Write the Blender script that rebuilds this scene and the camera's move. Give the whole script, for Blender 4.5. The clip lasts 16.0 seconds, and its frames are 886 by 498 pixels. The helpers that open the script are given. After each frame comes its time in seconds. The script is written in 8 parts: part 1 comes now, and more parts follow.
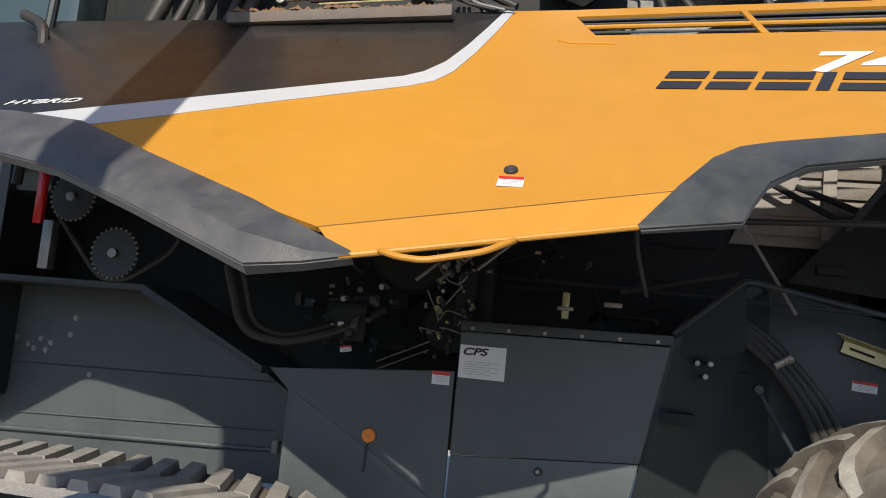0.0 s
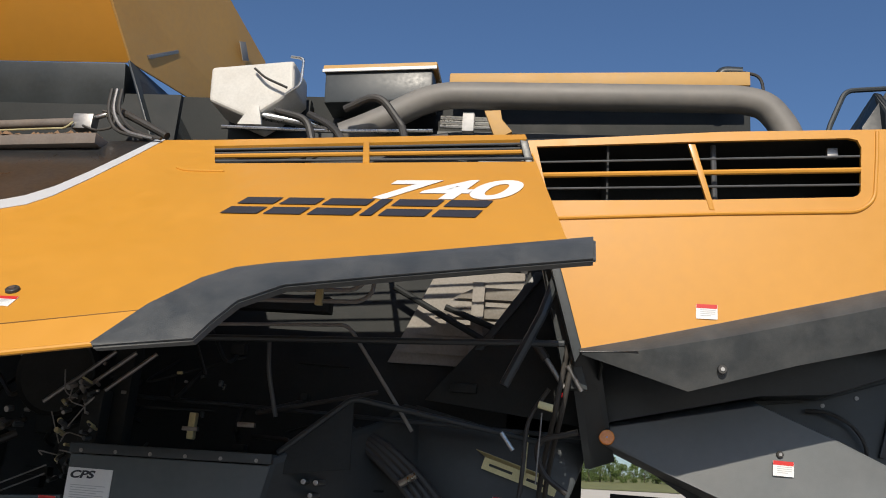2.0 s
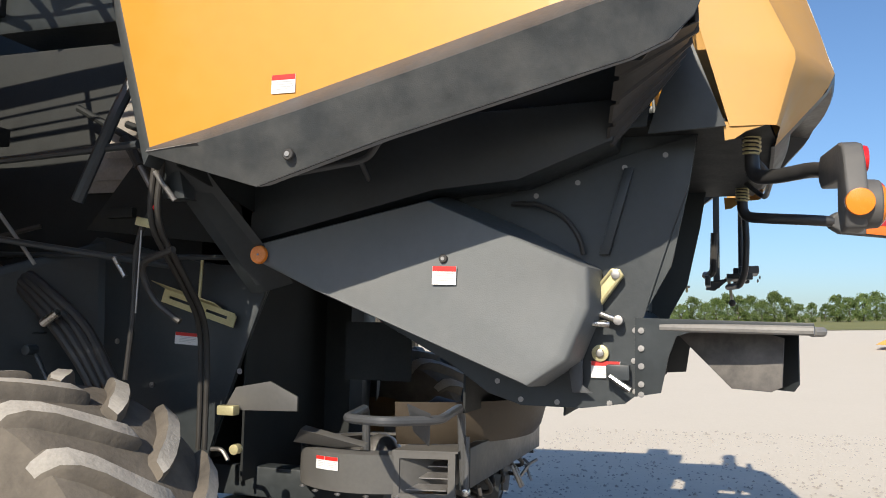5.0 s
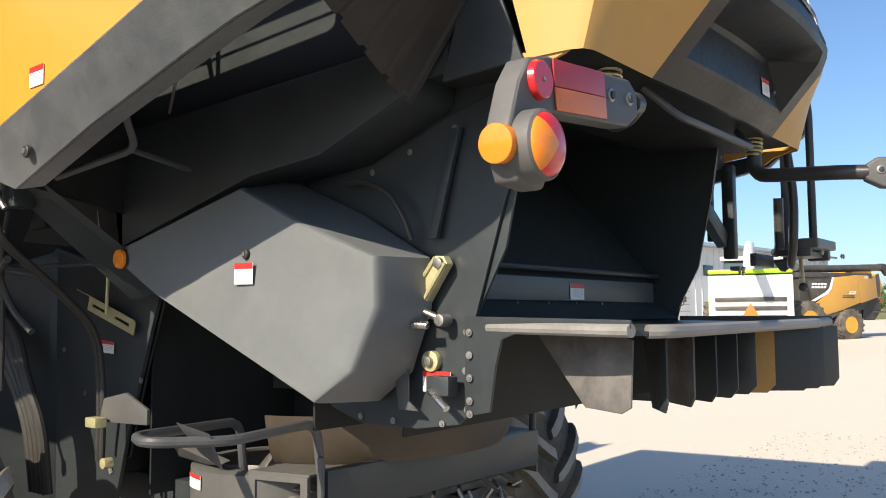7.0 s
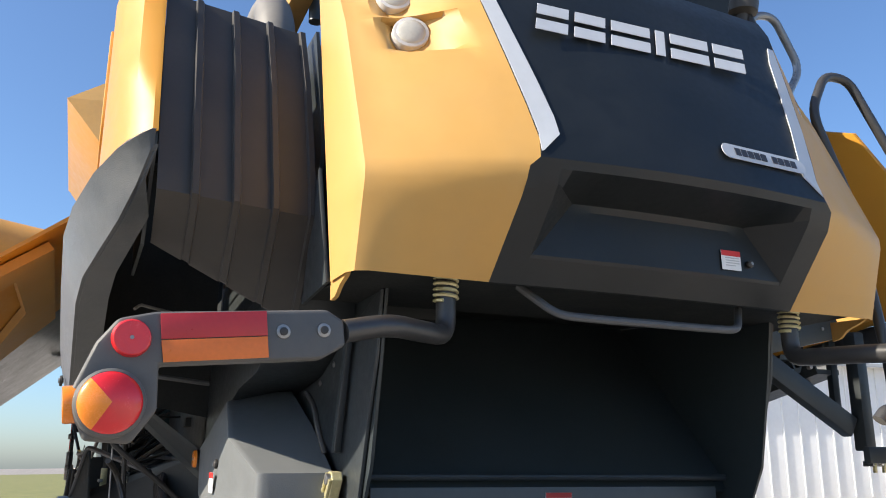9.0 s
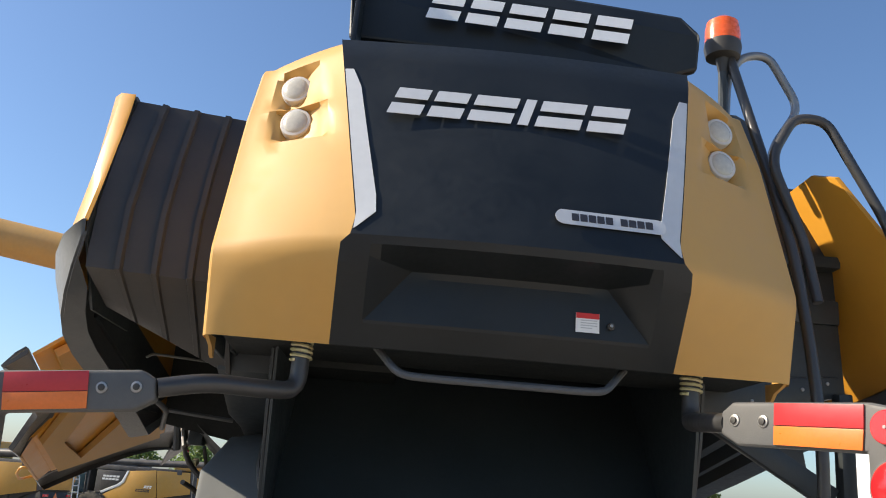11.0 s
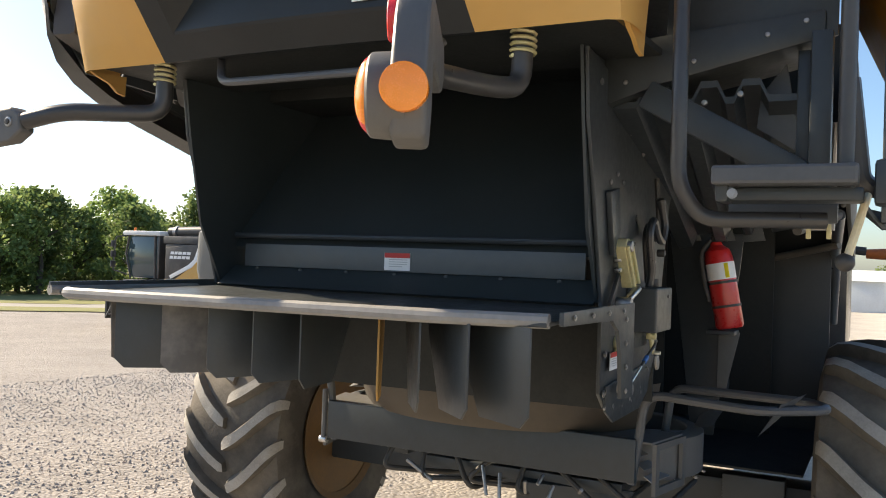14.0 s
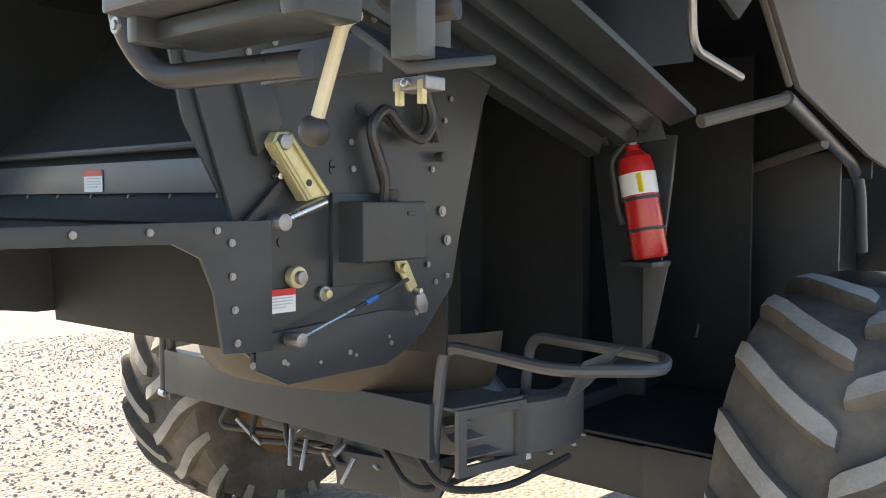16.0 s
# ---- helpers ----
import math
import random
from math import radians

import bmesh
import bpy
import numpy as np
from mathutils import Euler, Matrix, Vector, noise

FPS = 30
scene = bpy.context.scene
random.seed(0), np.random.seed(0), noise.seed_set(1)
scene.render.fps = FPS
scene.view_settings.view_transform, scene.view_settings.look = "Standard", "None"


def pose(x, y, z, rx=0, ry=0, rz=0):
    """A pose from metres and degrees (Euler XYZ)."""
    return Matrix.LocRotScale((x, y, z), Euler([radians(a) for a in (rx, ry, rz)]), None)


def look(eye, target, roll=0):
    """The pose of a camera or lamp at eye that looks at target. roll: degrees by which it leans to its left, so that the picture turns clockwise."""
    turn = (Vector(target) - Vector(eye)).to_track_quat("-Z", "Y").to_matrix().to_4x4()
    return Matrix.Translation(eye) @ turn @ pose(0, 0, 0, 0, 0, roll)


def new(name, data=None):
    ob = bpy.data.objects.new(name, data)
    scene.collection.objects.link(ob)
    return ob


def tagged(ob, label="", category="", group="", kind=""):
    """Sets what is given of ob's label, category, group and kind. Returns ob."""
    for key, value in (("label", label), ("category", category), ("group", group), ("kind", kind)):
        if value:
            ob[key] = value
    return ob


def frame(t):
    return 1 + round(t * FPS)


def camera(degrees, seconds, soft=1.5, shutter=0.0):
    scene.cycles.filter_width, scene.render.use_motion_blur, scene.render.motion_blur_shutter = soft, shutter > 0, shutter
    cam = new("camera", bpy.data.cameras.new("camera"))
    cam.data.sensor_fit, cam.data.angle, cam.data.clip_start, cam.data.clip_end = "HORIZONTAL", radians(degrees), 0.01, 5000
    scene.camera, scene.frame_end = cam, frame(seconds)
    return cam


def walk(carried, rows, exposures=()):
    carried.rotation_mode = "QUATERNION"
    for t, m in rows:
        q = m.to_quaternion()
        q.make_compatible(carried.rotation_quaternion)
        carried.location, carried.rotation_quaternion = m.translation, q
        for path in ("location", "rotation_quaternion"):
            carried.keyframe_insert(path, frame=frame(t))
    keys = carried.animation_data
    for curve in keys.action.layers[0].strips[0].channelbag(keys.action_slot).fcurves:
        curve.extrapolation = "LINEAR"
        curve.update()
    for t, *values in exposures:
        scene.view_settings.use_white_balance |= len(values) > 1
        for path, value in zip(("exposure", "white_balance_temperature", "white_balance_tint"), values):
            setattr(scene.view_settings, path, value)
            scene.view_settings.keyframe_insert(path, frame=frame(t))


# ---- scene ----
cam = camera(55.1, 16.0, soft=1.0)
PATH = [
    (0, (0.695, -0.7, 1.656), (0.296, 1.247, 1.877), 5.5),
    (0.5, (1.083, -0.723, 1.73), (0.744, 1.233, 1.98), 4.8),
    (1, (1.427, -0.658, 1.74), (1.118, 1.263, 2.203), 5.8),
    (1.5, (1.819, -0.673, 1.749), (1.507, 1.229, 2.283), 5.9),
    (2, (2.204, -0.591, 1.745), (1.949, 1.323, 2.265), 4.6),
    (2.5, (2.551, -0.408, 1.783), (2.366, 1.509, 2.321), 3.2),
    (3, (3.013, -0.305, 1.813), (2.892, 1.616, 2.356), 2.2),
    (3.5, (3.371, -0.097, 1.811), (3.31, 1.833, 2.334), 1.4),
    (4, (3.751, 0.146, 1.785), (3.494, 2.088, 2.188), 1.0),
    (4.5, (4.104, 0.368, 1.769), (3.589, 2.286, 1.998), 1.4),
    (5, (4.399, 0.701, 1.722), (3.77, 2.591, 1.903), 1.1),
    (5.2, (4.527, 0.799, 1.731), (3.868, 2.681, 1.894), 0.9),
    (7.3, (5.848, 2.236, 1.789), (4.496, 3.698, 1.976), -0.8),
    (7.5, (5.96, 2.367, 1.815), (4.544, 3.765, 2.026), -1.2),
    (8, (6.303, 2.668, 1.848), (4.734, 3.874, 2.136), -2.6),
    (8.5, (6.556, 2.998, 1.885), (4.881, 4.001, 2.318), -0.9),
    (9, (6.698, 3.348, 1.972), (4.914, 4.101, 2.473), 0.3),
    (9.5, (6.979, 3.678, 2.047), (5.142, 4.253, 2.593), 1.2),
    (9.7, (6.989, 3.796, 2.027), (5.158, 4.332, 2.628), 1.1),
    (11.8, (7.399, 5.132, 2.09), (5.455, 4.929, 2.514), 6.2),
    (12, (7.377, 5.283, 2.085), (5.44, 5.01, 2.501), 6.4),
    (12.5, (7.222, 5.567, 2.034), (5.315, 5.077, 2.385), 6.5),
    (13, (7.072, 5.867, 1.979), (5.202, 5.195, 2.206), 5.9),
    (13.5, (6.917, 6.187, 1.927), (5.081, 5.401, 2.018), 4.1),
    (14, (6.625, 6.435, 1.877), (4.843, 5.528, 1.901), 2.0),
    (14.5, (6.346, 6.745, 1.847), (4.648, 5.688, 1.803), 0.5),
    (14.6, (6.291, 6.797, 1.853), (4.611, 5.713, 1.797), 0.5),
    (15, (5.953, 6.934, 1.808), (4.335, 5.762, 1.713), 0.5),
    (15.5, (5.565, 7.103, 1.804), (4.001, 5.861, 1.705), 0.1),
    (16, (5.213, 7.26, 1.808), (3.694, 5.964, 1.693), -0.0),
]
EXPOSURES = [
    (0.0, -0.18, 6700, 10), (1.5, -0.28, 6720, 10), (2.5, -0.33, 6730, 10), (3.5, -0.38, 6740, 10), (4.2, -0.28, 6750, 10), (5.0, 0.19, 6830, 10), (5.2, 0.24, 6850, 10), (7.5, 0.67, 7150, 10), (8.0, 0.82, 6940, 10), (9.0, 0.77, 6820, 10), (9.7, 0.67, 7000, 10), (12.0, 0.60, 7600, 10), (13.0, 0.64, 8220, 10), (13.5, 0.77, 8140, 10), (14.0, 0.97, 8050, 10), (15.0, 0.97, 7900, 10), (15.5, 1.52, 8020, 10), (16.0, 1.66, 8150, 10),
]
walk(cam, [(t, look(eye, target, roll)) for t, eye, target, roll in PATH], EXPOSURES)

# ---- light ----
world = bpy.data.worlds.new("world")
scene.world = world
world.use_nodes = True
_n = world.node_tree.nodes
_l = world.node_tree.links
sky = _n.new("ShaderNodeTexSky")
sky.sky_type = 'NISHITA'
sky.sun_disc = False
SUN_EL = radians(33)
SUN_AZ = radians(183)          # compass bearing of the sun, clockwise from +y
sky.sun_elevation = SUN_EL
sky.sun_rotation = SUN_AZ
sky.air_density, sky.dust_density, sky.ozone_density = 1.0, 1.0, 7.5
_n["Background"].inputs["Strength"].default_value = 0.13
_l.new(sky.outputs[0], _n["Background"].inputs["Color"])
_sd = Vector((math.sin(SUN_AZ) * math.cos(SUN_EL), math.cos(SUN_AZ) * math.cos(SUN_EL), math.sin(SUN_EL)))
sun_data = bpy.data.lights.new("sun", 'SUN')
sun_data.energy, sun_data.angle, sun_data.color = 5.0, radians(0.53), (1.0, 0.93, 0.82)
sun = new("sun", sun_data)
sun.matrix_world = look(_sd * 60, (0, 0, 0))


# ---- materials ----
def mat(name, base, rough=0.5, metal=0.0, var=0.12, scale=6.0, dust=0.0, dust_col=(0.42, 0.36, 0.29), dust_scale=2.2, bump=0.0, bump_scale=60.0, coat=0.0, spec=0.5, rand=0.0, sheen=0.0):
    """A surface with two scales of colour change, fine relief and, where asked for, a film of dust."""
    m = bpy.data.materials.new(name)
    m.use_nodes = True
    nt = m.node_tree
    N, L = nt.nodes, nt.links
    b = N["Principled BSDF"]
    b.inputs["Metallic"].default_value = metal
    b.inputs["Coat Weight"].default_value = coat
    b.inputs["Coat Roughness"].default_value = 0.12
    b.inputs["Sheen Weight"].default_value, b.inputs["Sheen Roughness"].default_value = sheen, 0.45
    b.inputs["Specular IOR Level"].default_value = spec
    geo = N.new("ShaderNodeNewGeometry")
    n1 = N.new("ShaderNodeTexNoise")
    n1.inputs["Scale"].default_value, n1.inputs["Detail"].default_value = scale, 6
    n2 = N.new("ShaderNodeTexNoise")
    n2.inputs["Scale"].default_value, n2.inputs["Detail"].default_value = scale * 9, 4
    for n in (n1, n2):
        L.new(geo.outputs["Position"], n.inputs["Vector"])
    add = N.new("ShaderNodeMath")
    add.operation = 'ADD'
    L.new(n1.outputs["Fac"], add.inputs[0])
    L.new(n2.outputs["Fac"], add.inputs[1])
    mr = N.new("ShaderNodeMapRange")
    mr.inputs["From Min"].default_value, mr.inputs["From Max"].default_value = 0.6, 1.4
    mr.inputs["To Min"].default_value, mr.inputs["To Max"].default_value = 1 - var, 1 + var
    L.new(add.outputs[0], mr.inputs["Value"])
    mul = N.new("ShaderNodeVectorMath")
    mul.operation = 'SCALE'
    mul.inputs[0].default_value = base[:3]
    L.new(mr.outputs[0], mul.inputs["Scale"])
    col = mul.outputs[0]
    if rand:
        oi = N.new("ShaderNodeObjectInfo")
        r2 = N.new("ShaderNodeMapRange")
        r2.inputs["To Min"].default_value, r2.inputs["To Max"].default_value = 1 - rand, 1 + rand
        L.new(oi.outputs["Random"], r2.inputs["Value"])
        m2 = N.new("ShaderNodeVectorMath")
        m2.operation = 'SCALE'
        L.new(col, m2.inputs[0])
        L.new(r2.outputs[0], m2.inputs["Scale"])
        col = m2.outputs[0]
    rmix = N.new("ShaderNodeMapRange")
    rmix.inputs["From Min"].default_value, rmix.inputs["From Max"].default_value = 0.6, 1.4
    rmix.inputs["To Min"].default_value, rmix.inputs["To Max"].default_value = max(0.02, rough - 0.1), min(1, rough + 0.1)
    L.new(add.outputs[0], rmix.inputs["Value"])
    rsock = rmix.outputs[0]
    if dust:
        d = N.new("ShaderNodeTexNoise")
        d.inputs["Scale"].default_value, d.inputs["Detail"].default_value, d.inputs["Roughness"].default_value = dust_scale, 8, 0.65
        L.new(geo.outputs["Position"], d.inputs["Vector"])
        ramp = N.new("ShaderNodeMapRange")
        ramp.inputs["From Min"].default_value, ramp.inputs["From Max"].default_value = 0.38, 0.72
        ramp.inputs["To Min"].default_value, ramp.inputs["To Max"].default_value = dust * 0.25, dust
        L.new(d.outputs["Fac"], ramp.inputs["Value"])
        mx = N.new("ShaderNodeMix")
        mx.data_type = 'RGBA'
        L.new(ramp.outputs[0], mx.inputs[0])
        L.new(col, mx.inputs[6])
        mx.inputs[7].default_value = (*dust_col, 1)
        col = mx.outputs[2]
        ra = N.new("ShaderNodeMath")
        ra.operation = 'MULTIPLY_ADD'
        L.new(ramp.outputs[0], ra.inputs[0])
        ra.inputs[1].default_value = 0.4
        L.new(rsock, ra.inputs[2])
        rsock = ra.outputs[0]
    L.new(col, b.inputs["Base Color"])
    L.new(rsock, b.inputs["Roughness"])
    if bump:
        bn = N.new("ShaderNodeTexNoise")
        bn.inputs["Scale"].default_value, bn.inputs["Detail"].default_value = bump_scale, 6
        L.new(geo.outputs["Position"], bn.inputs["Vector"])
        bp = N.new("ShaderNodeBump")
        bp.inputs["Strength"].default_value, bp.inputs["Distance"].default_value = bump, 0.01
        L.new(bn.outputs["Fac"], bp.inputs["Height"])
        L.new(bp.outputs[0], b.inputs["Normal"])
    return m


YELLOW = mat("harvest_yellow_paint", (0.61, 0.275, 0.030), 0.40, var=0.05, scale=1.4, dust=0.07, dust_col=(0.50, 0.30, 0.11), coat=0.12)
HOODYEL = mat("dusty_yellow_paint", (0.57, 0.31, 0.082), 0.48, var=0.05, scale=1.4, dust=0.22, dust_col=(0.48, 0.35, 0.19), coat=0.06, spec=0.35)
YELPLATE = mat("pale_yellow_sheet", (0.50, 0.27, 0.065), 0.5, var=0.10, scale=3, dust=0.35, dust_col=(0.45, 0.33, 0.18))
PLASTIC = mat("grey_moulded_plastic", (0.020, 0.0255, 0.029), 0.38, var=0.2, scale=4, dust=0.26, dust_col=(0.22, 0.21, 0.19), dust_scale=7, bump=0.12, bump_scale=240, sheen=0.45)
SKIRT = mat("dusty_skirt_plastic", (0.028, 0.033, 0.042), 0.42, var=0.2, scale=4, dust=0.5, dust_col=(0.20, 0.19, 0.17), dust_scale=6, bump=0.12, bump_scale=240, sheen=0.3)
BLACK = mat("black_gloss_panel", (0.013, 0.0145, 0.0165), 0.33, var=0.2, scale=5, dust=0.07, dust_col=(0.30, 0.28, 0.25), coat=0.2)
HOODBLACK = mat("black_dusty_hood", (0.0072, 0.0100, 0.0118), 0.42, var=0.2, scale=5, dust=0.04, dust_col=(0.24, 0.25, 0.26), dust_scale=3.2, spec=0.38)
CHASSIS = mat("dark_grey_steel_paint", (0.029, 0.036, 0.040), 0.38, var=0.18, scale=4, dust=0.10, dust_col=(0.18, 0.175, 0.16), spec=0.45, bump=0.04, bump_scale=90)
LOWPANEL = mat("anthracite_panel_paint", (0.070, 0.084, 0.089), 0.38, var=0.12, scale=3, dust=0.14, dust_col=(0.24, 0.23, 0.21))
CHUTE = mat("grey_plastic_cover", (0.128, 0.140, 0.143), 0.5, var=0.10, scale=3, dust=0.22, dust_col=(0.30, 0.28, 0.26), bump=0.08, bump_scale=200)
DARKIN = mat("black_inner_sheet", (0.024, 0.030, 0.032), 0.38, var=0.25, scale=5, dust=0.08, dust_col=(0.2, 0.18, 0.15))
CHAMB = mat("scuffed_black_chamber", (0.025, 0.034, 0.037), 0.40, var=0.2, scale=4, dust=0.13, dust_col=(0.14, 0.14, 0.13), dust_scale=1.5)
# INNER puts the deep shade inside the machine into a near-black colour
INNER = mat("shade_black_works", (0.018, 0.021, 0.0215), 0.6, var=0.35, scale=9, dust=0.07, dust_col=(0.14, 0.125, 0.10), dust_scale=7, spec=0.25)
RIBBED = mat("ribbed_black_plastic", (0.026, 0.025, 0.024), 0.5, var=0.15, scale=5, dust=0.18, dust_col=(0.17, 0.14, 0.11), dust_scale=3, sheen=0.12)
SILVER = mat("silver_decal", (0.56, 0.58, 0.60), 0.38, var=0.05, scale=4, dust=0.1)
WHITE = mat("white_decal", (0.80, 0.80, 0.78), 0.45, var=0.04, scale=8)
DECALDARK = mat("charcoal_decal", (0.035, 0.035, 0.042), 0.45, var=0.08, scale=8)
RED = mat("red_decal", (0.62, 0.03, 0.025), 0.45, var=0.06, scale=8)
REDLENS = mat("red_reflector", (0.75, 0.02, 0.025), 0.22, var=0.06, scale=40, coat=0.5)
ORANGE = mat("orange_reflector", (0.90, 0.25, 0.02), 0.25, var=0.08, scale=40, coat=0.5)
ORANGE2 = mat("orange_reflective_band", (0.80, 0.18, 0.03), 0.35, var=0.08, scale=10)
REDBAND = mat("red_reflective_band", (0.50, 0.03, 0.035), 0.35, var=0.08, scale=10)
CHROME = mat("bright_zinc", (0.62, 0.61, 0.58), 0.3, metal=1.0, var=0.15, scale=14)
RAILGREY = mat("worn_pale_steel_tube", (0.21, 0.205, 0.195), 0.45, var=0.2, scale=6, dust=0.3, dust_col=(0.36, 0.33, 0.29), dust_scale=6)
STEEL = mat("dull_steel", (0.34, 0.33, 0.32), 0.42, metal=0.9, var=0.2, scale=10, dust=0.15)
GOLD = mat("yellow_zinc_plate", (0.60, 0.54, 0.30), 0.4, metal=0.45, var=0.15, scale=12)
TUBE = mat("grey_painted_tube", (0.055, 0.060, 0.066), 0.40, var=0.15, scale=6, dust=0.18, dust_col=(0.3, 0.28, 0.25))
BLACKTUBE = mat("black_painted_tube", (0.028, 0.029, 0.031), 0.35, var=0.15, scale=6, dust=0.08)
HOSE = mat("black_rubber_hose", (0.028, 0.027, 0.026), 0.5, var=0.3, scale=20, dust=0.15, dust_col=(0.2, 0.17, 0.13))
RUBBER = mat("dusty_tyre_rubber", (0.020, 0.019, 0.018), 0.8, var=0.25, scale=7, dust=0.72, dust_col=(0.31, 0.265, 0.21), dust_scale=2.5, bump=0.3, bump_scale=50)
LUGTOP = mat("worn_pale_rubber", (0.25, 0.235, 0.21), 0.85, var=0.35, scale=12, dust=0.65, dust_col=(0.52, 0.48, 0.42), dust_scale=5, bump=0.35, bump_scale=60)
RIM = mat("rusty_yellow_rim", (0.20, 0.105, 0.035), 0.6, var=0.25, scale=8, dust=0.3, dust_col=(0.2, 0.13, 0.08))
TANKW = mat("dusty_white_tank", (0.62, 0.60, 0.55), 0.5, var=0.12, scale=9, dust=0.25, dust_col=(0.40, 0.35, 0.28), dust_scale=6)
DEBRIS = mat("chaff_debris", (0.24, 0.14, 0.075), 0.95, var=0.5, scale=25, bump=1.0, bump_scale=40)
LENS = mat("clear_lamp_lens", (0.50, 0.47, 0.40), 0.2, var=0.15, scale=60, coat=0.6)
BOX = mat("wind_board_grey", (0.55, 0.53, 0.50), 0.5, var=0.2, scale=4)


def glass_mat():
    m = bpy.data.materials.new("tinted_cab_glass")
    m.use_nodes = True
    b = m.node_tree.nodes["Principled BSDF"]
    b.inputs["Base Color"].default_value = (0.05, 0.08, 0.085, 1)
    b.inputs["Roughness"].default_value = 0.05
    b.inputs["Specular IOR Level"].default_value = 0.8
    return m


GLASS = glass_mat()


# ---- building helpers ----
def me_of(name, verts, faces, smooth=False):
    me = bpy.data.meshes.new(name)
    me.from_pydata([tuple(v) for v in verts], [], [tuple(f) for f in faces])
    me.validate()
    if smooth:
        me.shade_smooth()
    return me


def me_bm(name, bm, smooth=False):
    bmesh.ops.recalc_face_normals(bm, faces=bm.faces)
    me = bpy.data.meshes.new(name)
    bm.to_mesh(me)
    bm.free()
    if smooth:
        me.shade_smooth()
        me.set_sharp_from_angle(angle=radians(35))
    return me


def part(name, me, material, parent=None, label=""):
    if isinstance(me, bmesh.types.BMesh):
        me = me_bm(name, me, True)
    me.materials.append(material) if not me.materials else None
    ob = new(name, me)
    if parent is not None:
        ob.parent = parent
    if label:
        ob["label"] = label
    return ob


def bevel_bm(bm, w, seg=2, angle=30):
    if w > 0:
        bmesh.ops.recalc_face_normals(bm, faces=bm.faces)
        es = [e for e in bm.edges if len(e.link_faces) == 2 and e.calc_face_angle(0) > radians(angle)]
        bmesh.ops.bevel(bm, geom=es, offset=w, segments=seg, affect='EDGES', profile=0.6, clamp_overlap=True)
    return bm


def box(cx, cy, cz, sx, sy, sz, bev=0.006, rot=None, seg=2, bm=None):
    own = bm is None
    b = bmesh.new()
    bmesh.ops.create_cube(b, size=1.0, matrix=Matrix.Diagonal((sx, sy, sz, 1)))
    bevel_bm(b, min(bev, 0.4 * min(sx, sy, sz)), seg)
    m = Matrix.Translation((cx, cy, cz)) @ (Euler([radians(a) for a in rot]).to_matrix().to_4x4() if rot else Matrix())
    bmesh.ops.transform(b, matrix=m, verts=b.verts)
    return b if own else join(bm, b)


def join(a, b):
    me = bpy.data.meshes.new("tmp")
    b.to_mesh(me)
    b.free()
    a.from_mesh(me)
    bpy.data.meshes.remove(me)
    return a


def plate(pts, thick, bev=0.004, seg=2):
    """A flat or gently bent sheet: outline points in 3D, thickened by the vector thick."""
    b = bmesh.new()
    t = Vector(thick)
    v0 = [b.verts.new(Vector(p)) for p in pts]
    v1 = [b.verts.new(Vector(p) + t) for p in pts]
    n = len(pts)
    b.faces.new(v0)
    b.faces.new(list(reversed(v1)))
    for i in range(n):
        b.faces.new((v0[i], v0[(i + 1) % n], v1[(i + 1) % n], v1[i]))
    bevel_bm(b, bev, seg)
    return b


def xz(y, pts):
    return [(x, y, z) for x, z in pts]


def round_path(pts, r=0.05, n=5):
    pts = [Vector(p) for p in pts]
    out = [pts[0]]
    for a, b, c in zip(pts, pts[1:], pts[2:]):
        u, v = (a - b), (c - b)
        k = min(r, u.length * 0.45, v.length * 0.45)
        p, q = b + u.normalized() * k, b + v.normalized() * k
        for i in range(n + 1):
            t = i / n
            out.append(p * (1 - t) ** 2 + b * 2 * t * (1 - t) + q * t * t)
    out.append(pts[-1])
    return out


def tube(pts, r, seg=10, bend=0.06, bm=None, smooth_curve=False, cap=True):
    own = bm is None
    b = bm or bmesh.new()
    P = round_path(pts, bend) if len(pts) > 2 else [Vector(p) for p in pts]
    rings = []
    ref = None
    for i, p in enumerate(P):
        d = (P[min(i + 1, len(P) - 1)] - P[max(i - 1, 0)]).normalized()
        if ref is None:
            ref = Vector((0, 0, 1)) if abs(d.z) < 0.9 else Vector((1, 0, 0))
        u = d.cross(ref).normalized()
        ref = u.cross(d).normalized()
        rr = r(i / (len(P) - 1)) if callable(r) else r
        rings.append([b.verts.new(p + (u * math.cos(a) + ref * math.sin(a)) * rr) for a in [2 * math.pi * k / seg for k in range(seg)]])
    for A, B in zip(rings, rings[1:]):
        for k in range(seg):
            b.faces.new((A[k], A[(k + 1) % seg], B[(k + 1) % seg], B[k]))
    if cap:
        b.faces.new(list(reversed(rings[0])))
        b.faces.new(rings[-1])
    return b


def cyl(p, q, r, seg=20, bev=0.004, bm=None):
    b = tube([p, q], r, seg)
    bevel_bm(b, bev, 2, 50)
    return b if bm is None else join(bm, b)


def lathe(profile, centre, axis='Y', seg=48):
    """Turn (radius, offset) pairs about an axis through centre."""
    b = bmesh.new()
    c = Vector(centre)
    rings = []
    for r, o in profile:
        ring = []
        for k in range(seg):
            a = 2 * math.pi * k / seg
            v = {'Y': (r * math.cos(a), o, r * math.sin(a)), 'Z': (r * math.cos(a), r * math.sin(a), o), 'X': (o, r * math.cos(a), r * math.sin(a))}[axis]
            ring.append(b.verts.new(c + Vector(v)))
        rings.append(ring)
    for A, B in zip(rings, rings[1:]):
        for k in range(seg):
            b.faces.new((A[k], A[(k + 1) % seg], B[(k + 1) % seg], B[k]))
    for r in (rings[0], rings[-1]):
        b.faces.new(r)
    return b


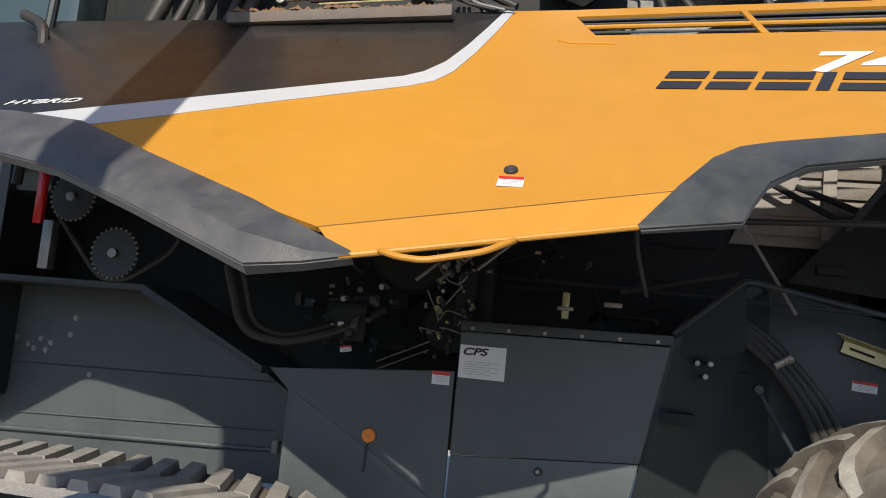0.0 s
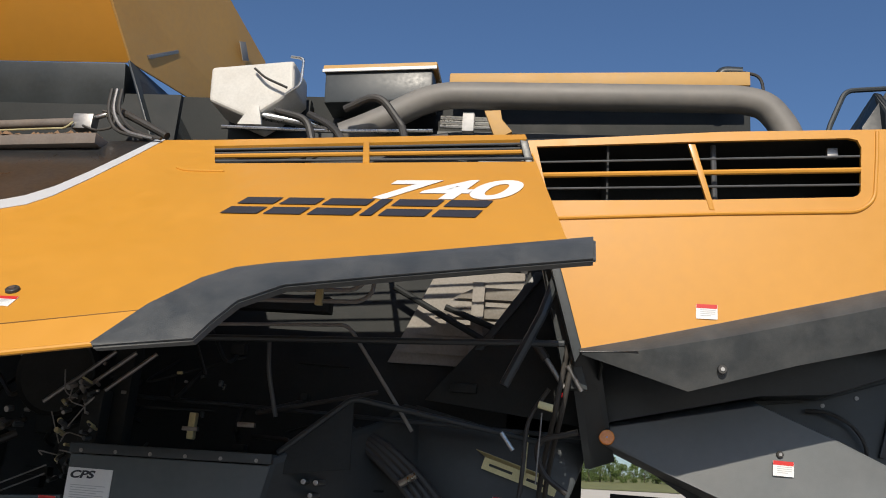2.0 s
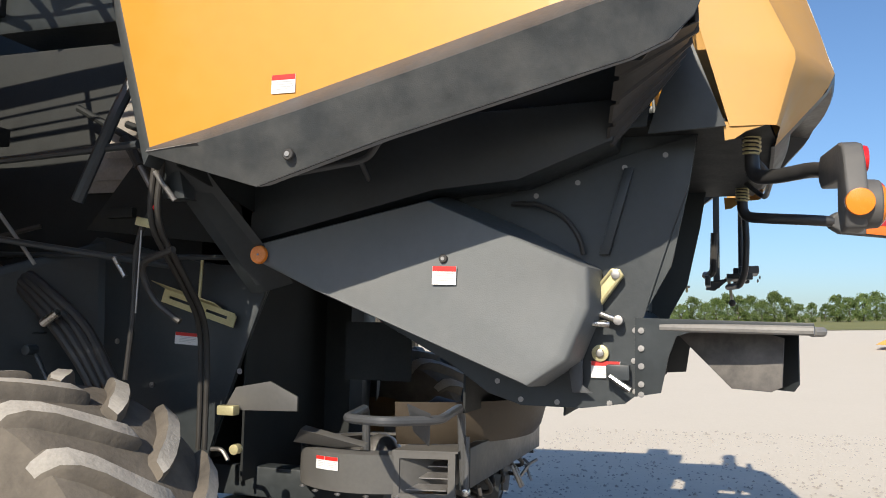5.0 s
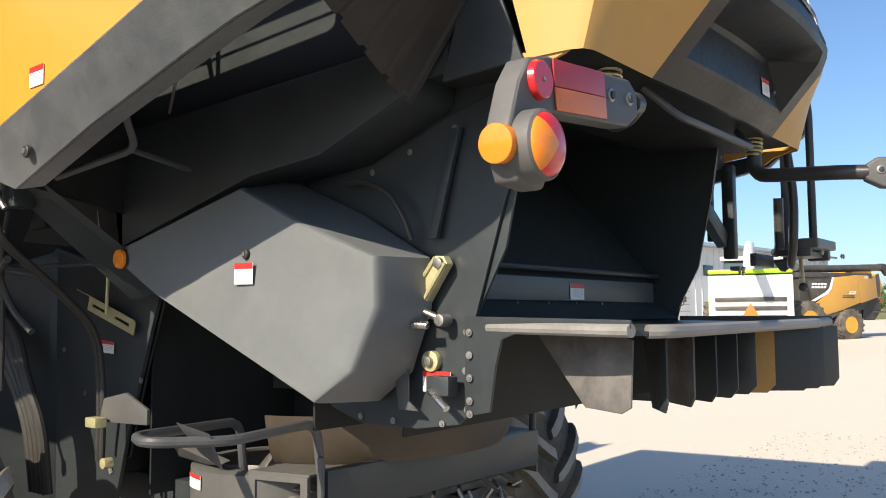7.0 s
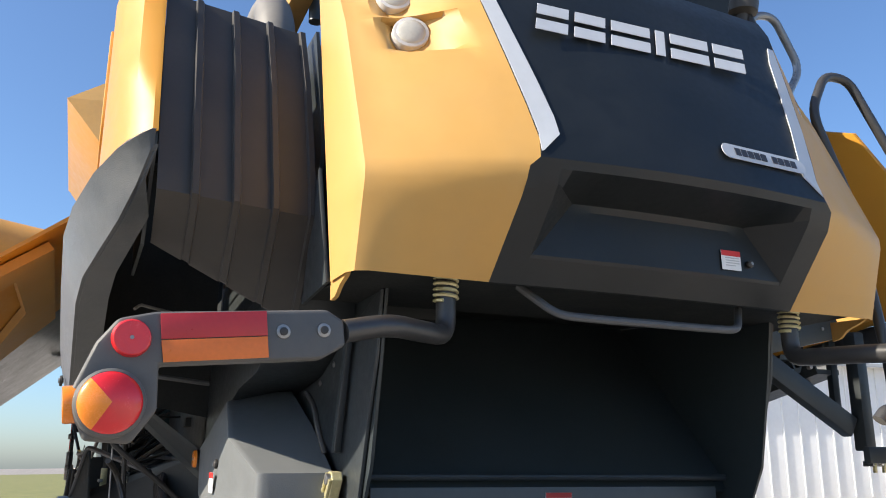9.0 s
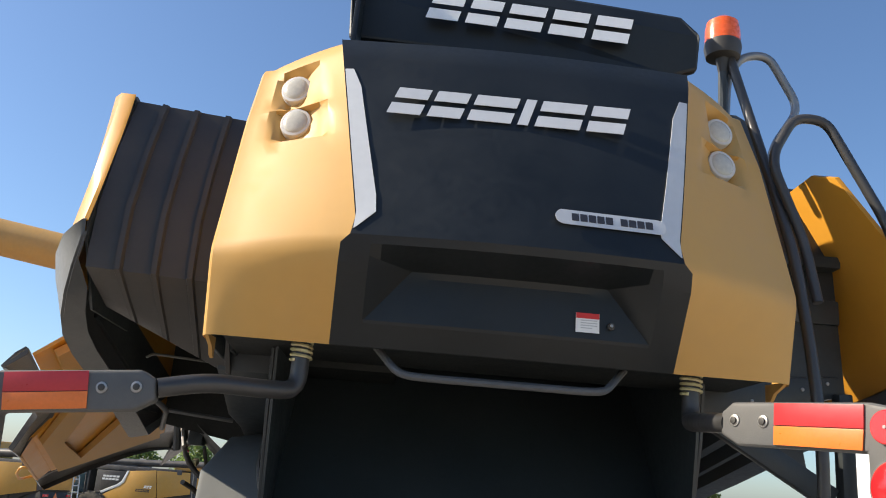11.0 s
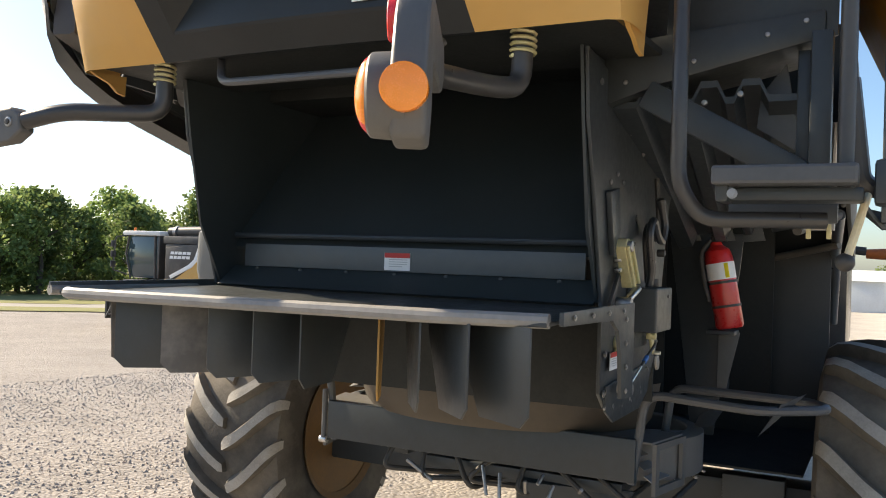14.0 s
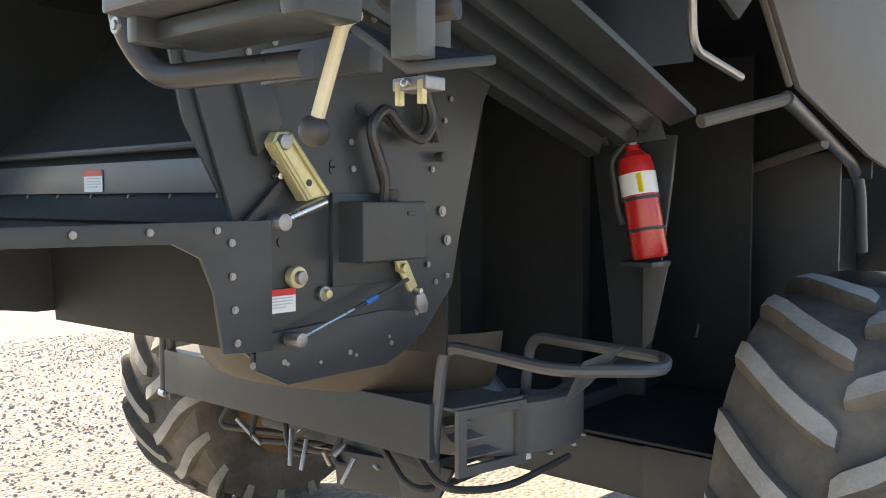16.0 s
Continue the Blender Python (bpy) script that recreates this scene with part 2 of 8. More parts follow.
def grid_sheet(rows, thick=None, close=False):
    """A skin over a grid of points (rows of equal length); thick pushes a second skin inwards."""
    b = bmesh.new()
    V = [[b.verts.new(Vector(p)) for p in r] for r in rows]
    for A, B in zip(V, V[1:]):
        for i in range(len(A) - 1):
            b.faces.new((A[i], A[i + 1], B[i + 1], B[i]))
    if thick:
        t = Vector(thick)
        W = [[b.verts.new(v.co + t) for v in r] for r in V]
        for A, B in zip(W, W[1:]):
            for i in range(len(A) - 1):
                b.faces.new((A[i], B[i], B[i + 1], A[i + 1]))
        for A, B in ((V[0], W[0]), (V[-1], W[-1])):
            for i in range(len(A) - 1):
                b.faces.new((A[i], A[i + 1], B[i + 1], B[i]))
        for k in (0, -1):
            for i in range(len(V) - 1):
                b.faces.new((V[i][k], V[i + 1][k], W[i + 1][k], W[i][k]))
    return b


def thing(name, label, category, at=(0, 0, 0), group="", kind=""):
    e = new(name)
    e.location = at
    return tagged(e, label, category, group, kind)


def text_part(name, body, size, m4, material, parent, depth=0.0015, shear=0.0, label="", bold=0.035):
    c = bpy.data.curves.new(name, 'FONT')
    c.body, c.size, c.extrude, c.shear, c.offset = body, size, depth, shear, size * bold
    c.align_x, c.align_y = 'CENTER', 'CENTER'
    o = bpy.data.objects.new(name + "_src", c)
    me = bpy.data.meshes.new_from_object(o)
    bpy.data.objects.remove(o)
    me.transform(m4)
    return part(name, me, material, parent, label)


def basis(origin, right, up):
    r, u = Vector(right).normalized(), Vector(up).normalized()
    n = r.cross(u).normalized()
    u = n.cross(r)
    m = Matrix((r, u, n)).transposed().to_4x4()
    m.translation = Vector(origin)
    return m


def sticker(parent, m4, w, h, band=0.28, material=WHITE, name="warning_label", lab="white warning label with a red band"):
    """A flat label: white field, red head band and unreadable bars."""
    b = bmesh.new()
    bmesh.ops.create_cube(b, size=1, matrix=Matrix.Diagonal((w, h, 0.002, 1)))
    bmesh.ops.transform(b, matrix=m4, verts=b.verts)
    s = part(name, b, material, parent, lab)
    b = bmesh.new()
    bmesh.ops.create_cube(b, size=1, matrix=Matrix.Translation((0, h * (0.5 - band / 2), 0.001)) @ Matrix.Diagonal((w * 0.98, h * band, 0.002, 1)))
    bmesh.ops.transform(b, matrix=m4, verts=b.verts)
    part("red_band", b, RED, s)
    for k in range(4):
        b = bmesh.new()
        bmesh.ops.create_cube(b, size=1, matrix=Matrix.Translation((w * (0.05 if k < 3 else -0.05), h * (0.12 - 0.13 * k), 0.0012)) @ Matrix.Diagonal((w * (0.7 if k < 3 else 0.5), h * 0.045, 0.002, 1)))
        bmesh.ops.transform(b, matrix=m4, verts=b.verts)
        part("print_bar", b, PRINT, s)
    return s


PRINT = mat("pale_print", (0.5, 0.5, 0.5), 0.5, var=0.03)


def lock(parent, m4, r=0.026):
    b = bmesh.new()
    bmesh.ops.create_cone(b, cap_ends=True, segments=20, radius1=r, radius2=r * 0.9, depth=0.012, matrix=m4)
    bevel_bm(b, 0.002, 1)
    o = part("lock", b, HOSE, parent, "round black lock with a metal core")
    b = bmesh.new()
    bmesh.ops.create_cone(b, cap_ends=True, segments=14, radius1=r * 0.5, radius2=r * 0.42, depth=0.02, matrix=m4)
    part("core", b, STEEL, o)
    return o


def reflector(parent, m4, r=0.04, material=ORANGE):
    b = bmesh.new()
    bmesh.ops.create_cone(b, cap_ends=True, segments=28, radius1=r, radius2=r * 0.9, depth=0.016, matrix=m4)
    bevel_bm(b, 0.002, 1)
    o = part("reflector", b, material, parent, "round orange reflector" if material is ORANGE else "round red reflector")
    b = bmesh.new()
    bmesh.ops.create_cone(b, cap_ends=True, segments=10, radius1=r * 0.14, radius2=r * 0.1, depth=0.022, matrix=m4)
    part("screw", b, STEEL, o)
    return o


BOLT_MESH = {}


def bolt(parent, p, axis='Y', r=0.011, material=STEEL):
    key = (axis, r, material.name)
    if key not in BOLT_MESH:
        b = bmesh.new()
        rot = {'Y': Matrix.Rotation(radians(90), 4, 'X'), 'X': Matrix.Rotation(radians(90), 4, 'Y'), 'Z': Matrix()}[axis]
        bmesh.ops.create_cone(b, cap_ends=True, segments=6, radius1=r, radius2=r * 0.9, depth=r * 1.2, matrix=rot)
        bmesh.ops.create_cone(b, cap_ends=True, segments=12, radius1=r * 1.5, radius2=r * 1.5, depth=r * 0.4, matrix=rot)
        me = me_bm("bolt", b)
        me.materials.append(material)
        BOLT_MESH[key] = me
    o = new("bolt", BOLT_MESH[key])
    o.location = p
    o.parent = parent
    return o



# ---- ground ----
def ground_height(x, y):
    r = math.hypot(x - 3, y - 4)
    rise = 0.03 * min(60.0, max(-32.0, x - 2.0)) + 0.019 * min(400.0, max(-400.0, y - 4.0))
    return rise + 0.02 * noise.noise((x * 0.25, y * 0.25, 0.0)) * min(1, r / 6)


def gravel_mat():
    m = bpy.data.materials.new("pale_gravel")
    m.use_nodes = True
    nt = m.node_tree
    N, L = nt.nodes, nt.links
    b = N["Principled BSDF"]
    b.inputs["Roughness"].default_value = 0.95
    geo = N.new("ShaderNodeNewGeometry")
    v = N.new("ShaderNodeTexVoronoi")
    v.inputs["Scale"].default_value = 26
    v2 = N.new("ShaderNodeTexVoronoi")
    v2.inputs["Scale"].default_value = 90
    n = N.new("ShaderNodeTexNoise")
    n.inputs["Scale"].default_value, n.inputs["Detail"].default_value, n.inputs["Roughness"].default_value = 0.6, 9, 0.7
    for q in (v, v2, n):
        L.new(geo.outputs["Position"], q.inputs["Vector"])
    cr = N.new("ShaderNodeValToRGB")
    cr.color_ramp.elements[0].color = (0.19, 0.175, 0.16, 1)
    cr.color_ramp.elements[1].color = (0.39, 0.355, 0.32, 1)
    sep = N.new("ShaderNodeSeparateColor")
    L.new(v.outputs["Color"], sep.inputs[0])
    L.new(sep.outputs[0], cr.inputs[0])
    cr2 = N.new("ShaderNodeValToRGB")
    cr2.color_ramp.elements[0].color = (0.17, 0.15, 0.136, 1)
    cr2.color_ramp.elements[1].color = (0.35, 0.315, 0.285, 1)
    cr2.color_ramp.elements[0].position, cr2.color_ramp.elements[1].position = 0.35, 0.65
    L.new(n.outputs["Fac"], cr2.inputs[0])
    mx = N.new("ShaderNodeMix")
    mx.data_type = 'RGBA'
    mx.inputs[0].default_value = 0.35
    L.new(cr.outputs[0], mx.inputs[6])
    L.new(cr2.outputs[0], mx.inputs[7])
    # pale limestone dust lies over the yard beyond the machine
    sx = N.new("ShaderNodeSeparateXYZ")
    L.new(geo.outputs["Position"], sx.inputs[0])
    wob = N.new("ShaderNodeMath")
    wob.operation = 'MULTIPLY_ADD'
    L.new(n.outputs["Fac"], wob.inputs[0])
    wob.inputs[1].default_value = 4.0
    L.new(sx.outputs["Y"], wob.inputs[2])
    pale = N.new("ShaderNodeMapRange")
    pale.inputs["From Min"].default_value, pale.inputs["From Max"].default_value = 5.0, 12.0
    pale.inputs["To Min"].default_value, pale.inputs["To Max"].default_value = 0.0, 0.8
    L.new(wob.outputs[0], pale.inputs["Value"])
    mx2 = N.new("ShaderNodeMix")
    mx2.data_type = 'RGBA'
    L.new(pale.outputs[0], mx2.inputs[0])
    L.new(mx.outputs[2], mx2.inputs[6])
    mx2.inputs[7].default_value = (0.76, 0.68, 0.55, 1)
    L.new(mx2.outputs[2], b.inputs["Base Color"])
    bp = N.new("ShaderNodeBump")
    bp.inputs["Strength"].default_value, bp.inputs["Distance"].default_value = 1.0, 0.022
    bp.invert = True
    keep = N.new("ShaderNodeMapRange")
    keep.inputs["From Min"].default_value, keep.inputs["From Max"].default_value = 0.0, 0.8
    keep.inputs["To Min"].default_value, keep.inputs["To Max"].default_value = 0.8, 0.12
    L.new(pale.outputs[0], keep.inputs["Value"])
    L.new(keep.outputs[0], bp.inputs["Strength"])
    L.new(v.outputs["Distance"], bp.inputs["Height"])
    L.new(bp.outputs[0], b.inputs["Normal"])
    return m


GRAVEL = gravel_mat()
GRASS = mat("dry_grass", (0.16, 0.17, 0.045), 0.9, var=0.35, scale=0.8, dust=0.4, dust_col=(0.30, 0.25, 0.11), dust_scale=0.4)
ROADM = mat("worn_road", (0.30, 0.28, 0.25), 0.9, var=0.15, scale=0.6)


def build_ground():
    rings = [0, 1.5, 3, 5, 7, 9, 11, 13, 16, 19, 22, 26, 30, 35, 40, 46, 54, 64, 80, 110, 160, 300, 700, 2000]
    seg = 96
    verts, faces = [(3, 4, ground_height(3, 4))], []
    for r in rings[1:]:
        for k in range(seg):
            a = 2 * math.pi * k / seg
            x, y = 3 + r * math.cos(a), 4 + r * math.sin(a)
            verts.append((x, y, ground_height(x, y)))
    for k in range(seg):
        faces.append((0, 1 + k, 1 + (k + 1) % seg))
    for i in range(len(rings) - 2):
        for k in range(seg):
            a, b = 1 + i * seg + k, 1 + i * seg + (k + 1) % seg
            faces.append((a, a + seg, b + seg, b))
    g = part("ground", me_of("ground", verts, faces, True), GRAVEL)
    tagged(g, "pale crushed gravel yard with scattered stones", "ground", kind="structure")
    # loose stones lying on the yard where the camera sees it near
    rng = random.Random(5)
    vs, fs = [], []
    for _ in range(30000):
        if rng.random() < 0.85:
            x, y = rng.uniform(-8.0, 3.2), rng.uniform(-5.5, 2.8)
        else:
            x, y = rng.uniform(2.0, 8.0), rng.uniform(5.5, 14.0)
        s = 0.006 + 0.018 * rng.random() ** 2
        z = ground_height(x, y)
        o = len(vs)
        for dx, dy, dz in ((1, 0, 0), (0, 1, 0), (-1, 0, 0), (0, -1, 0), (0, 0, 0.8)):
            j = rng.uniform(0.6, 1.3)
            vs.append((x + dx * s * j, y + dy * s * j, z + dz * s * j))
        fs += [(o, o + 1, o + 4), (o + 1, o + 2, o + 4), (o + 2, o + 3, o + 4), (o + 3, o, o + 4)]
    st = part("loose_stones", me_of("loose_stones", vs, fs), mat("yard_stones", (0.36, 0.325, 0.29), 0.9, var=0.35, scale=22))
    tagged(st, "small loose stones scattered over the gravel yard", "gravel", kind="stuff")


build_ground()

# ---- the harvester ----
YC = 4.925


def my(y):
    return 2 * YC - y


COMB = thing("combine_harvester", "large yellow and black combine harvester parked with open side panels", "combine harvester", (0.9, YC, 0.0))
COMB_INV = Matrix.Translation((-0.9, -YC, 0.0))


def cp(name, me, material, label="", parent=None):
    """A part of the harvester, given in world coordinates."""
    o = part(name, me, material, parent or COMB, label)
    if parent is None:
        o.matrix_parent_inverse = COMB_INV
    return o


def mirrored(b):
    c = b.copy()
    for v in c.verts:
        v.co.y = my(v.co.y)
    bmesh.ops.reverse_faces(c, faces=c.faces)
    return c


def holed(outer, holes, thick):
    """A sheet with openings: 3D outlines, thickened by a vector."""
    b = bmesh.new()
    es = []
    for loop in (outer, *holes):
        vs = [b.verts.new(Vector(p)) for p in loop]
        es += [b.edges.new((vs[i], vs[(i + 1) % len(vs)])) for i in range(len(vs))]
    bmesh.ops.triangle_fill(b, use_beauty=True, use_dissolve=False, edges=es)
    r = bmesh.ops.extrude_face_region(b, geom=b.faces[:])
    bmesh.ops.translate(b, vec=Vector(thick), verts=[e for e in r["geom"] if isinstance(e, bmesh.types.BMVert)])
    return b


def block_word(parent, m4, h, wds, gap, t, sl, material, name, label):
    """A word mark drawn as plain slanted bars, one pair to a sign."""
    total = sum(wds) + gap * (len(wds) - 1)
    x = -total / 2
    mark = None
    for w in wds:
        b = bmesh.new()
        bars = [[(x, 0), (x + w, 0), (x + w, h), (x, h)]] if w < h * 0.5 else [[(x, 0), (x + w, 0), (x + w, h * 0.4), (x, h * 0.4)], [(x, h * 0.6), (x + w, h * 0.6), (x + w, h), (x, h)]]
        for s in bars:
            b.faces.new([b.verts.new((px + pz / h * sl, pz - h / 2, 0)) for px, pz in s])
        r = bmesh.ops.extrude_face_region(b, geom=b.faces[:])
        bmesh.ops.translate(b, vec=(0, 0, 0.002), verts=[e for e in r["geom"] if isinstance(e, bmesh.types.BMVert)])
        bmesh.ops.transform(b, matrix=m4, verts=b.verts)
        o = part(name if mark is None else "mark_bar", me_bm(name, b), material, parent if mark is None else mark, label if mark is None else "")
        mark = mark or o
        x += w + gap
    return mark


# darker yellow for the line along the pressed crease
SEAMDARK = mat("dark_yellow_seam", (0.22, 0.11, 0.025), 0.7, var=0.2, scale=20)
# -- the front side panel, swung up and out on its top hinge --
WING_N = Vector((-0.036, -1.0, 1.18)).normalized()


def W(x, z, off=0.0):
    """A point of the swung-out panel; below its crease the sheet bends back towards upright."""
    crease = 2.033 + 0.204 * x
    back = 0.5 * max(0.0, crease - z) if x > -0.45 else 0.0
    return Vector((x, -0.51 + 1.18 * z - 0.036 * x + back, z)) + WING_N * off


WING_UP = (W(0, 3) - W(0, 2.5)).normalized()


def wing_basis(x, z, off=0.004, slope=0.0):
    r = (W(x + 1, z + slope) - W(x, z)).normalized()
    return basis(W(x, z, off), r, WING_UP)


def build_wing():
    yel = [(-1.50, 2.415), (-0.736, 2.615), (-0.23, 2.735), (-0.13, 2.775), (-0.068, 2.844), (-0.009, 2.995), (0.045, 3.182), (0.092, 3.395), (0.37, 3.405), (1.18, 3.465), (2.035, 3.52),
           (2.262, 2.64), (1.24, 2.444), (1.105, 2.411), (1.0, 2.352), (0.872, 2.212), (-0.235, 1.986), (-0.508, 2.065), (-1.047, 2.249)]
    hole = [(0.415, 3.338), (1.22, 3.402), (2.05, 3.466), (2.10, 3.238), (1.31, 3.198), (0.527, 3.162)]
    b = holed([W(*p) for p in yel], [[W(*p) for p in hole]], WING_N * -0.02)
    wing = cp("side_panel", me_bm("side_panel", b), YELLOW, "yellow side panel swung open with slatted vent")
    # the lip below the crease
    up = [(-0.235, 1.985), (0.1, 2.053), (0.5, 2.134), (0.872, 2.211)]
    lo = [(-0.14, 1.895), (0.13, 1.948), (0.45, 2.012), (0.757, 2.075)]
    part("lower_lip", grid_sheet([[W(*p) for p in up], [W(*p) for p in lo]], (0, 0.015, 0.004)), YELLOW, wing)
    # bars in the vent
    for f, r, m in ((0.36, 0.007, TUBE), (0.52, 0.013, YELLOW), (0.8, 0.007, TUBE), (0.14, 0.007, TUBE)):
        a = Vector((0.415, 0, 3.338)).lerp(Vector((0.527, 0, 3.162)), f)
        c = Vector((2.05, 0, 3.466)).lerp(Vector((2.10, 0, 3.238)), f)
        part("vent_bar", tube([W(a.x, a.z, -0.008), W(c.x, c.z, -0.008)], r, 8), m, wing)
    part("vent_post", plate([W(1.20, 3.406, 0.004), W(1.232, 3.406, 0.004), W(1.305, 3.192, 0.004), W(1.27, 3.192, 0.004)], WING_N * -0.02, 0.003), YELLOW, wing)
    part("vent_lip", tube([W(0.36, 3.11, 0.002), W(0.42, 3.085, 0.002), W(0.62, 3.085, 0.002)], 0.006, 6), YELLOW, wing)
    part("pressed_seam", tube([W(-0.26, 1.982, 0.0), W(0.86, 2.21, 0.0)], 0.0022, 6), SEAMDARK, wing)
    part("lower_edge", tube([W(-0.14, 1.895, -0.004), W(0.757, 2.075, -0.004)], 0.010, 8), YELLOW, wing)
    part("grab_handle", tube([W(-0.02, 1.93, -0.01), W(-0.005, 1.895, 0.03), W(0.05, 1.872, 0.04), W(0.136, 1.862, 0.045), W(0.309, 1.905, 0.045), W(0.39, 1.965, 0.03), W(0.385, 2.0, -0.01)], 0.0105, 10, 0.03), YELLOW, wing, "bent yellow grab handle under the panel edge")
    # black front field and silver stripe
    blk = [(-2.9, 2.10), (-1.9, 2.46), (-1.50, 2.415), (-0.736, 2.615), (-0.23, 2.735), (-0.13, 2.775), (-0.068, 2.844), (-0.009, 2.995), (0.045, 3.182), (0.092, 3.395), (-0.69, 3.345), (-1.44, 3.292), (-2.49, 3.27), (-2.9, 3.25)]
    part("black_panel", plate([W(x, z) for x, z in blk], WING_N * -0.02, 0), BLACK, wing, "glossy black front field of the side panel")
    up = [(-1.84, 2.469), (-0.783, 2.693), (-0.275, 2.802), (-0.195, 2.84), (-0.12, 2.92), (-0.06, 3.055), (-0.008, 3.21), (0.045, 3.39)]
    lo = [(-1.47, 2.42), (-0.736, 2.61), (-0.23, 2.73), (-0.125, 2.772), (-0.062, 2.842), (-0.003, 2.995), (0.05, 3.182), (0.098, 3.395)]
    part("silver_stripe", grid_sheet([[W(*p, 0.004) for p in up], [W(*p, 0.004) for p in lo]], WING_N * -0.003), SILVER, wing, "silver stripe between black and yellow fields")
    # rear plastic arch: a flat crown band over a steeper face
    top = [(0.752, 2.072), (0.868, 2.216), (0.985, 2.342), (1.08, 2.400), (1.20, 2.434), (1.64, 2.515), (2.356, 2.655)]
    bot = [(0.765, 2.066), (1.07, 2.112), (1.108, 2.182), (1.160, 2.262), (1.285, 2.345), (1.62, 2.412), (2.352, 2.545)]
    outs = [0.006, 0.022, 0.030, 0.03, 0.026, 0.022, 0.020]
    rows = []
    for (a, c), (d, e), o in zip(top, bot, outs):
        m = Vector((a, 0, c)).lerp(Vector((d, 0, e)), 0.42)
        rows.append([W(a, c, 0.001), W(a * 0.9 + m.x * 0.1, c * 0.9 + m.z * 0.1, o), W(m.x, m.z, o + 0.004), W(d, e, o * 0.3), W(d, e + 0.012, -0.02)])
    part("arch_trim", grid_sheet(rows, WING_N * -0.012), PLASTIC, wing, "dark grey moulded arch trim on the panel edge")
    part("arch_end", plate([W(2.356, 2.655, 0.0), W(2.352, 2.545, 0.0), W(2.352, 2.56, -0.02), W(2.356, 2.645, -0.03)], (0.01, 0, 0), 0.002), PLASTIC, wing)
    # front plastic skirt: flat top band, then a worn face that turns under
    top = [(-2.6, 2.40), (-2.3, 2.48), (-1.90, 2.47), (-1.50, 2.418), (-1.047, 2.252), (-0.508, 2.068), (-0.21, 1.955), (-0.105, 1.912)]
    bot = [(-2.6, 2.26), (-2.3, 2.27), (-1.80, 2.235), (-1.40, 2.158), (-0.95, 2.012), (-0.42, 1.822), (-0.25, 1.850), (-0.10, 1.885)]
    rows = []
    for (a, c), (d, e), o in zip(top, bot, (0.03, 0.04, 0.045, 0.05, 0.055, 0.05, 0.02, 0.006)):
        m = Vector((a, 0, c)).lerp(Vector((d, 0, e)), 0.66)
        rows.append([W(a, c, 0.001), W(a * 0.94 + d * 0.06, c * 0.94 + e * 0.06, o * 0.6), W(m.x, m.z, o), W(d, e + 0.012, o * 0.25), W(d, e + 0.02, -0.03)])
    part("front_skirt", grid_sheet(rows, WING_N * -0.012), SKIRT, wing, "dusty grey moulded skirt with a worn lower edge")
    # inner side: stiffening tray
    inn = [(-1.3, 2.40), (-0.2, 2.66), (0.15, 3.05), (2.0, 3.12), (2.2, 2.70), (1.2, 2.50), (0.8, 2.22), (-0.15, 2.03)]
    part("inner_frame", holed([W(x, z, -0.03) for x, z in inn], [[W(x, z, -0.03) for x, z in ((-0.2, 2.15), (0.3, 2.75), (0.9, 2.95), (1.8, 2.97), (1.9, 2.76), (1.0, 2.55), (0.5, 2.25))]], WING_N * -0.05), YELPLATE, wing, "yellow stiffening tray inside the panel")
    # lettering
    text_part("model_number", "740", 0.34, wing_basis(1.70, 2.962, 0.004, 0.04) @ Matrix.Diagonal((1.22, 0.92, 1, 1)), WHITE, wing, 0.0012, 0.32, "white model number decal", 0.028)
    # brand word as plain slanted shapes
    block_word(wing, wing_basis(1.345, 2.822, 0.004, 0.02), 0.185, [0.16, 0.16, 0.195, 0.05, 0.195, 0.18], 0.029, 0.05, 0.06, DECALDARK, "word_mark", "charcoal slanted word mark in plain shapes")
    text_part("drive_lettering", "HYBRID", 0.08, wing_basis(-1.86, 2.552, 0.004, 0.10) @ Matrix.Diagonal((1.25, 0.8, 1, 1)), WHITE, wing, 0.001, 0.4, "small white lettering", 0.012)
    lock(wing, wing_basis(0.322, 2.266, 0.006), 0.026)
    sticker(wing, wing_basis(0.332, 2.214, 0.003, 0.005), 0.088, 0.066)
    return wing


build_wing()
# hinge rail and gas strut that hold the open panel
cp("hinge_rail", tube([W(-1.5, 3.25, -0.06), W(0.2, 3.36, -0.06), W(2.0, 3.48, -0.06)], 0.02, 8), INNER)


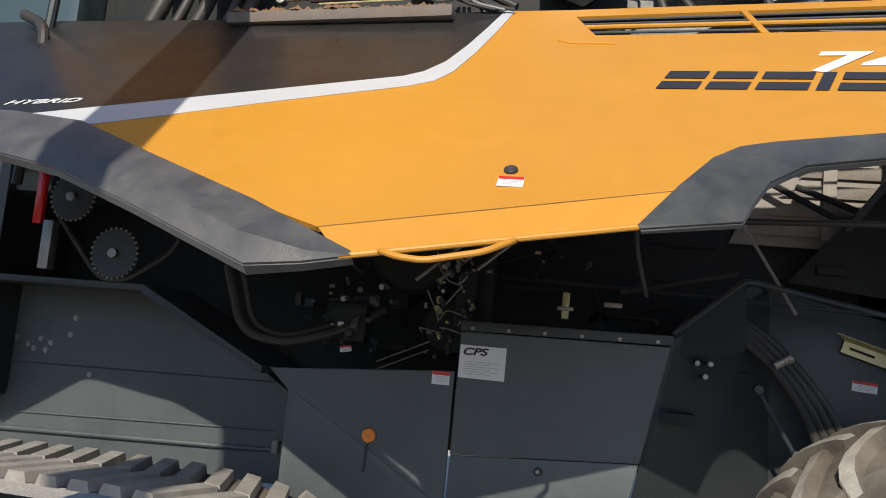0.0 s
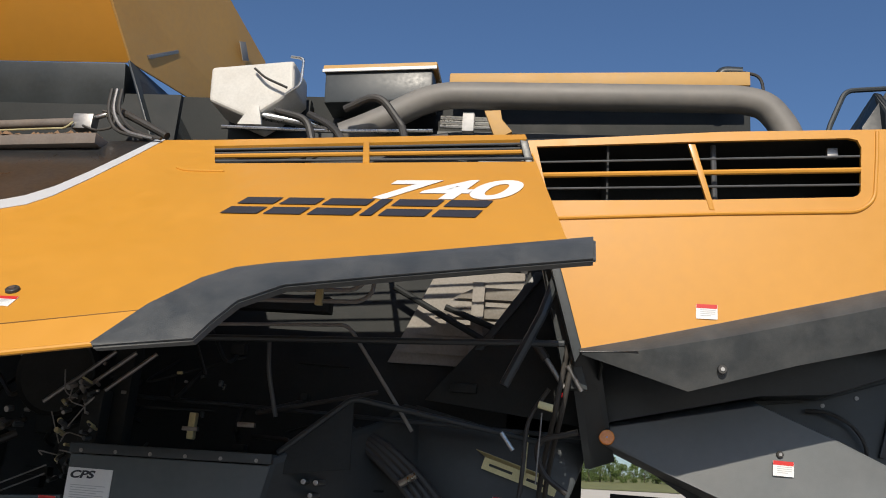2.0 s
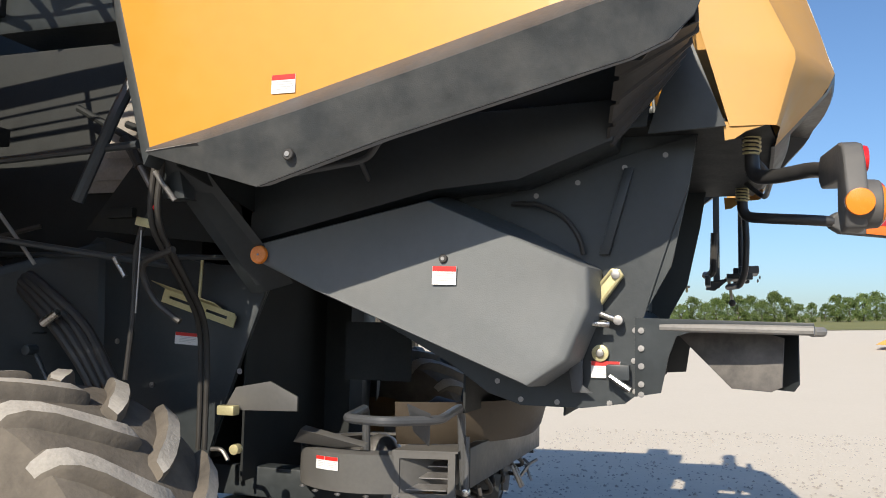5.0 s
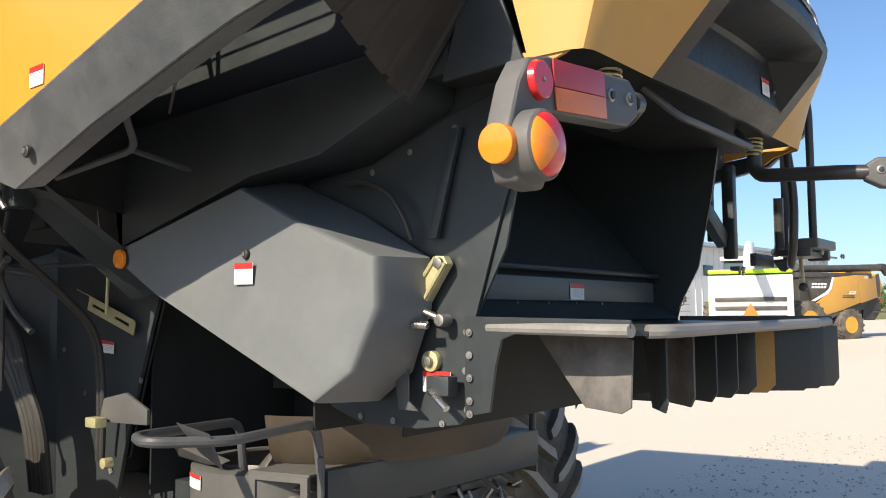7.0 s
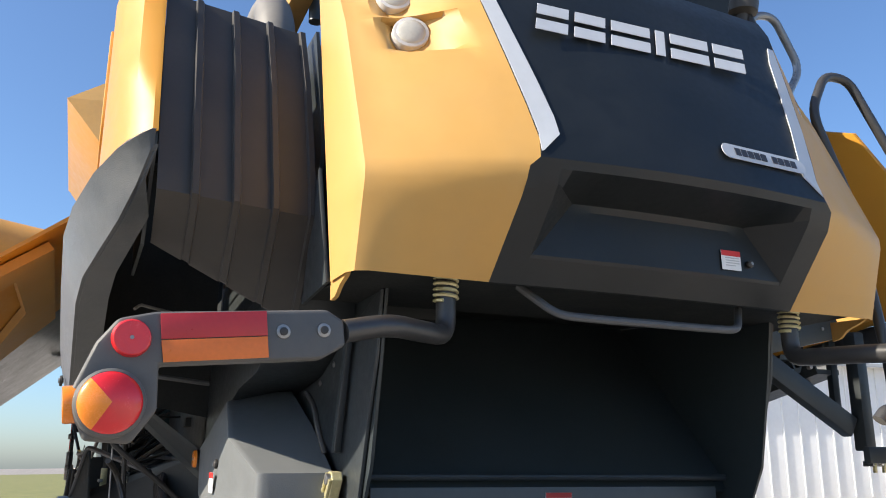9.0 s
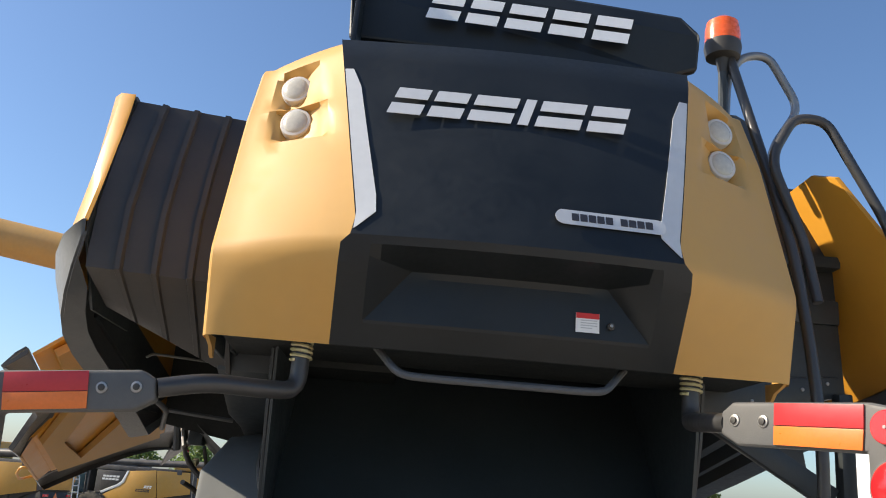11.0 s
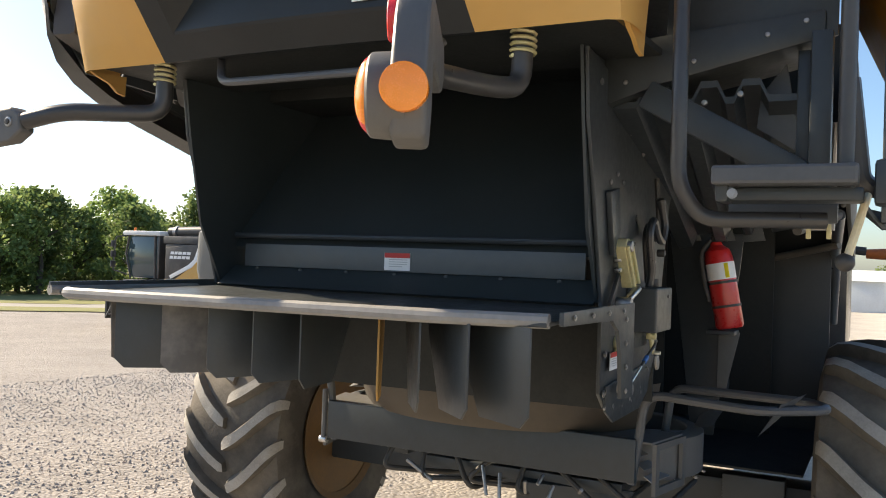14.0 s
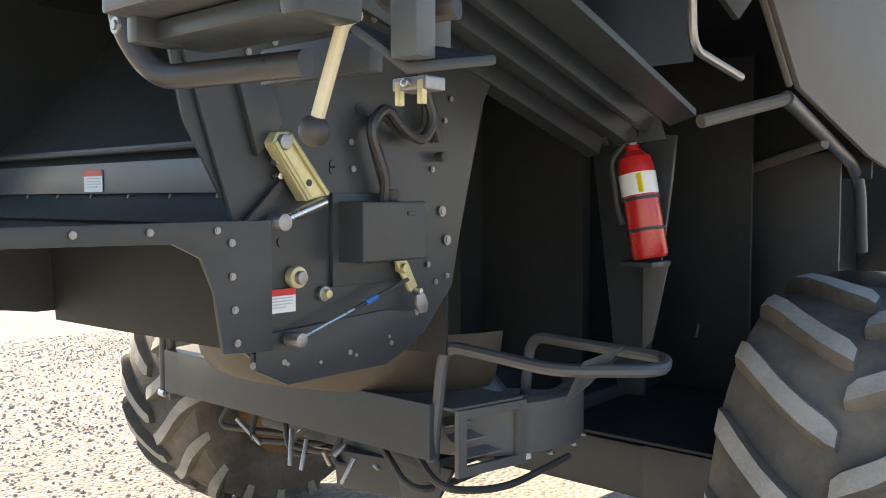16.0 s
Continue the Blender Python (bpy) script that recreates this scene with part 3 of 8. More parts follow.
# -- the rear side panel --
def build_rear_panel(ysgn=1):
    Y = 3.33
    f = (lambda y: y) if ysgn > 0 else my

    def p3(x, z, y=Y):
        return Vector((x, f(y), z))
    dirn = Vector((0, 1 if ysgn > 0 else -1, 0))
    outer = [(2.06, 3.385), (3.0, 3.46), (3.86, 3.50), (3.87, 2.745), (2.99, 2.52), (2.36, 2.36)]
    hole = [(2.105, 3.355), (2.87, 3.405), (3.57, 3.445), (3.61, 3.435), (3.626, 3.40), (3.612, 3.18), (3.60, 3.16), (3.575, 3.15), (2.93, 3.111), (2.178, 3.077)]
    b = holed([p3(*q) for q in outer], [[p3(*q) for q in hole]], dirn * 0.02)
    pan = cp("rear_side_panel", me_bm("rear_side_panel", b), YELLOW, "yellow rear side panel with a wide slotted vent")
    # the panel bends inwards towards the tail
    rows = []
    for x, y, zt, zb in ((3.86, 3.33, 3.50, 2.748), (3.94, 3.338, 3.50, 2.785), (4.03, 3.365, 3.495, 2.82), (4.10, 3.41, 3.485, 2.86), (4.12, 3.46, 3.475, 2.88)):
        r = []
        for i in range(7):
            k = i / 6
            z = zt + (zb - zt) * k
            bul = 0.23 * (k ** 1.15) * ((x - 3.86) / 0.255)
            r.append(p3(x + bul, z, y))
        rows.append(r)
    part("panel_tail", grid_sheet(rows, dirn * 0.015), YELLOW, pan)
    part("tail_return", plate([p3(4.10, 3.475, 3.466), p3(4.34, 2.88, 3.466), p3(4.33, 2.82, 3.466), p3(4.15, 2.60, 3.466), p3(3.7, 2.60, 3.466), p3(3.7, 3.45, 3.466)], dirn * 0.01, 0), DARKIN, pan)
    # vent frame ridge, mullion, bars
    ridge = [(2.19, 2.987), (2.944, 3.041), (3.60, 3.078), (3.672, 3.14), (3.695, 3.38), (3.70, 3.48)]
    part("vent_ridge", tube([p3(x, z, Y - 0.002) for x, z in ridge], 0.009, 8, 0.05), YELLOW, pan)
    part("mullion", plate([p3(2.83, 3.39, Y - 0.004), p3(2.865, 3.39, Y - 0.004), p3(2.955, 3.06, Y - 0.004), p3(2.93, 3.06, Y - 0.004)], dirn * 0.025, 0.004), YELLOW, pan)
    for k, r, m in ((0.28, 0.006, TUBE), (0.52, 0.014, YELLOW), (0.77, 0.006, TUBE)):
        a = p3(2.105 + 0.073 * k, 3.355 - 0.278 * k, Y + 0.012)
        c = p3(3.62, 3.44 - 0.29 * k, Y + 0.012)
        part("vent_bar", tube([a, c], r, 8), m, pan)
    # dark moulded lower trim
    top = [(2.345, 2.365), (2.6, 2.425), (2.99, 2.525), (3.5, 2.66), (3.86, 2.758), (4.012, 2.80), (4.183, 2.84), (4.29, 2.865), (4.335, 2.875), (4.354, 2.885)]
    bot = [(2.36, 2.34), (2.62, 2.262), (2.83, 2.20), (3.3, 2.345), (3.8, 2.475), (3.97, 2.525), (4.12, 2.575), (4.24, 2.64), (4.315, 2.725), (4.35, 2.82)]
    yt = [3.33, 3.33, 3.33, 3.33, 3.33, 3.34, 3.37, 3.405, 3.435, 3.46]
    bul = [0.015, 0.06, 0.075, 0.08, 0.08, 0.07, 0.05, 0.03, 0.012, 0.004]
    rows = []
    for (a, c), (d, e), y, o in zip(top, bot, yt, bul):
        rows.append([p3(a, c, y - 0.002), p3(a + 0.002, c - 0.05 * o, y - o * 0.16), p3(a + 0.004, c - 0.95 * o, y - o * 0.92), p3(a + 0.005, c - 1.05 * o, y - o), p3(a * 0.55 + d * 0.45, c * 0.55 + e * 0.45, y - o * 0.86), p3(d, e, y - o * 0.30), p3(d + 0.005, e + 0.02, y + (0.06 if o > 0.02 else 0.008))])
    part("lower_trim", grid_sheet(rows, dirn * 0.012), PLASTIC, pan, "dark grey moulded trim along the lower panel edge")
    part("front_edge", plate([p3(2.02, 3.39, Y + 0.005), p3(2.06, 3.385, Y + 0.005), p3(2.36, 2.36, Y + 0.005), p3(2.33, 2.30, Y + 0.005)], dirn * 0.10, 0.004), CHASSIS, pan)
    part("inner_liner", plate([p3(2.4, 2.50, Y + 0.05), p3(3.85, 2.80, Y + 0.05), p3(3.85, 2.62, Y + 0.05), p3(2.8, 2.36, Y + 0.05)], dirn * 0.02), DARKIN, pan)
    if ysgn > 0:
        sticker(pan, basis((2.915, Y - 0.004, 2.57), (1, 0, 0), (0, 0, 1)), 0.095, 0.068)
        lock(pan, basis((2.972, Y - 0.056, 2.303), (1, 0, 0), (0, 0, 1)), 0.022)
    return pan


build_rear_panel(1)
# behind the vent: near-black sheets added as shade, cooler box and hose
cp("vent_back", plate(xz(3.86, [(2.05, 2.95), (3.78, 2.95), (3.80, 3.50), (2.02, 3.42)]), (0, 0.012, 0), 0), INNER, "added near-black sheet for the shade behind the vent")
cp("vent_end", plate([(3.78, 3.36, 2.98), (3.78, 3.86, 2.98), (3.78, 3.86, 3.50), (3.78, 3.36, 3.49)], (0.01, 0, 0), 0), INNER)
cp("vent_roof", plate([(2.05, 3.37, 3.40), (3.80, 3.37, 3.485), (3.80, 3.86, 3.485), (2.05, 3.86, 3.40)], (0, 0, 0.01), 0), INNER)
# black liner added where the space behind the panel is only dark
cp("side_liner", plate(xz(3.98, [(2.4, 2.45), (4.12, 2.50), (4.2, 3.0), (4.05, 3.45), (2.2, 3.45)]), (0, 0.012, 0), 0), DARKIN, "added black sheet for the dark void behind the side panel")
cp("hood_gusset", plate(xz(3.955, [(4.27, 2.87), (4.41, 2.48), (4.126, 2.465), (4.2, 2.7)]), (0, 0.012, 0), 0.002), CHASSIS)
cp("cooler_box", box(2.95, 4.3, 2.95, 1.75, 0.6, 0.9, 0.02), INNER, "dark cooler housing behind the vent")
cp("vent_hose", tube([(2.965, 3.42, 3.42), (2.97, 3.41, 3.06)], 0.014, 8), TUBE)
cp("vent_bracket", box(3.52, 3.42, 3.40, 0.05, 0.03, 0.05, 0.004), STEEL)


cp("panel_bulkhead", plate([(2.46, 3.37, 2.30), (2.46, 3.93, 2.20), (2.46, 3.93, 3.40), (2.46, 3.37, 3.40)], (-0.01, 0, 0), 0), INNER)
cp("prop_rod", tube([(3.45, 3.50, 2.53), (3.43, 3.52, 2.55), (2.60, 4.03, 2.61)], 0.006, 8, 0.02), RAILGREY, "thin pale prop rod under the side panel")


# -- ribbed shroud between panel and tail hood --
def build_shroud():
    rows = []
    prof = []
    n = 4
    for i in range(n):
        y0 = 3.478 + i * 0.12
        prof += [(y0, 0.0), (y0 + 0.092, 0.0), (y0 + 0.096, 0.018), (y0 + 0.114, 0.018)]
    zs = [3.46, 3.2, 2.95, 2.78, 2.72, 2.6, 2.5, 2.42]
    for z in zs:
        k = (3.46 - z) / 1.04
        base = 4.085 + 0.24 * math.sin(min(1, k / 0.72) * math.pi / 2) if k < 0.72 else 4.325 - 0.9 * (k - 0.72)
        rows.append([(base + d - 0.10 * (y - 3.5) / 0.47, y + 0.04 * max(0, k - 0.5), z + max(0.0, (2.72 - z) / 0.30) * 0.20 * (1 - (y - 3.5) / 0.46)) for y, d in prof])
    return grid_sheet(rows, (-0.012, 0, 0))


cp("ribbed_shroud", build_shroud(), RIBBED, "ribbed black plastic shroud beside the tail hood")


# -- the tail hood --
def hood_x(z, part_):
    """Rear face of the hood, by height, at its corner (0) and its middle (1)."""
    K = {0: [(3.60, 4.24), (3.3, 4.425), (3.0, 4.56), (2.74, 4.675), (2.62, 4.64), (2.48, 4.60)],
         1: [(3.60, 4.50), (3.52, 4.555), (3.28, 4.655), (3.0, 4.765), (2.78, 4.835), (2.70, 4.80), (2.48, 4.60)]}[part_]
    for (a, p), (c, q) in zip(K, K[1:]):
        if a >= z >= c:
            return p + (q - p) * (a - z) / (a - c)
    return K[-1][1]


HOOD_Z = [3.60, 3.565, 3.515, 3.49, 3.40, 3.335, 3.315, 3.305, 3.25, 3.185, 3.155, 3.1, 2.95, 2.84, 2.78, 2.755, 2.72, 2.68, 2.62, 2.555, 2.545, 2.48]


def seam_y(z):
    if z >= 2.84:
        return 4.29 + (3.6 - z) / 0.76 * 0.135
    return 4.425 - (2.84 - z) / 0.36 * 0.05 if z > 2.76 else 4.39 - (2.76 - z) * 0.06


def build_hood():
    rows = []
    for z in HOOD_Z:
        xc, xs = hood_x(z, 0), hood_x(z, 1)
        ys = seam_y(z)
        zz = z - 0.02 if z > 3.58 else z
        front = 4.12 + (3.6 - z) * 0.27
        r = [(front, 3.965, zz), (xc - 0.05, 3.97, zz), (xc - 0.015, 3.985, zz), (xc, 4.02, zz)]
        for q in (0.12, 0.2, 0.33, 0.5, 0.7, 0.8, 0.88, 1.0):
            low = max(0.0, min(1.0, (3.515 - z) / 0.36))
            a0, a1 = 0.16 + 0.02 * low, 0.62 + 0.22 * low
            e = max(0.0, min(1.0, (q - a0) / 0.10, (a1 - q) / 0.10))
            d = 0.0
            if 3.155 < z < 3.515:
                d = 0.075 if 3.18 < z < 3.50 else 0.0
                d = 0.028 if 3.31 < z < 3.32 else d
            f = q + 0.05 * math.sin(math.pi * q)
            r.append((xc + (xs - xc) * f - d * e, 4.02 + (ys - 4.02) * q, zz))
        rows.append(r)
    b = grid_sheet(rows, None)
    # hanging tip at the outer corner
    tip = plate([(4.40, 3.970, 2.50), (4.56, 3.974, 2.49), (4.53, 3.976, 2.476), (4.48, 3.976, 2.462), (4.44, 3.974, 2.435), (4.405, 3.972, 2.43)], (0, 0.012, 0), 0.0)
    b = join(b, tip)
    return b


_h = build_hood()
_hm = mirrored(_h)
HL = cp("tail_hood_side", _h, HOODYEL, "dusty yellow side of the tail hood with two work lamps")
HR = cp("tail_hood_side", _hm, HOODYEL, "dusty yellow side of the tail hood with two work lamps")


def build_hood_mid():
    rows = []
    for z in sorted(HOOD_Z + [2.70, 2.66, 2.64, 2.60, 2.58], reverse=True):
        xs = hood_x(z, 1)
        y0 = seam_y(z)
        r = []
        deep = 0.16 * (1.0 if z >= 2.72 else max(0.0, (z - 2.55) / 0.17))
        kb = 0.085 + max(0.004, deep / 1.3)
        half = [0.085 * q / 6 for q in range(6)] + [0.085 + (kb - 0.085) * q / 4 for q in range(4)] + [kb + (0.5 - kb) * q / 20 for q in range(20)]
        for k in half + [0.5] + [1 - h for h in reversed(half)]:
            y = y0 + (my(y0) - y0) * k
            bul = 0.035 * math.sin(math.pi * k) if z > 2.7 else 0.015 * math.sin(math.pi * k)
            dent = 0.0
            if 2.55 < z < 2.75:
                dent = max(0.0, min(deep, (min(k, 1 - k) - 0.085) * 1.3))
            r.append((xs + bul - dent, y, z))
        rows.append(r)
    # the roof runs forward
    rows.insert(0, [(p[0] - 0.55, p[1], p[2] + 0.02) for p in rows[0]])
    return grid_sheet(rows, (-0.015, 0, 0))


_hm_ = me_bm("tail_hood_middle", build_hood_mid(), True)
_hm_.set_sharp_from_angle(angle=radians(14))
HOODM = cp("tail_hood_middle", _hm_, HOODBLACK, "black dusty middle of the tail hood with a hand recess")
cp("hood_underside", plate([(4.02, 3.99, 2.505), (4.56, 4.02, 2.50), (4.611, 4.42, 2.50), (4.62, YC, 2.50), (4.611, my(4.42), 2.50), (4.56, my(4.02), 2.50), (4.02, my(3.99), 2.505)], (0, 0, 0.02), 0), INNER)


def hood_pt(y, z, off=0.004):
    xs = hood_x(z, 1)
    y0 = seam_y(z)
    k = (y - y0) / (my(y0) - y0)
    return Vector((xs + 0.035 * math.sin(math.pi * min(1, max(0, k))) + off, y, z))


def hood_basis(y, z, off=0.006):
    u = hood_pt(y, z + 0.1) - hood_pt(y, z - 0.1)
    r = hood_pt(y + 0.1, z) - hood_pt(y - 0.1, z)
    return basis(hood_pt(y, z, off), r, u)


# silver stripes between yellow and black
for s in (1, -1):
    rows = []
    for z, w in ((3.44, 0.03), (3.36, 0.05), (3.2, 0.055), (3.05, 0.06), (2.92, 0.065), (2.86, 0.06), (2.80, 0.004)):
        y0 = seam_y(z) + 0.004
        rows.append([(hood_x(z, 1) + 0.002, y0, z), (hood_pt(y0 + w, z).x + 0.001, y0 + w, z)])
    b = grid_sheet(rows, (-0.004, 0, 0))
    if s < 0:
        b = mirrored(b)
    part("silver_stripe", b, SILVER, HOODM, "silver edge stripe on the hood").matrix_parent_inverse = Matrix()


block_word(HOODM, hood_basis(4.875, 3.297, 0.006), 0.125, [0.11, 0.11, 0.145, 0.035, 0.15, 0.125], 0.022, 0.028, 0.035, SILVER, "word_mark", "silver word mark in plain shapes")
_pill = hood_basis(5.205, 2.895, 0.005)
_pl = []
for k in range(24):
    a = 2 * math.pi * k / 24
    _pl.append(_pill @ Vector((math.copysign(0.15, math.cos(a)) + 0.027 * math.cos(a), 0.027 * math.sin(a), 0)))
_pp = part("name_plate", plate(_pl, (0.003, 0, 0), 0), SILVER, HOODM, "silver rounded plate with dark print")
for x0, w in ((-0.115, 0.022), (-0.088, 0.022), (-0.061, 0.022), (-0.034, 0.022), (-0.007, 0.022), (0.04, 0.022), (0.067, 0.022), (0.094, 0.022), (0.121, 0.022)):
    _b = bmesh.new()
    bmesh.ops.create_cube(_b, size=1, matrix=_pill @ Matrix.Translation((x0, 0, 0.004)) @ Matrix.Diagonal((w, 0.026, 0.002, 1)))
    part("print_bar", _b, DECALDARK, _pp)
sticker(HOODM, basis((4.679, 5.175, 2.605), (0, 1, 0), (-0.03, 0, 1)), 0.075, 0.062)
lock(HOODM, basis((4.680, 5.25, 2.60), (0, 1, 0), (-0.03, 0, 1)), 0.012)


# work lamps in raised nests
def work_lamp(parent, y, z, s):
    xx = hood_x(z, 0) + (hood_x(z, 1) - hood_x(z, 0)) * 0.46
    n = Vector((0.95, -0.25 * s, 0.16)).normalized()
    c = Vector((xx - 0.062, y, z))
    m = basis(c, n.cross(Vector((0, 0, 1))) * -1, Vector((0, 0, 1)) - n * n.z)
    b = bmesh.new()
    bmesh.ops.create_cone(b, cap_ends=True, segments=28, radius1=0.062, radius2=0.056, depth=0.05, matrix=m)
    bevel_bm(b, 0.006, 2)
    o = part("work_lamp", b, BOX, parent, "round clear work lamp in the hood corner")
    b = bmesh.new()
    bmesh.ops.create_uvsphere(b, u_segments=24, v_segments=10, radius=0.048, matrix=m @ Matrix.Translation((0, 0, 0.020)) @ Matrix.Diagonal((1, 1, 0.3, 1)))
    part("lens", b, LENS, o)
    return o


for z, y in ((3.42, 4.145), (3.255, 4.17)):
    work_lamp(HL, y, z, 1)
    work_lamp(HR, my(y), z, -1)

# rail under the hood
cp("under_rail", tube([(4.50, 4.52, 2.50), (4.588, 4.60, 2.405), (4.60, 4.70, 2.40), (4.60, 5.18, 2.40), (4.59, 5.26, 2.405), (4.51, 5.34, 2.49)], 0.013, 10, 0.05), TUBE, "bent grey rail under the tail hood")


# -- straw chamber at the tail --
def side_plate(y, s, short=False):
    pts = [(0.9, 1.30), (1.2, 1.95), (1.43, 2.13), (2.2, 1.98), (2.5, 2.1), (3.0, 2.2), (3.657, 2.30), (4.0, 2.42), (4.30, 2.50), (4.27, 2.30), (4.20, 2.10), (4.09, 1.76), (4.085, 1.48), (4.02, 1.43), (3.85, 1.405), (3.60, 1.405), (3.46, 1.45), (3.30, 1.56), (3.0, 1.72), (2.55, 2.0), (2.42, 1.9), (2.30, 1.6), (2.15, 1.15), (1.4, 0.95)]
    if short:
        pts = [(3.0, 2.42), (3.657, 2.44), (4.0, 2.46), (4.30, 2.50), (4.27, 2.30), (4.20, 2.10), (4.09, 1.76), (4.085, 1.48), (4.02, 1.43), (3.85, 1.395), (3.60, 1.395), (3.46, 1.44), (3.34, 1.56), (3.30, 1.72), (3.19, 2.10)]
    o = cp("side_plate", me_bm("side_plate", plate(xz(y, pts), (0, 0.012 * s, 0), 0.003)), CHASSIS, "dark grey bolted chassis side plate")
    for x, z in ((3.657, 2.27), (3.83, 2.32), (4.02, 2.375), (4.18, 2.42), (4.06, 1.72), (4.055, 1.60), (4.06, 1.48), (3.96, 1.43), (3.75, 1.425), (3.6, 1.43), (3.5, 1.50)):
        bolt(o, (x, y - 0.006 * s, z), 'Y', 0.0075)
    return o


PL = side_plate(4.155, 1)
PR = side_plate(my(4.155), -1, True)
cp("under_sheet", plate([(3.80, 4.17, 1.74), (3.80, my(4.17), 1.74), (3.78, my(4.17), 1.385), (3.78, 4.17, 1.37)], (-0.008, 0, 0), 0.001), INNER, "black sheet below the discharge shelf")
# inner walls, back sheet, strip and floor of the chamber
cp("chamber_wall", plate(xz(4.17, [(3.0, 2.6), (4.32, 2.60), (4.27, 2.30), (4.20, 1.98), (4.08, 1.76), (3.5, 1.76)]), (0, 0.01, 0), 0), CHAMB)
cp("chamber_wall", plate(xz(my(4.17), [(3.0, 2.6), (4.32, 2.60), (4.27, 2.30), (4.20, 1.98), (4.08, 1.76), (3.5, 1.76)]), (0, -0.01, 0), 0), CHAMB)
cp("back_sheet", plate([(4.0, 4.18, 1.90), (3.98, 4.18, 1.95), (3.35, 4.18, 2.62), (3.35, my(4.18), 2.62), (3.98, my(4.18), 1.95), (4.0, my(4.18), 1.90)], (-0.01, 0, -0.01), 0), CHAMB, "black sheet closing the straw chamber")
cp("chamber_roof", plate([(3.3, 4.16, 2.62), (4.2, 4.16, 2.53), (4.2, my(4.16), 2.53), (3.3, my(4.16), 2.62)], (0, 0, 0.01), 0), INNER)
cp("hinge_bar", tube([(4.012, 4.19, 1.945), (4.012, my(4.19), 1.945)], 0.012, 10), CHASSIS)
STRIP = cp("chamber_strip", plate([(4.01, 4.235, 1.912), (4.01, my(4.235), 1.912), (4.01, my(4.235), 1.826), (4.01, 4.235, 1.826)], (-0.01, 0, 0), 0.002), LOWPANEL, "grey steel strip across the chamber")
sticker(STRIP, basis((4.013, 4.925, 1.862), (0, 1, 0), (0, 0, 1)), 0.105, 0.062)
cp("under_shelf_wall", plate([(3.36, 4.16, 1.90), (3.36, my(4.16), 1.90), (3.36, my(4.16), 1.36), (3.36, 4.16, 1.36)], (-0.01, 0, 0), 0), INNER)
cp("lower_flap", plate([(4.0, 4.18, 1.826), (4.0, my(4.18), 1.826), (4.10, my(4.18), 1.755), (4.10, 4.18, 1.755)], (-0.01, 0, -0.006), 0), CHAMB)
for i in range(7):
    bolt(STRIP, (4.014, 4.3 + i * 0.205, 1.815), 'X', 0.006, CHASSIS)


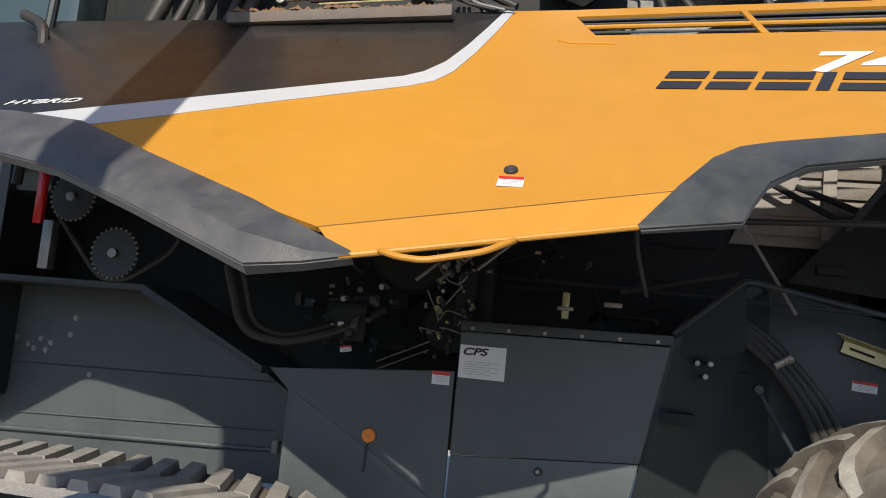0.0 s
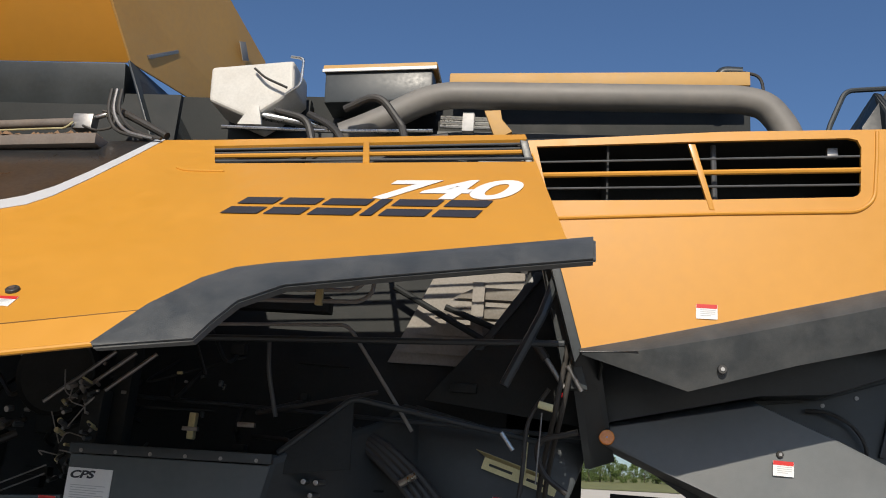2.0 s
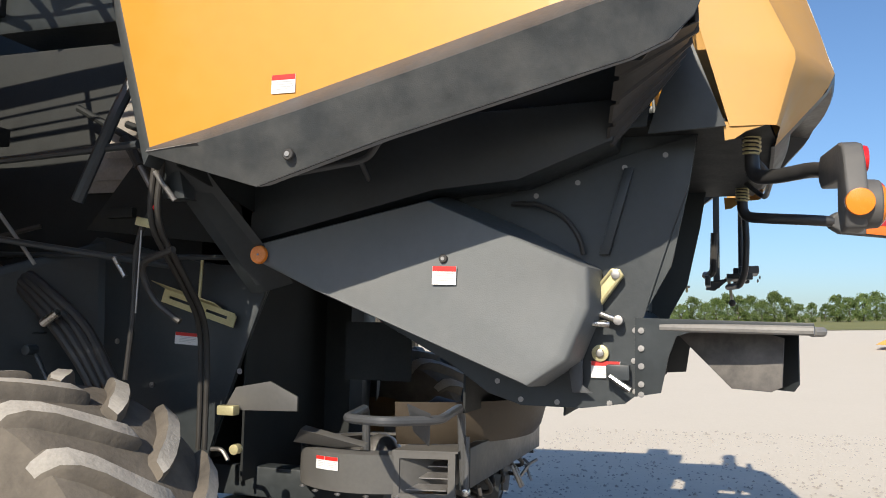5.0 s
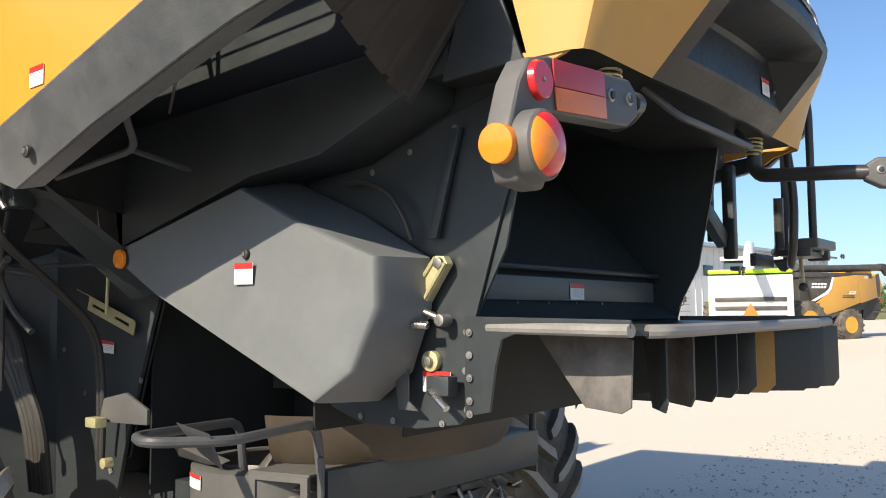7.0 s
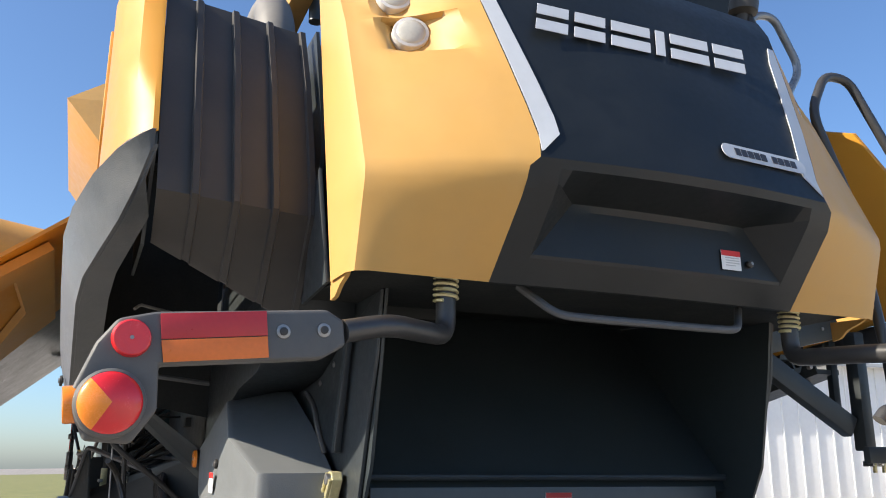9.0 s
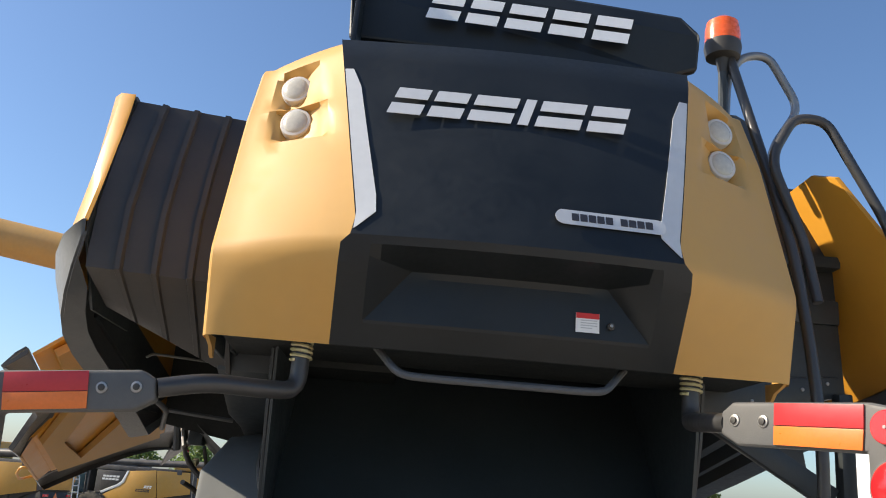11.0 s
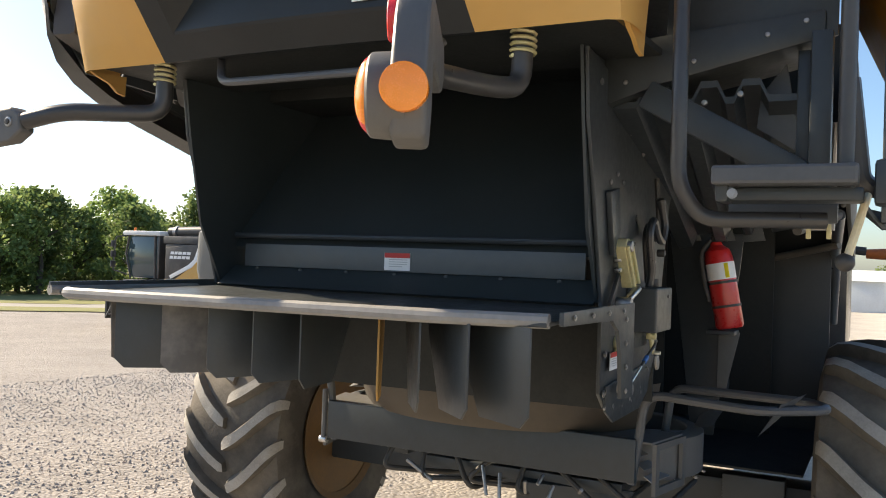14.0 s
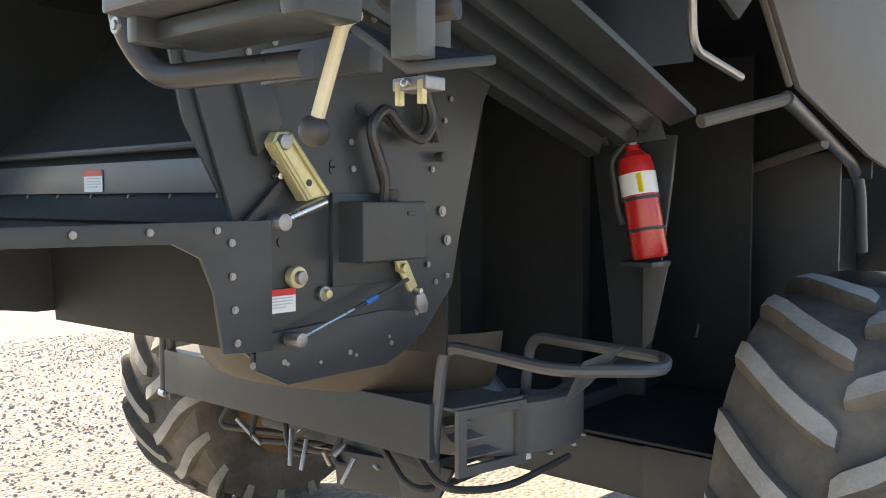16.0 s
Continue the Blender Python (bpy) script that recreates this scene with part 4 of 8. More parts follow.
# discharge shelf with rail and vanes
def build_shelf():
    sh = cp("spreader_shelf", plate([(4.08, 4.15, 1.747), (4.68, 4.02, 1.728), (4.74, 4.13, 1.728), (4.73, my(4.10), 1.735), (4.64, my(4.10), 1.738), (4.08, my(4.13), 1.747)], (0, 0, -0.012), 0.003), CHASSIS, "dark steel spreader shelf behind the chamber")
    part("shelf_rail", tube([(4.70, 4.085, 1.727), (4.74, 4.13, 1.727), (4.74, 5.45, 1.735), (4.71, 5.75, 1.738)], 0.019, 10, 0.03), RAILGREY, sh, "grey tube rail along the shelf edge")
    part("rail_arm", tube([(4.16, 4.135, 1.735), (4.50, 4.04, 1.732), (4.70, 3.995, 1.730)], 0.018, 10), RAILGREY, sh)
    b = plate(xz(my(4.06), [(4.06, 1.765), (4.72, 1.762), (4.72, 1.728), (4.30, 1.722), (4.235, 1.69), (4.205, 1.62), (4.185, 1.49), (4.06, 1.48)]), (0, -0.012, 0), 0.002)
    part("shelf_bracket", b, CHASSIS, sh, "perforated steel angle at the shelf end")
    b = plate([(4.06, 4.14, 1.77), (4.70, 3.99, 1.758), (4.70, 3.99, 1.735), (4.30, 4.09, 1.725), (4.22, 4.11, 1.70), (4.19, 4.12, 1.62), (4.16, 4.13, 1.48), (4.06, 4.14, 1.46)], (0, 0.012, 0), 0.002)
    part("shelf_bracket", b, CHASSIS, sh, "bolted steel cheek at the shelf end")
    for z in (1.72, 1.65, 1.58, 1.51, 1.47):
        bolt(sh, (4.085, 4.13, z), 'Y', 0.008)
    b = plate([(4.20, 4.33, 1.72), (4.56, 4.20, 1.715), (4.61, 4.18, 1.70), (4.60, 4.18, 1.515), (4.56, 4.20, 1.495), (4.42, 4.25, 1.50)], (0.003, 0.006, 0), 0.001)
    part("vane", b, DUSTVANE, sh, "dusty curved side vane under the shelf")
    for x in (4.2, 4.35, 4.5, 4.65):
        bolt(sh, (x, my(4.055), 1.746), 'Y', 0.005)
    for k, (x, z) in enumerate(((4.165, 1.72), (4.165, 1.65), (4.16, 1.58), (4.155, 1.51))):
        bolt(sh, (x, my(4.055), z), 'Y', 0.0055)
    # steering vanes, fanned
    spec = [(4.58, 4.38, 52, 0.28, CHASSIS), (4.56, 4.56, 42, 0.28, DUSTVANE), (4.54, 4.72, 30, 0.28, CHASSIS), (4.52, 4.86, 14, 0.30, CHASSIS), (4.52, 4.98, -6, 0.30, DARKIN), (4.57, 5.20, -27, 0.19, YELVANE),
            (4.62, 5.33, -36, 0.28, DARKIN), (4.65, 5.45, -48, 0.28, CHASSIS), (4.68, 5.59, -60, 0.30, DARKIN)]
    for x, y, a, w, m in spec:
        dx, dy = math.cos(radians(a)), -math.sin(radians(a))
        h = 0.228 if y < 5.1 else 0.24
        pts = [(-w / 2, 0), (w / 2, 0), (w / 2, -h + 0.03), (w / 2 - 0.03, -h), (-w / 2 + min(0.13, 0.35 * w), -h), (-w / 2, -0.04)]
        P3 = [Vector((x + dx * u, y + dy * u, 1.722 + v)) for u, v in pts]
        part("vane", plate(P3, Vector((-dy, dx, 0)) * 0.006, 0.001), m, sh)
    return sh


DUSTVANE = mat("dust_streaked_vane", (0.05, 0.05, 0.05), 0.6, var=0.2, scale=6, dust=0.9, dust_col=(0.24, 0.22, 0.20), dust_scale=9)
YELVANE = mat("yellow_worn_vane", (0.40, 0.21, 0.045), 0.55, var=0.15, scale=8, dust=0.4, dust_col=(0.3, 0.2, 0.1))
build_shelf()


# -- fittings on both tail plates --
def tail_fittings(y, s):
    """s is 1 on the side that faces -y."""
    o = s
    out = [(4.02, 1.935), (4.005, 1.96), (3.97, 1.963), (3.855, 1.82), (3.925, 1.805)]
    pv = (3.99, 1.938)
    k0, k1 = (4.0, 1.758), (3.87, 1.805)
    g = cp("hinge_lever", me_bm("hinge_lever", plate(xz(y - 0.05 * o, out), (0, 0.035 * o, 0), 0.004)), GOLD, "yellow zinc plated lever")
    for u, v in (((4.015, 1.937), (3.918, 1.812)), ((3.975, 1.956), (3.862, 1.822))):
        part("lever_rib", tube([(u[0], y - 0.055 * o, u[1]), (v[0], y - 0.055 * o, v[1])], 0.006, 6), GOLD, g)
    part("lever_hole", cyl((3.915, y - 0.0525 * o, 1.848), (3.915, y - 0.045 * o, 1.848), 0.009, 12), HOSE, g)
    part("pivot", cyl((pv[0], y - 0.065 * o, pv[1]), (pv[0], y - 0.02 * o, pv[1]), 0.018, 16), STEEL, g)
    part("link_bolt", cyl((k1[0], y - 0.055 * o, k1[1]), (k0[0], y - 0.045 * o, k0[1]), 0.013, 12), CHROME, g)
    part("link_nut", cyl((k0[0], y - 0.07 * o, k0[1]), (k0[0], y - 0.02 * o, k0[1]), 0.02, 12), STEEL, g)
    w = cp("brass_bush", me_bm("brass_bush", cyl((3.925, y - 0.025 * o, 1.627), (3.925, y, 1.627), 0.034 if s > 0 else 0.026, 20), True), GOLD, "brass coloured round bush")
    part("core", cyl((3.925, y - 0.04 * o, 1.627), (3.925, y - 0.015 * o, 1.627), 0.016, 14), STEEL, w)
    sticker(PL if s > 0 else PR, basis((3.945 if s > 0 else 3.975, y - 0.012 * o, 1.562 if s > 0 else 1.575), (o, 0, 0), (0, 0, 1)), 0.115 if s > 0 else 0.095, 0.066 if s > 0 else 0.055)


tail_fittings(4.155, 1)
tail_fittings(my(4.155), -1)


# -- grey elevator cover on the side --
def build_cover(s):
    yo, yi = (3.80, 4.13)
    f = (lambda y: y) if s > 0 else my
    outer = [(2.46, 2.055, 3.89), (2.49, 1.985, 3.89), (2.78, 1.86, 3.86), (3.695, 1.50, 3.845), (3.84, 1.60, 3.87), (3.92, 1.80, 3.89), (3.915, 1.955, 3.89), (3.63, 2.075, 3.84), (3.27, 2.23, 3.88)]
    b = bmesh.new()
    n = len(outer)
    cx, cz = 3.35, 1.88
    rings = []
    for sc, dy in ((1.03, None), (1.0, 0.045), (0.994, 0.02), (0.984, 0.006), (0.968, 0.0), (0.90, -0.002)):
        ring = []
        for x, z, y in outer:
            ring.append(b.verts.new((cx + (x - cx) * sc, f(yi if dy is None else y + dy), cz + (z - cz) * sc + (0.04 if dy is None and z > 2.0 else 0.0))))
        rings.append(ring)
    c = b.verts.new((3.40, f(3.835), 1.86))
    for A, B in zip(rings, rings[1:]):
        for i in range(n):
            b.faces.new((A[i], A[(i + 1) % n], B[(i + 1) % n], B[i]))
    for i in range(n):
        b.faces.new((rings[-1][i], rings[-1][(i + 1) % n], c))
    o = cp("elevator_cover", b, CHUTE, "grey moulded elevator cover with an orange reflector")
    if s > 0:
        reflector(o, basis((2.52, 3.868, 2.01), (1, 0, 0), (0, 0, 1)), 0.041)
        lock(o, basis((3.355, 3.842, 1.985), (1, 0, 0), (0, 0, 1)), 0.018)
        sticker(o, basis((3.365, 3.828, 1.918), (1, 0, -0.02), (0.02, 0, 1)), 0.098, 0.072)
    return o


build_cover(1)
# upper dark housing above the cover
cp("upper_housing", plate(xz(3.92, [(2.36, 2.33), (2.42, 2.06), (3.28, 2.27), (3.63, 2.30), (4.0, 2.44), (4.02, 2.60), (2.5, 2.55)]), (0, 0.25, 0), 0.01), CHASSIS, "dark housing under the side panel")
cp("cable", tube([(3.56, 4.12, 2.235), (3.66, 4.10, 2.235), (3.78, 4.10, 2.18), (3.84, 4.10, 2.10), (3.86, 4.12, 2.02)], 0.010, 8, 0.05), HOSE)
cp("plate_rib", plate(xz(4.125, [(4.02, 2.37), (4.06, 2.37), (3.96, 2.02), (3.92, 2.02)]), (0, 0.02, 0), 0.004), CHASSIS)

# -- lower side panels --
LP = cp("lower_panel", me_bm("lower_panel", plate(xz(3.30, [(0.0, 1.725), (0.97, 1.74), (0.865, 1.205), (0.0, 1.145)]), (0, 0.03, 0), 0.006)), LOWPANEL, "anthracite lower side panel with a white data sticker")
cp("lower_panel", plate(xz(3.304, [(0.0, 1.142), (0.862, 1.202), (0.79, 0.85), (0.0, 0.85)]), (0, 0.03, 0), 0.006), LOWPANEL, "anthracite lower side panel")
LP2 = cp("lower_panel", me_bm("lower_panel", plate(xz(3.30, [(-0.94, 1.46), (-0.012, 1.535), (-0.012, 0.85), (-0.83, 0.85), (-0.83, 1.36)]), (0, 0.03, 0), 0.006)), LOWPANEL, "anthracite lower side panel with an orange reflector")
cp("panel_crease", plate([(-0.80, 3.294, 1.36), (-0.05, 3.294, 0.92), (-0.05, 3.294, 0.85), (-0.80, 3.294, 0.85)], (0, 0.01, 0), 0.003), LOWPANEL)
LP3 = cp("lower_panel", me_bm("lower_panel", plate(xz(3.85, [(-3.3, 1.79), (-2.0, 1.815), (-1.20, 1.416), (-0.7, 1.10), (-0.7, 0.80), (-3.3, 0.80)]), (0, 0.03, 0), 0.006)), LOWPANEL, "recessed anthracite panel ahead of the hatch with a row of bolts")
cp("panel_rib", tube([(-3.2, 3.835, 0.905), (-1.05, 3.835, 0.985)], 0.014, 8), LOWPANEL)
cp("panel_rib", tube([(-3.2, 3.845, 1.00), (-1.1, 3.845, 1.09)], 0.006, 8), LOWPANEL)
cp("panel_rib", tube([(-3.2, 3.846, 1.30), (-0.95, 3.846, 1.36)], 0.0035, 6), CHASSIS)
cp("panel_catch", box(-1.066, 3.825, 1.005, 0.035, 0.03, 0.07, 0.004), RAILGREY, "pale catch on the panel edge")
for x, z in ((-2.41, 1.60), (-2.43, 1.50), (-2.55, 1.44), (-2.62, 1.46), (-2.70, 1.42), (-2.78, 1.455), (-2.66, 1.40), (-2.58, 1.395), (-2.85, 1.41), (-2.27, 1.28), (-2.92, 1.45)):
    bolt(LP3, (x, 3.845, z), 'Y', 0.011)
cp("panel_lip", plate([(0.0, 3.28, 1.775), (0.98, 3.28, 1.79), (0.98, 3.28, 1.745), (0.0, 3.28, 1.728)], (0, 0.4, 0), 0.004), CHASSIS)
cp("slope_edge", plate([(-1.70, 3.34, 1.815), (-0.975, 3.29, 1.462), (-0.975, 3.29, 1.425), (-1.72, 3.34, 1.775)], (0.01, 0.5, 0.0), 0.005), CHASSIS, "thick folded edge sloping down to the hatch")
cp("upper_ledge", plate([(-3.3, 3.36, 1.80), (-1.70, 3.34, 1.815), (-1.70, 3.84, 1.815), (-3.3, 3.86, 1.80)], (0, 0, -0.035), 0.005), CHASSIS)
for i in range(6):
    bolt(LP, (0.06 + i * 0.17, 3.278, 1.742 + i * 0.003), 'Y', 0.006)
reflector(LP2, basis((-0.396, 3.287, 1.19), (1, 0, 0), (0, 0, 1)), 0.036)
cp("reflector_stalk", tube([(-0.40, 3.29, 1.15), (-0.405, 3.285, 1.02)], 0.006, 6), HOSE)
b = bmesh.new()
bmesh.ops.create_cube(b, size=1, matrix=Matrix.Translation((0.116, 3.297, 1.585)) @ Matrix.Diagonal((0.22, 0.004, 0.155, 1)))
DATA = cp("data_sticker", b, WHITE, "white data sticker with black heading")
text_part("heading", "CPS", 0.052, basis((0.075, 3.293, 1.632), (1, 0, 0.03), (0, 0, 1)) @ Matrix.Diagonal((1.35, 0.9, 1, 1)), DECALDARK, DATA, 0.001, 0.25)
for k in range(6):
    b = bmesh.new()
    bmesh.ops.create_cube(b, size=1, matrix=Matrix.Translation((0.116 - (0.02 if k % 2 else 0), 3.2945, 1.585 - k * 0.011)) @ Matrix.Diagonal((0.17 - 0.04 * (k % 2), 0.002, 0.003, 1)))
    part("print_bar", b, PRINT, DATA)
sticker(LP2, basis((-0.075, 3.296, 1.495), (1, 0, 0), (0, 0, 1)), 0.085, 0.062)
lock(LP, basis((0.416, 3.29, 1.118), (1, 0, 0), (0, 0, 1)), 0.02)

# sloping cheek behind the lower panel, with its peak
cp("cheek_plate", plate([(0.97, 3.30, 1.775), (0.80, 3.30, 0.85), (1.55, 4.10, 0.9), (1.50, 4.10, 2.10)], (0.02, 0.02, 0), 0.004), CHASSIS, "dark sloping plate behind the lower panel")
cp("cheek_plate", plate(xz(4.118, [(1.50, 2.125), (1.55, 0.9), (2.10, 0.95), (2.19, 1.26), (2.42, 1.88), (2.44, 1.98), (2.1, 1.99)]), (0.0, 0.02, 0), 0.004), CHASSIS, "dark chassis plate behind the rear wheel")

# slotted zinc brackets on the chassis plate
_bm4 = Matrix.Translation((2.085, 4.085, 1.785)) @ Matrix.Rotation(radians(16.5), 4, 'Y')
SLB = cp("slotted_bracket", me_bm("slotted_bracket", holed([_bm4 @ Vector(p) for p in ((-0.205, 0, -0.032), (0.205, 0, -0.032), (0.205, 0, 0.02), (0.19, 0, 0.032), (-0.205, 0, 0.032))], [[_bm4 @ Vector(p) for p in ((-0.17, 0, -0.006), (-0.04, 0, -0.006), (-0.04, 0, 0.008), (-0.17, 0, 0.008))], [_bm4 @ Vector(p) for p in ((0.04, 0, -0.006), (0.16, 0, -0.006), (0.16, 0, 0.008), (0.04, 0, 0.008))]], (0, 0.006, 0))), GOLD, "slotted pale zinc bracket")
part("bracket_flange", plate([_bm4 @ Vector(p) for p in ((-0.205, 0, 0.032), (0.12, 0, 0.032), (0.10, -0.04, 0.05), (-0.26, -0.04, 0.05))], (0, 0, 0.004), 0.001), GOLD, SLB)
part("control_rod", tube([(2.12, 4.05, 2.02), (2.11, 4.05, 1.79)], 0.008, 8), GOLD, SLB)
sticker(PL, basis((2.01, 4.112, 1.641), (1, 0, -0.06), (0.06, 0, 1)), 0.125, 0.055)
for x, z in ((1.83, 1.42), (1.62, 1.62), (2.30, 1.50), (1.88, 1.28)):
    bolt(PL, (x, 4.112, z), 'Y', 0.009)

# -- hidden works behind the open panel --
# added black sheet across the tail; stands in for shade in the depth
cp("tail_shade_sheet", plate([(2.30, 4.17, 1.0), (2.30, 5.5, 1.0), (2.30, 5.5, 2.5), (2.30, 4.17, 2.5)], (-0.012, 0, 0), 0), INNER)
# core and frame take the near-black, so their colour carries the shade
cp("body_core", box(-0.5, 4.705, 2.1, 5.0, 0.97, 2.1, 0.02), INNER, "threshing body behind the open panel, near-black as shade")
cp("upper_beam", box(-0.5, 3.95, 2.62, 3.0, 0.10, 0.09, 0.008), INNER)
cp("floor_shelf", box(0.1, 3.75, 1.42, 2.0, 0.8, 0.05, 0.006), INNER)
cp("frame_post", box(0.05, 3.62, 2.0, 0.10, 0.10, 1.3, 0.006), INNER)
cp("frame_post", plate([(2.30, 3.42, 2.36), (2.42, 3.46, 2.36), (2.55, 4.05, 1.9), (2.42, 3.98, 1.85)], (0.03, 0.03, 0), 0.004), CHASSIS)
cp("frame_post", plate([(2.02, 3.5, 3.35), (2.10, 3.5, 3.35), (2.40, 3.5, 2.2), (2.30, 3.5, 2.2)], (0, 0.08, 0), 0.006), CHASSIS)
cp("cross_bar", tube([(0.3, 3.50, 2.33), (2.28, 3.36, 2.39)], 0.016, 8), CHASSIS)
cp("cross_bar", tube([(-0.1, 3.88, 2.05), (2.4, 3.9, 2.0)], 0.012, 8), CHASSIS)
SIEVE = mat("dusty_sieve_steel", (0.30, 0.28, 0.25), 0.6, var=0.25, scale=7, dust=0.3, dust_col=(0.20, 0.16, 0.12))
# pale sieve box seen through the opening
cp("sieve_box", plate(xz(4.19, [(1.30, 2.36), (2.0, 2.36), (2.25, 2.92), (1.55, 2.92)]), (0, 0.012, 0), 0.002), SIEVE, "pale grey sieve box behind the struts")
for k in range(2):
    cp("sieve_strut", tube([(1.32 + 0.3 * k, 4.10, 2.78 - 0.1 * k), (1.85 + 0.25 * k, 4.08, 2.50)], 0.018, 8), INNER)
for k in range(4):
    cp("sieve_slat", plate([(1.35 + 0.10 * k, 4.17, 2.42 + 0.11 * k), (2.05 + 0.03 * k, 4.17, 2.42 + 0.11 * k), (2.08 + 0.03 * k, 4.15, 2.485 + 0.11 * k), (1.48 + 0.10 * k, 4.15, 2.485 + 0.11 * k)], (0, 0.01, 0), 0.002), SIEVE)
cp("sieve_post", box(1.80, 4.13, 2.62, 0.07, 0.02, 0.44, 0.003), SIEVE)
# pipes and hoses
rngw = random.Random(11)
for z, x1 in ((2.60, 1.24), (2.545, 1.28)):
    cp("steel_pipe", tube([(0.45, 3.40, z - 0.03), (x1, 3.41, z), (x1 + 0.06, 3.41, z + 0.04), (x1 + 0.065, 3.43, z + 0.16)], 0.011, 8, 0.05), RAILGREY, "pale bent hydraulic pipe")
cp("pipe_clamp", box(1.08, 3.40, 2.57, 0.035, 0.03, 0.11, 0.004), GOLD)
cp("steel_pipe", tube([(0.30, 3.48, 2.395), (1.20, 3.49, 2.44), (1.235, 3.50, 2.42), (1.49, 3.60, 2.06), (1.56, 3.63, 1.955)], 0.009, 8, 0.04), RAILGREY, "pale bent hydraulic pipe")
cp("steel_pipe", tube([(0.78, 3.62, 2.38), (0.80, 3.62, 2.20), (0.86, 3.64, 1.98)], 0.012, 8, 0.05), TUBE)
for k in range(3):
    cp("steel_pipe", tube([(-0.28 + 0.11 * k, 3.45, 1.96), (0.02 + 0.11 * k, 3.52, 2.24)], 0.011, 8), STEEL)
for k in range(4):
    cp("bundled_hose", tube([(1.18 + 0.03 * k, 3.80 + 0.02 * k, 1.95), (1.30 + 0.05 * k, 3.82, 1.86), (1.50 + 0.045 * k, 3.82 + 0.02 * k, 1.70), (1.66 + 0.045 * k, 3.85, 1.50), (1.76 + 0.045 * k, 3.88, 1.30), (1.80 + 0.04 * k, 3.9, 1.0)], 0.024, 10, 0.2), HOSE)
cp("ridge_bar", tube([(0.98, 3.36, 1.80), (1.29, 3.42, 2.075), (1.34, 3.44, 2.075), (2.20, 3.70, 1.95)], 0.014, 8, 0.04), CHASSIS)
cp("peak_plate", plate([(0.98, 3.36, 1.79), (1.30, 3.43, 2.07), (1.31, 3.45, 1.75), (0.97, 3.35, 1.70)], (0, 0.012, 0), 0.002), INNER, "dark triangular plate below the ridge bar")
cp("link_rod", tube([(1.43, 3.79, 1.58), (1.62, 3.80, 1.28)], 0.012, 8), CHASSIS)
for x, z in ((1.43, 1.58), (1.62, 1.28), (1.10, 1.68), (1.16, 1.68), (1.14, 1.62), (1.02, 1.60)):
    cp("screw_head", cyl((x, 3.74 if x > 1.3 else 3.42, z), (x, 3.80, z), 0.013 if x < 1.3 else 0.024, 12), CHASSIS if x > 1.3 else STEEL)
HB = cp("coupling_holder", me_bm("coupling_holder", box(1.06, 3.83, 1.455, 0.05, 0.25, 0.22, 0.008, (0, 0, -30))), CHASSIS, "dark box with quick couplings")
for k in range(3):
    u = Vector((1.078 + 0.030 * k, 3.755 + 0.052 * k, 1.35))
    part("quick_coupling", cyl(u + Vector((0.02, -0.012, 0.0)), u + Vector((0.02, -0.012, -0.055)), 0.009, 12), CHROME, HB, "bright quick coupling")
    part("coupling_label", box(u.x + 0.022, u.y - 0.012, u.z + 0.028, 0.004, 0.022, 0.026, 0.001, (0, 0, -30)), RAILGREY, HB)
    part("dust_cap", cyl(u + Vector((0.03, 0.012, -0.02)), u + Vector((0.045, 0.004, -0.02)), 0.012, 12), HOSE, HB)
for k in range(2):
    d = 0.032 * k
    cp("feed_hose", tube([(2.30 + d, 3.45, 2.40), (2.256 + d, 3.468, 2.111), (2.215 + d, 3.75, 1.90), (2.19 + d, 3.955, 1.72), (2.18 + d, 3.99, 1.44), (2.185 + d, 3.985, 1.16)], 0.013, 10, 0.12), HOSE)
cp("trim_hook", tube([(3.26, 3.445, 2.407), (3.15, 3.55, 2.33), (2.81, 3.455, 2.26)], 0.013, 10, 0.05), TUBE)
cp("hook_brace", tube([(3.12, 3.55, 2.33), (3.03, 3.84, 2.31)], 0.010, 8), TUBE)
cp("hose_nozzle", tube([(2.27, 3.96, 1.17), (2.33, 3.95, 1.175), (2.36, 3.95, 1.13)], 0.010, 8, 0.03), STEEL)
cp("brass_cap", cyl((2.44, 3.90, 1.19), (2.44, 3.86, 1.19), 0.022, 16), GOLD)
cp("strut_bar", tube([(2.24, 3.42, 2.75), (2.17, 3.36, 2.52), (2.01, 3.36, 2.18)], 0.024, 8, 0.02), CHASSIS)
cp("strut_bar", tube([(2.24, 3.58, 2.72), (2.35, 3.56, 2.28)], 0.016, 8), CHASSIS)
# near-black again: shade behind the struts set by colour
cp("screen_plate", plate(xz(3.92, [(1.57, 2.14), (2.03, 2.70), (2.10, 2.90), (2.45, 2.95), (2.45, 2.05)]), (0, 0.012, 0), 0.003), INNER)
cp("screen_edge", plate([(1.82, 3.90, 2.42), (1.86, 3.90, 2.42), (2.18, 3.90, 2.86), (2.12, 3.90, 2.86)], (0, 0.02, 0), 0.003), CHASSIS)
cp("hose_crimp", tube([(2.18, 3.48, 2.36), (2.29, 3.48, 2.20)], 0.013, 10), STEEL, "bright hose crimp")
cp("bundled_hose", tube([(2.10, 3.50, 2.45), (2.15, 3.49, 2.40), (2.20, 3.48, 2.33)], 0.022, 10, 0.05), HOSE)
cp("bundled_hose", tube([(2.22, 3.56, 2.20), (2.12, 3.58, 2.05), (2.11, 3.6, 1.76), (2.07, 3.62, 1.48)], 0.011, 8, 0.15), HOSE)
cp("hose_crimp", tube([(2.00, 3.60, 1.98), (2.06, 3.60, 1.90)], 0.011, 8), CHROME)
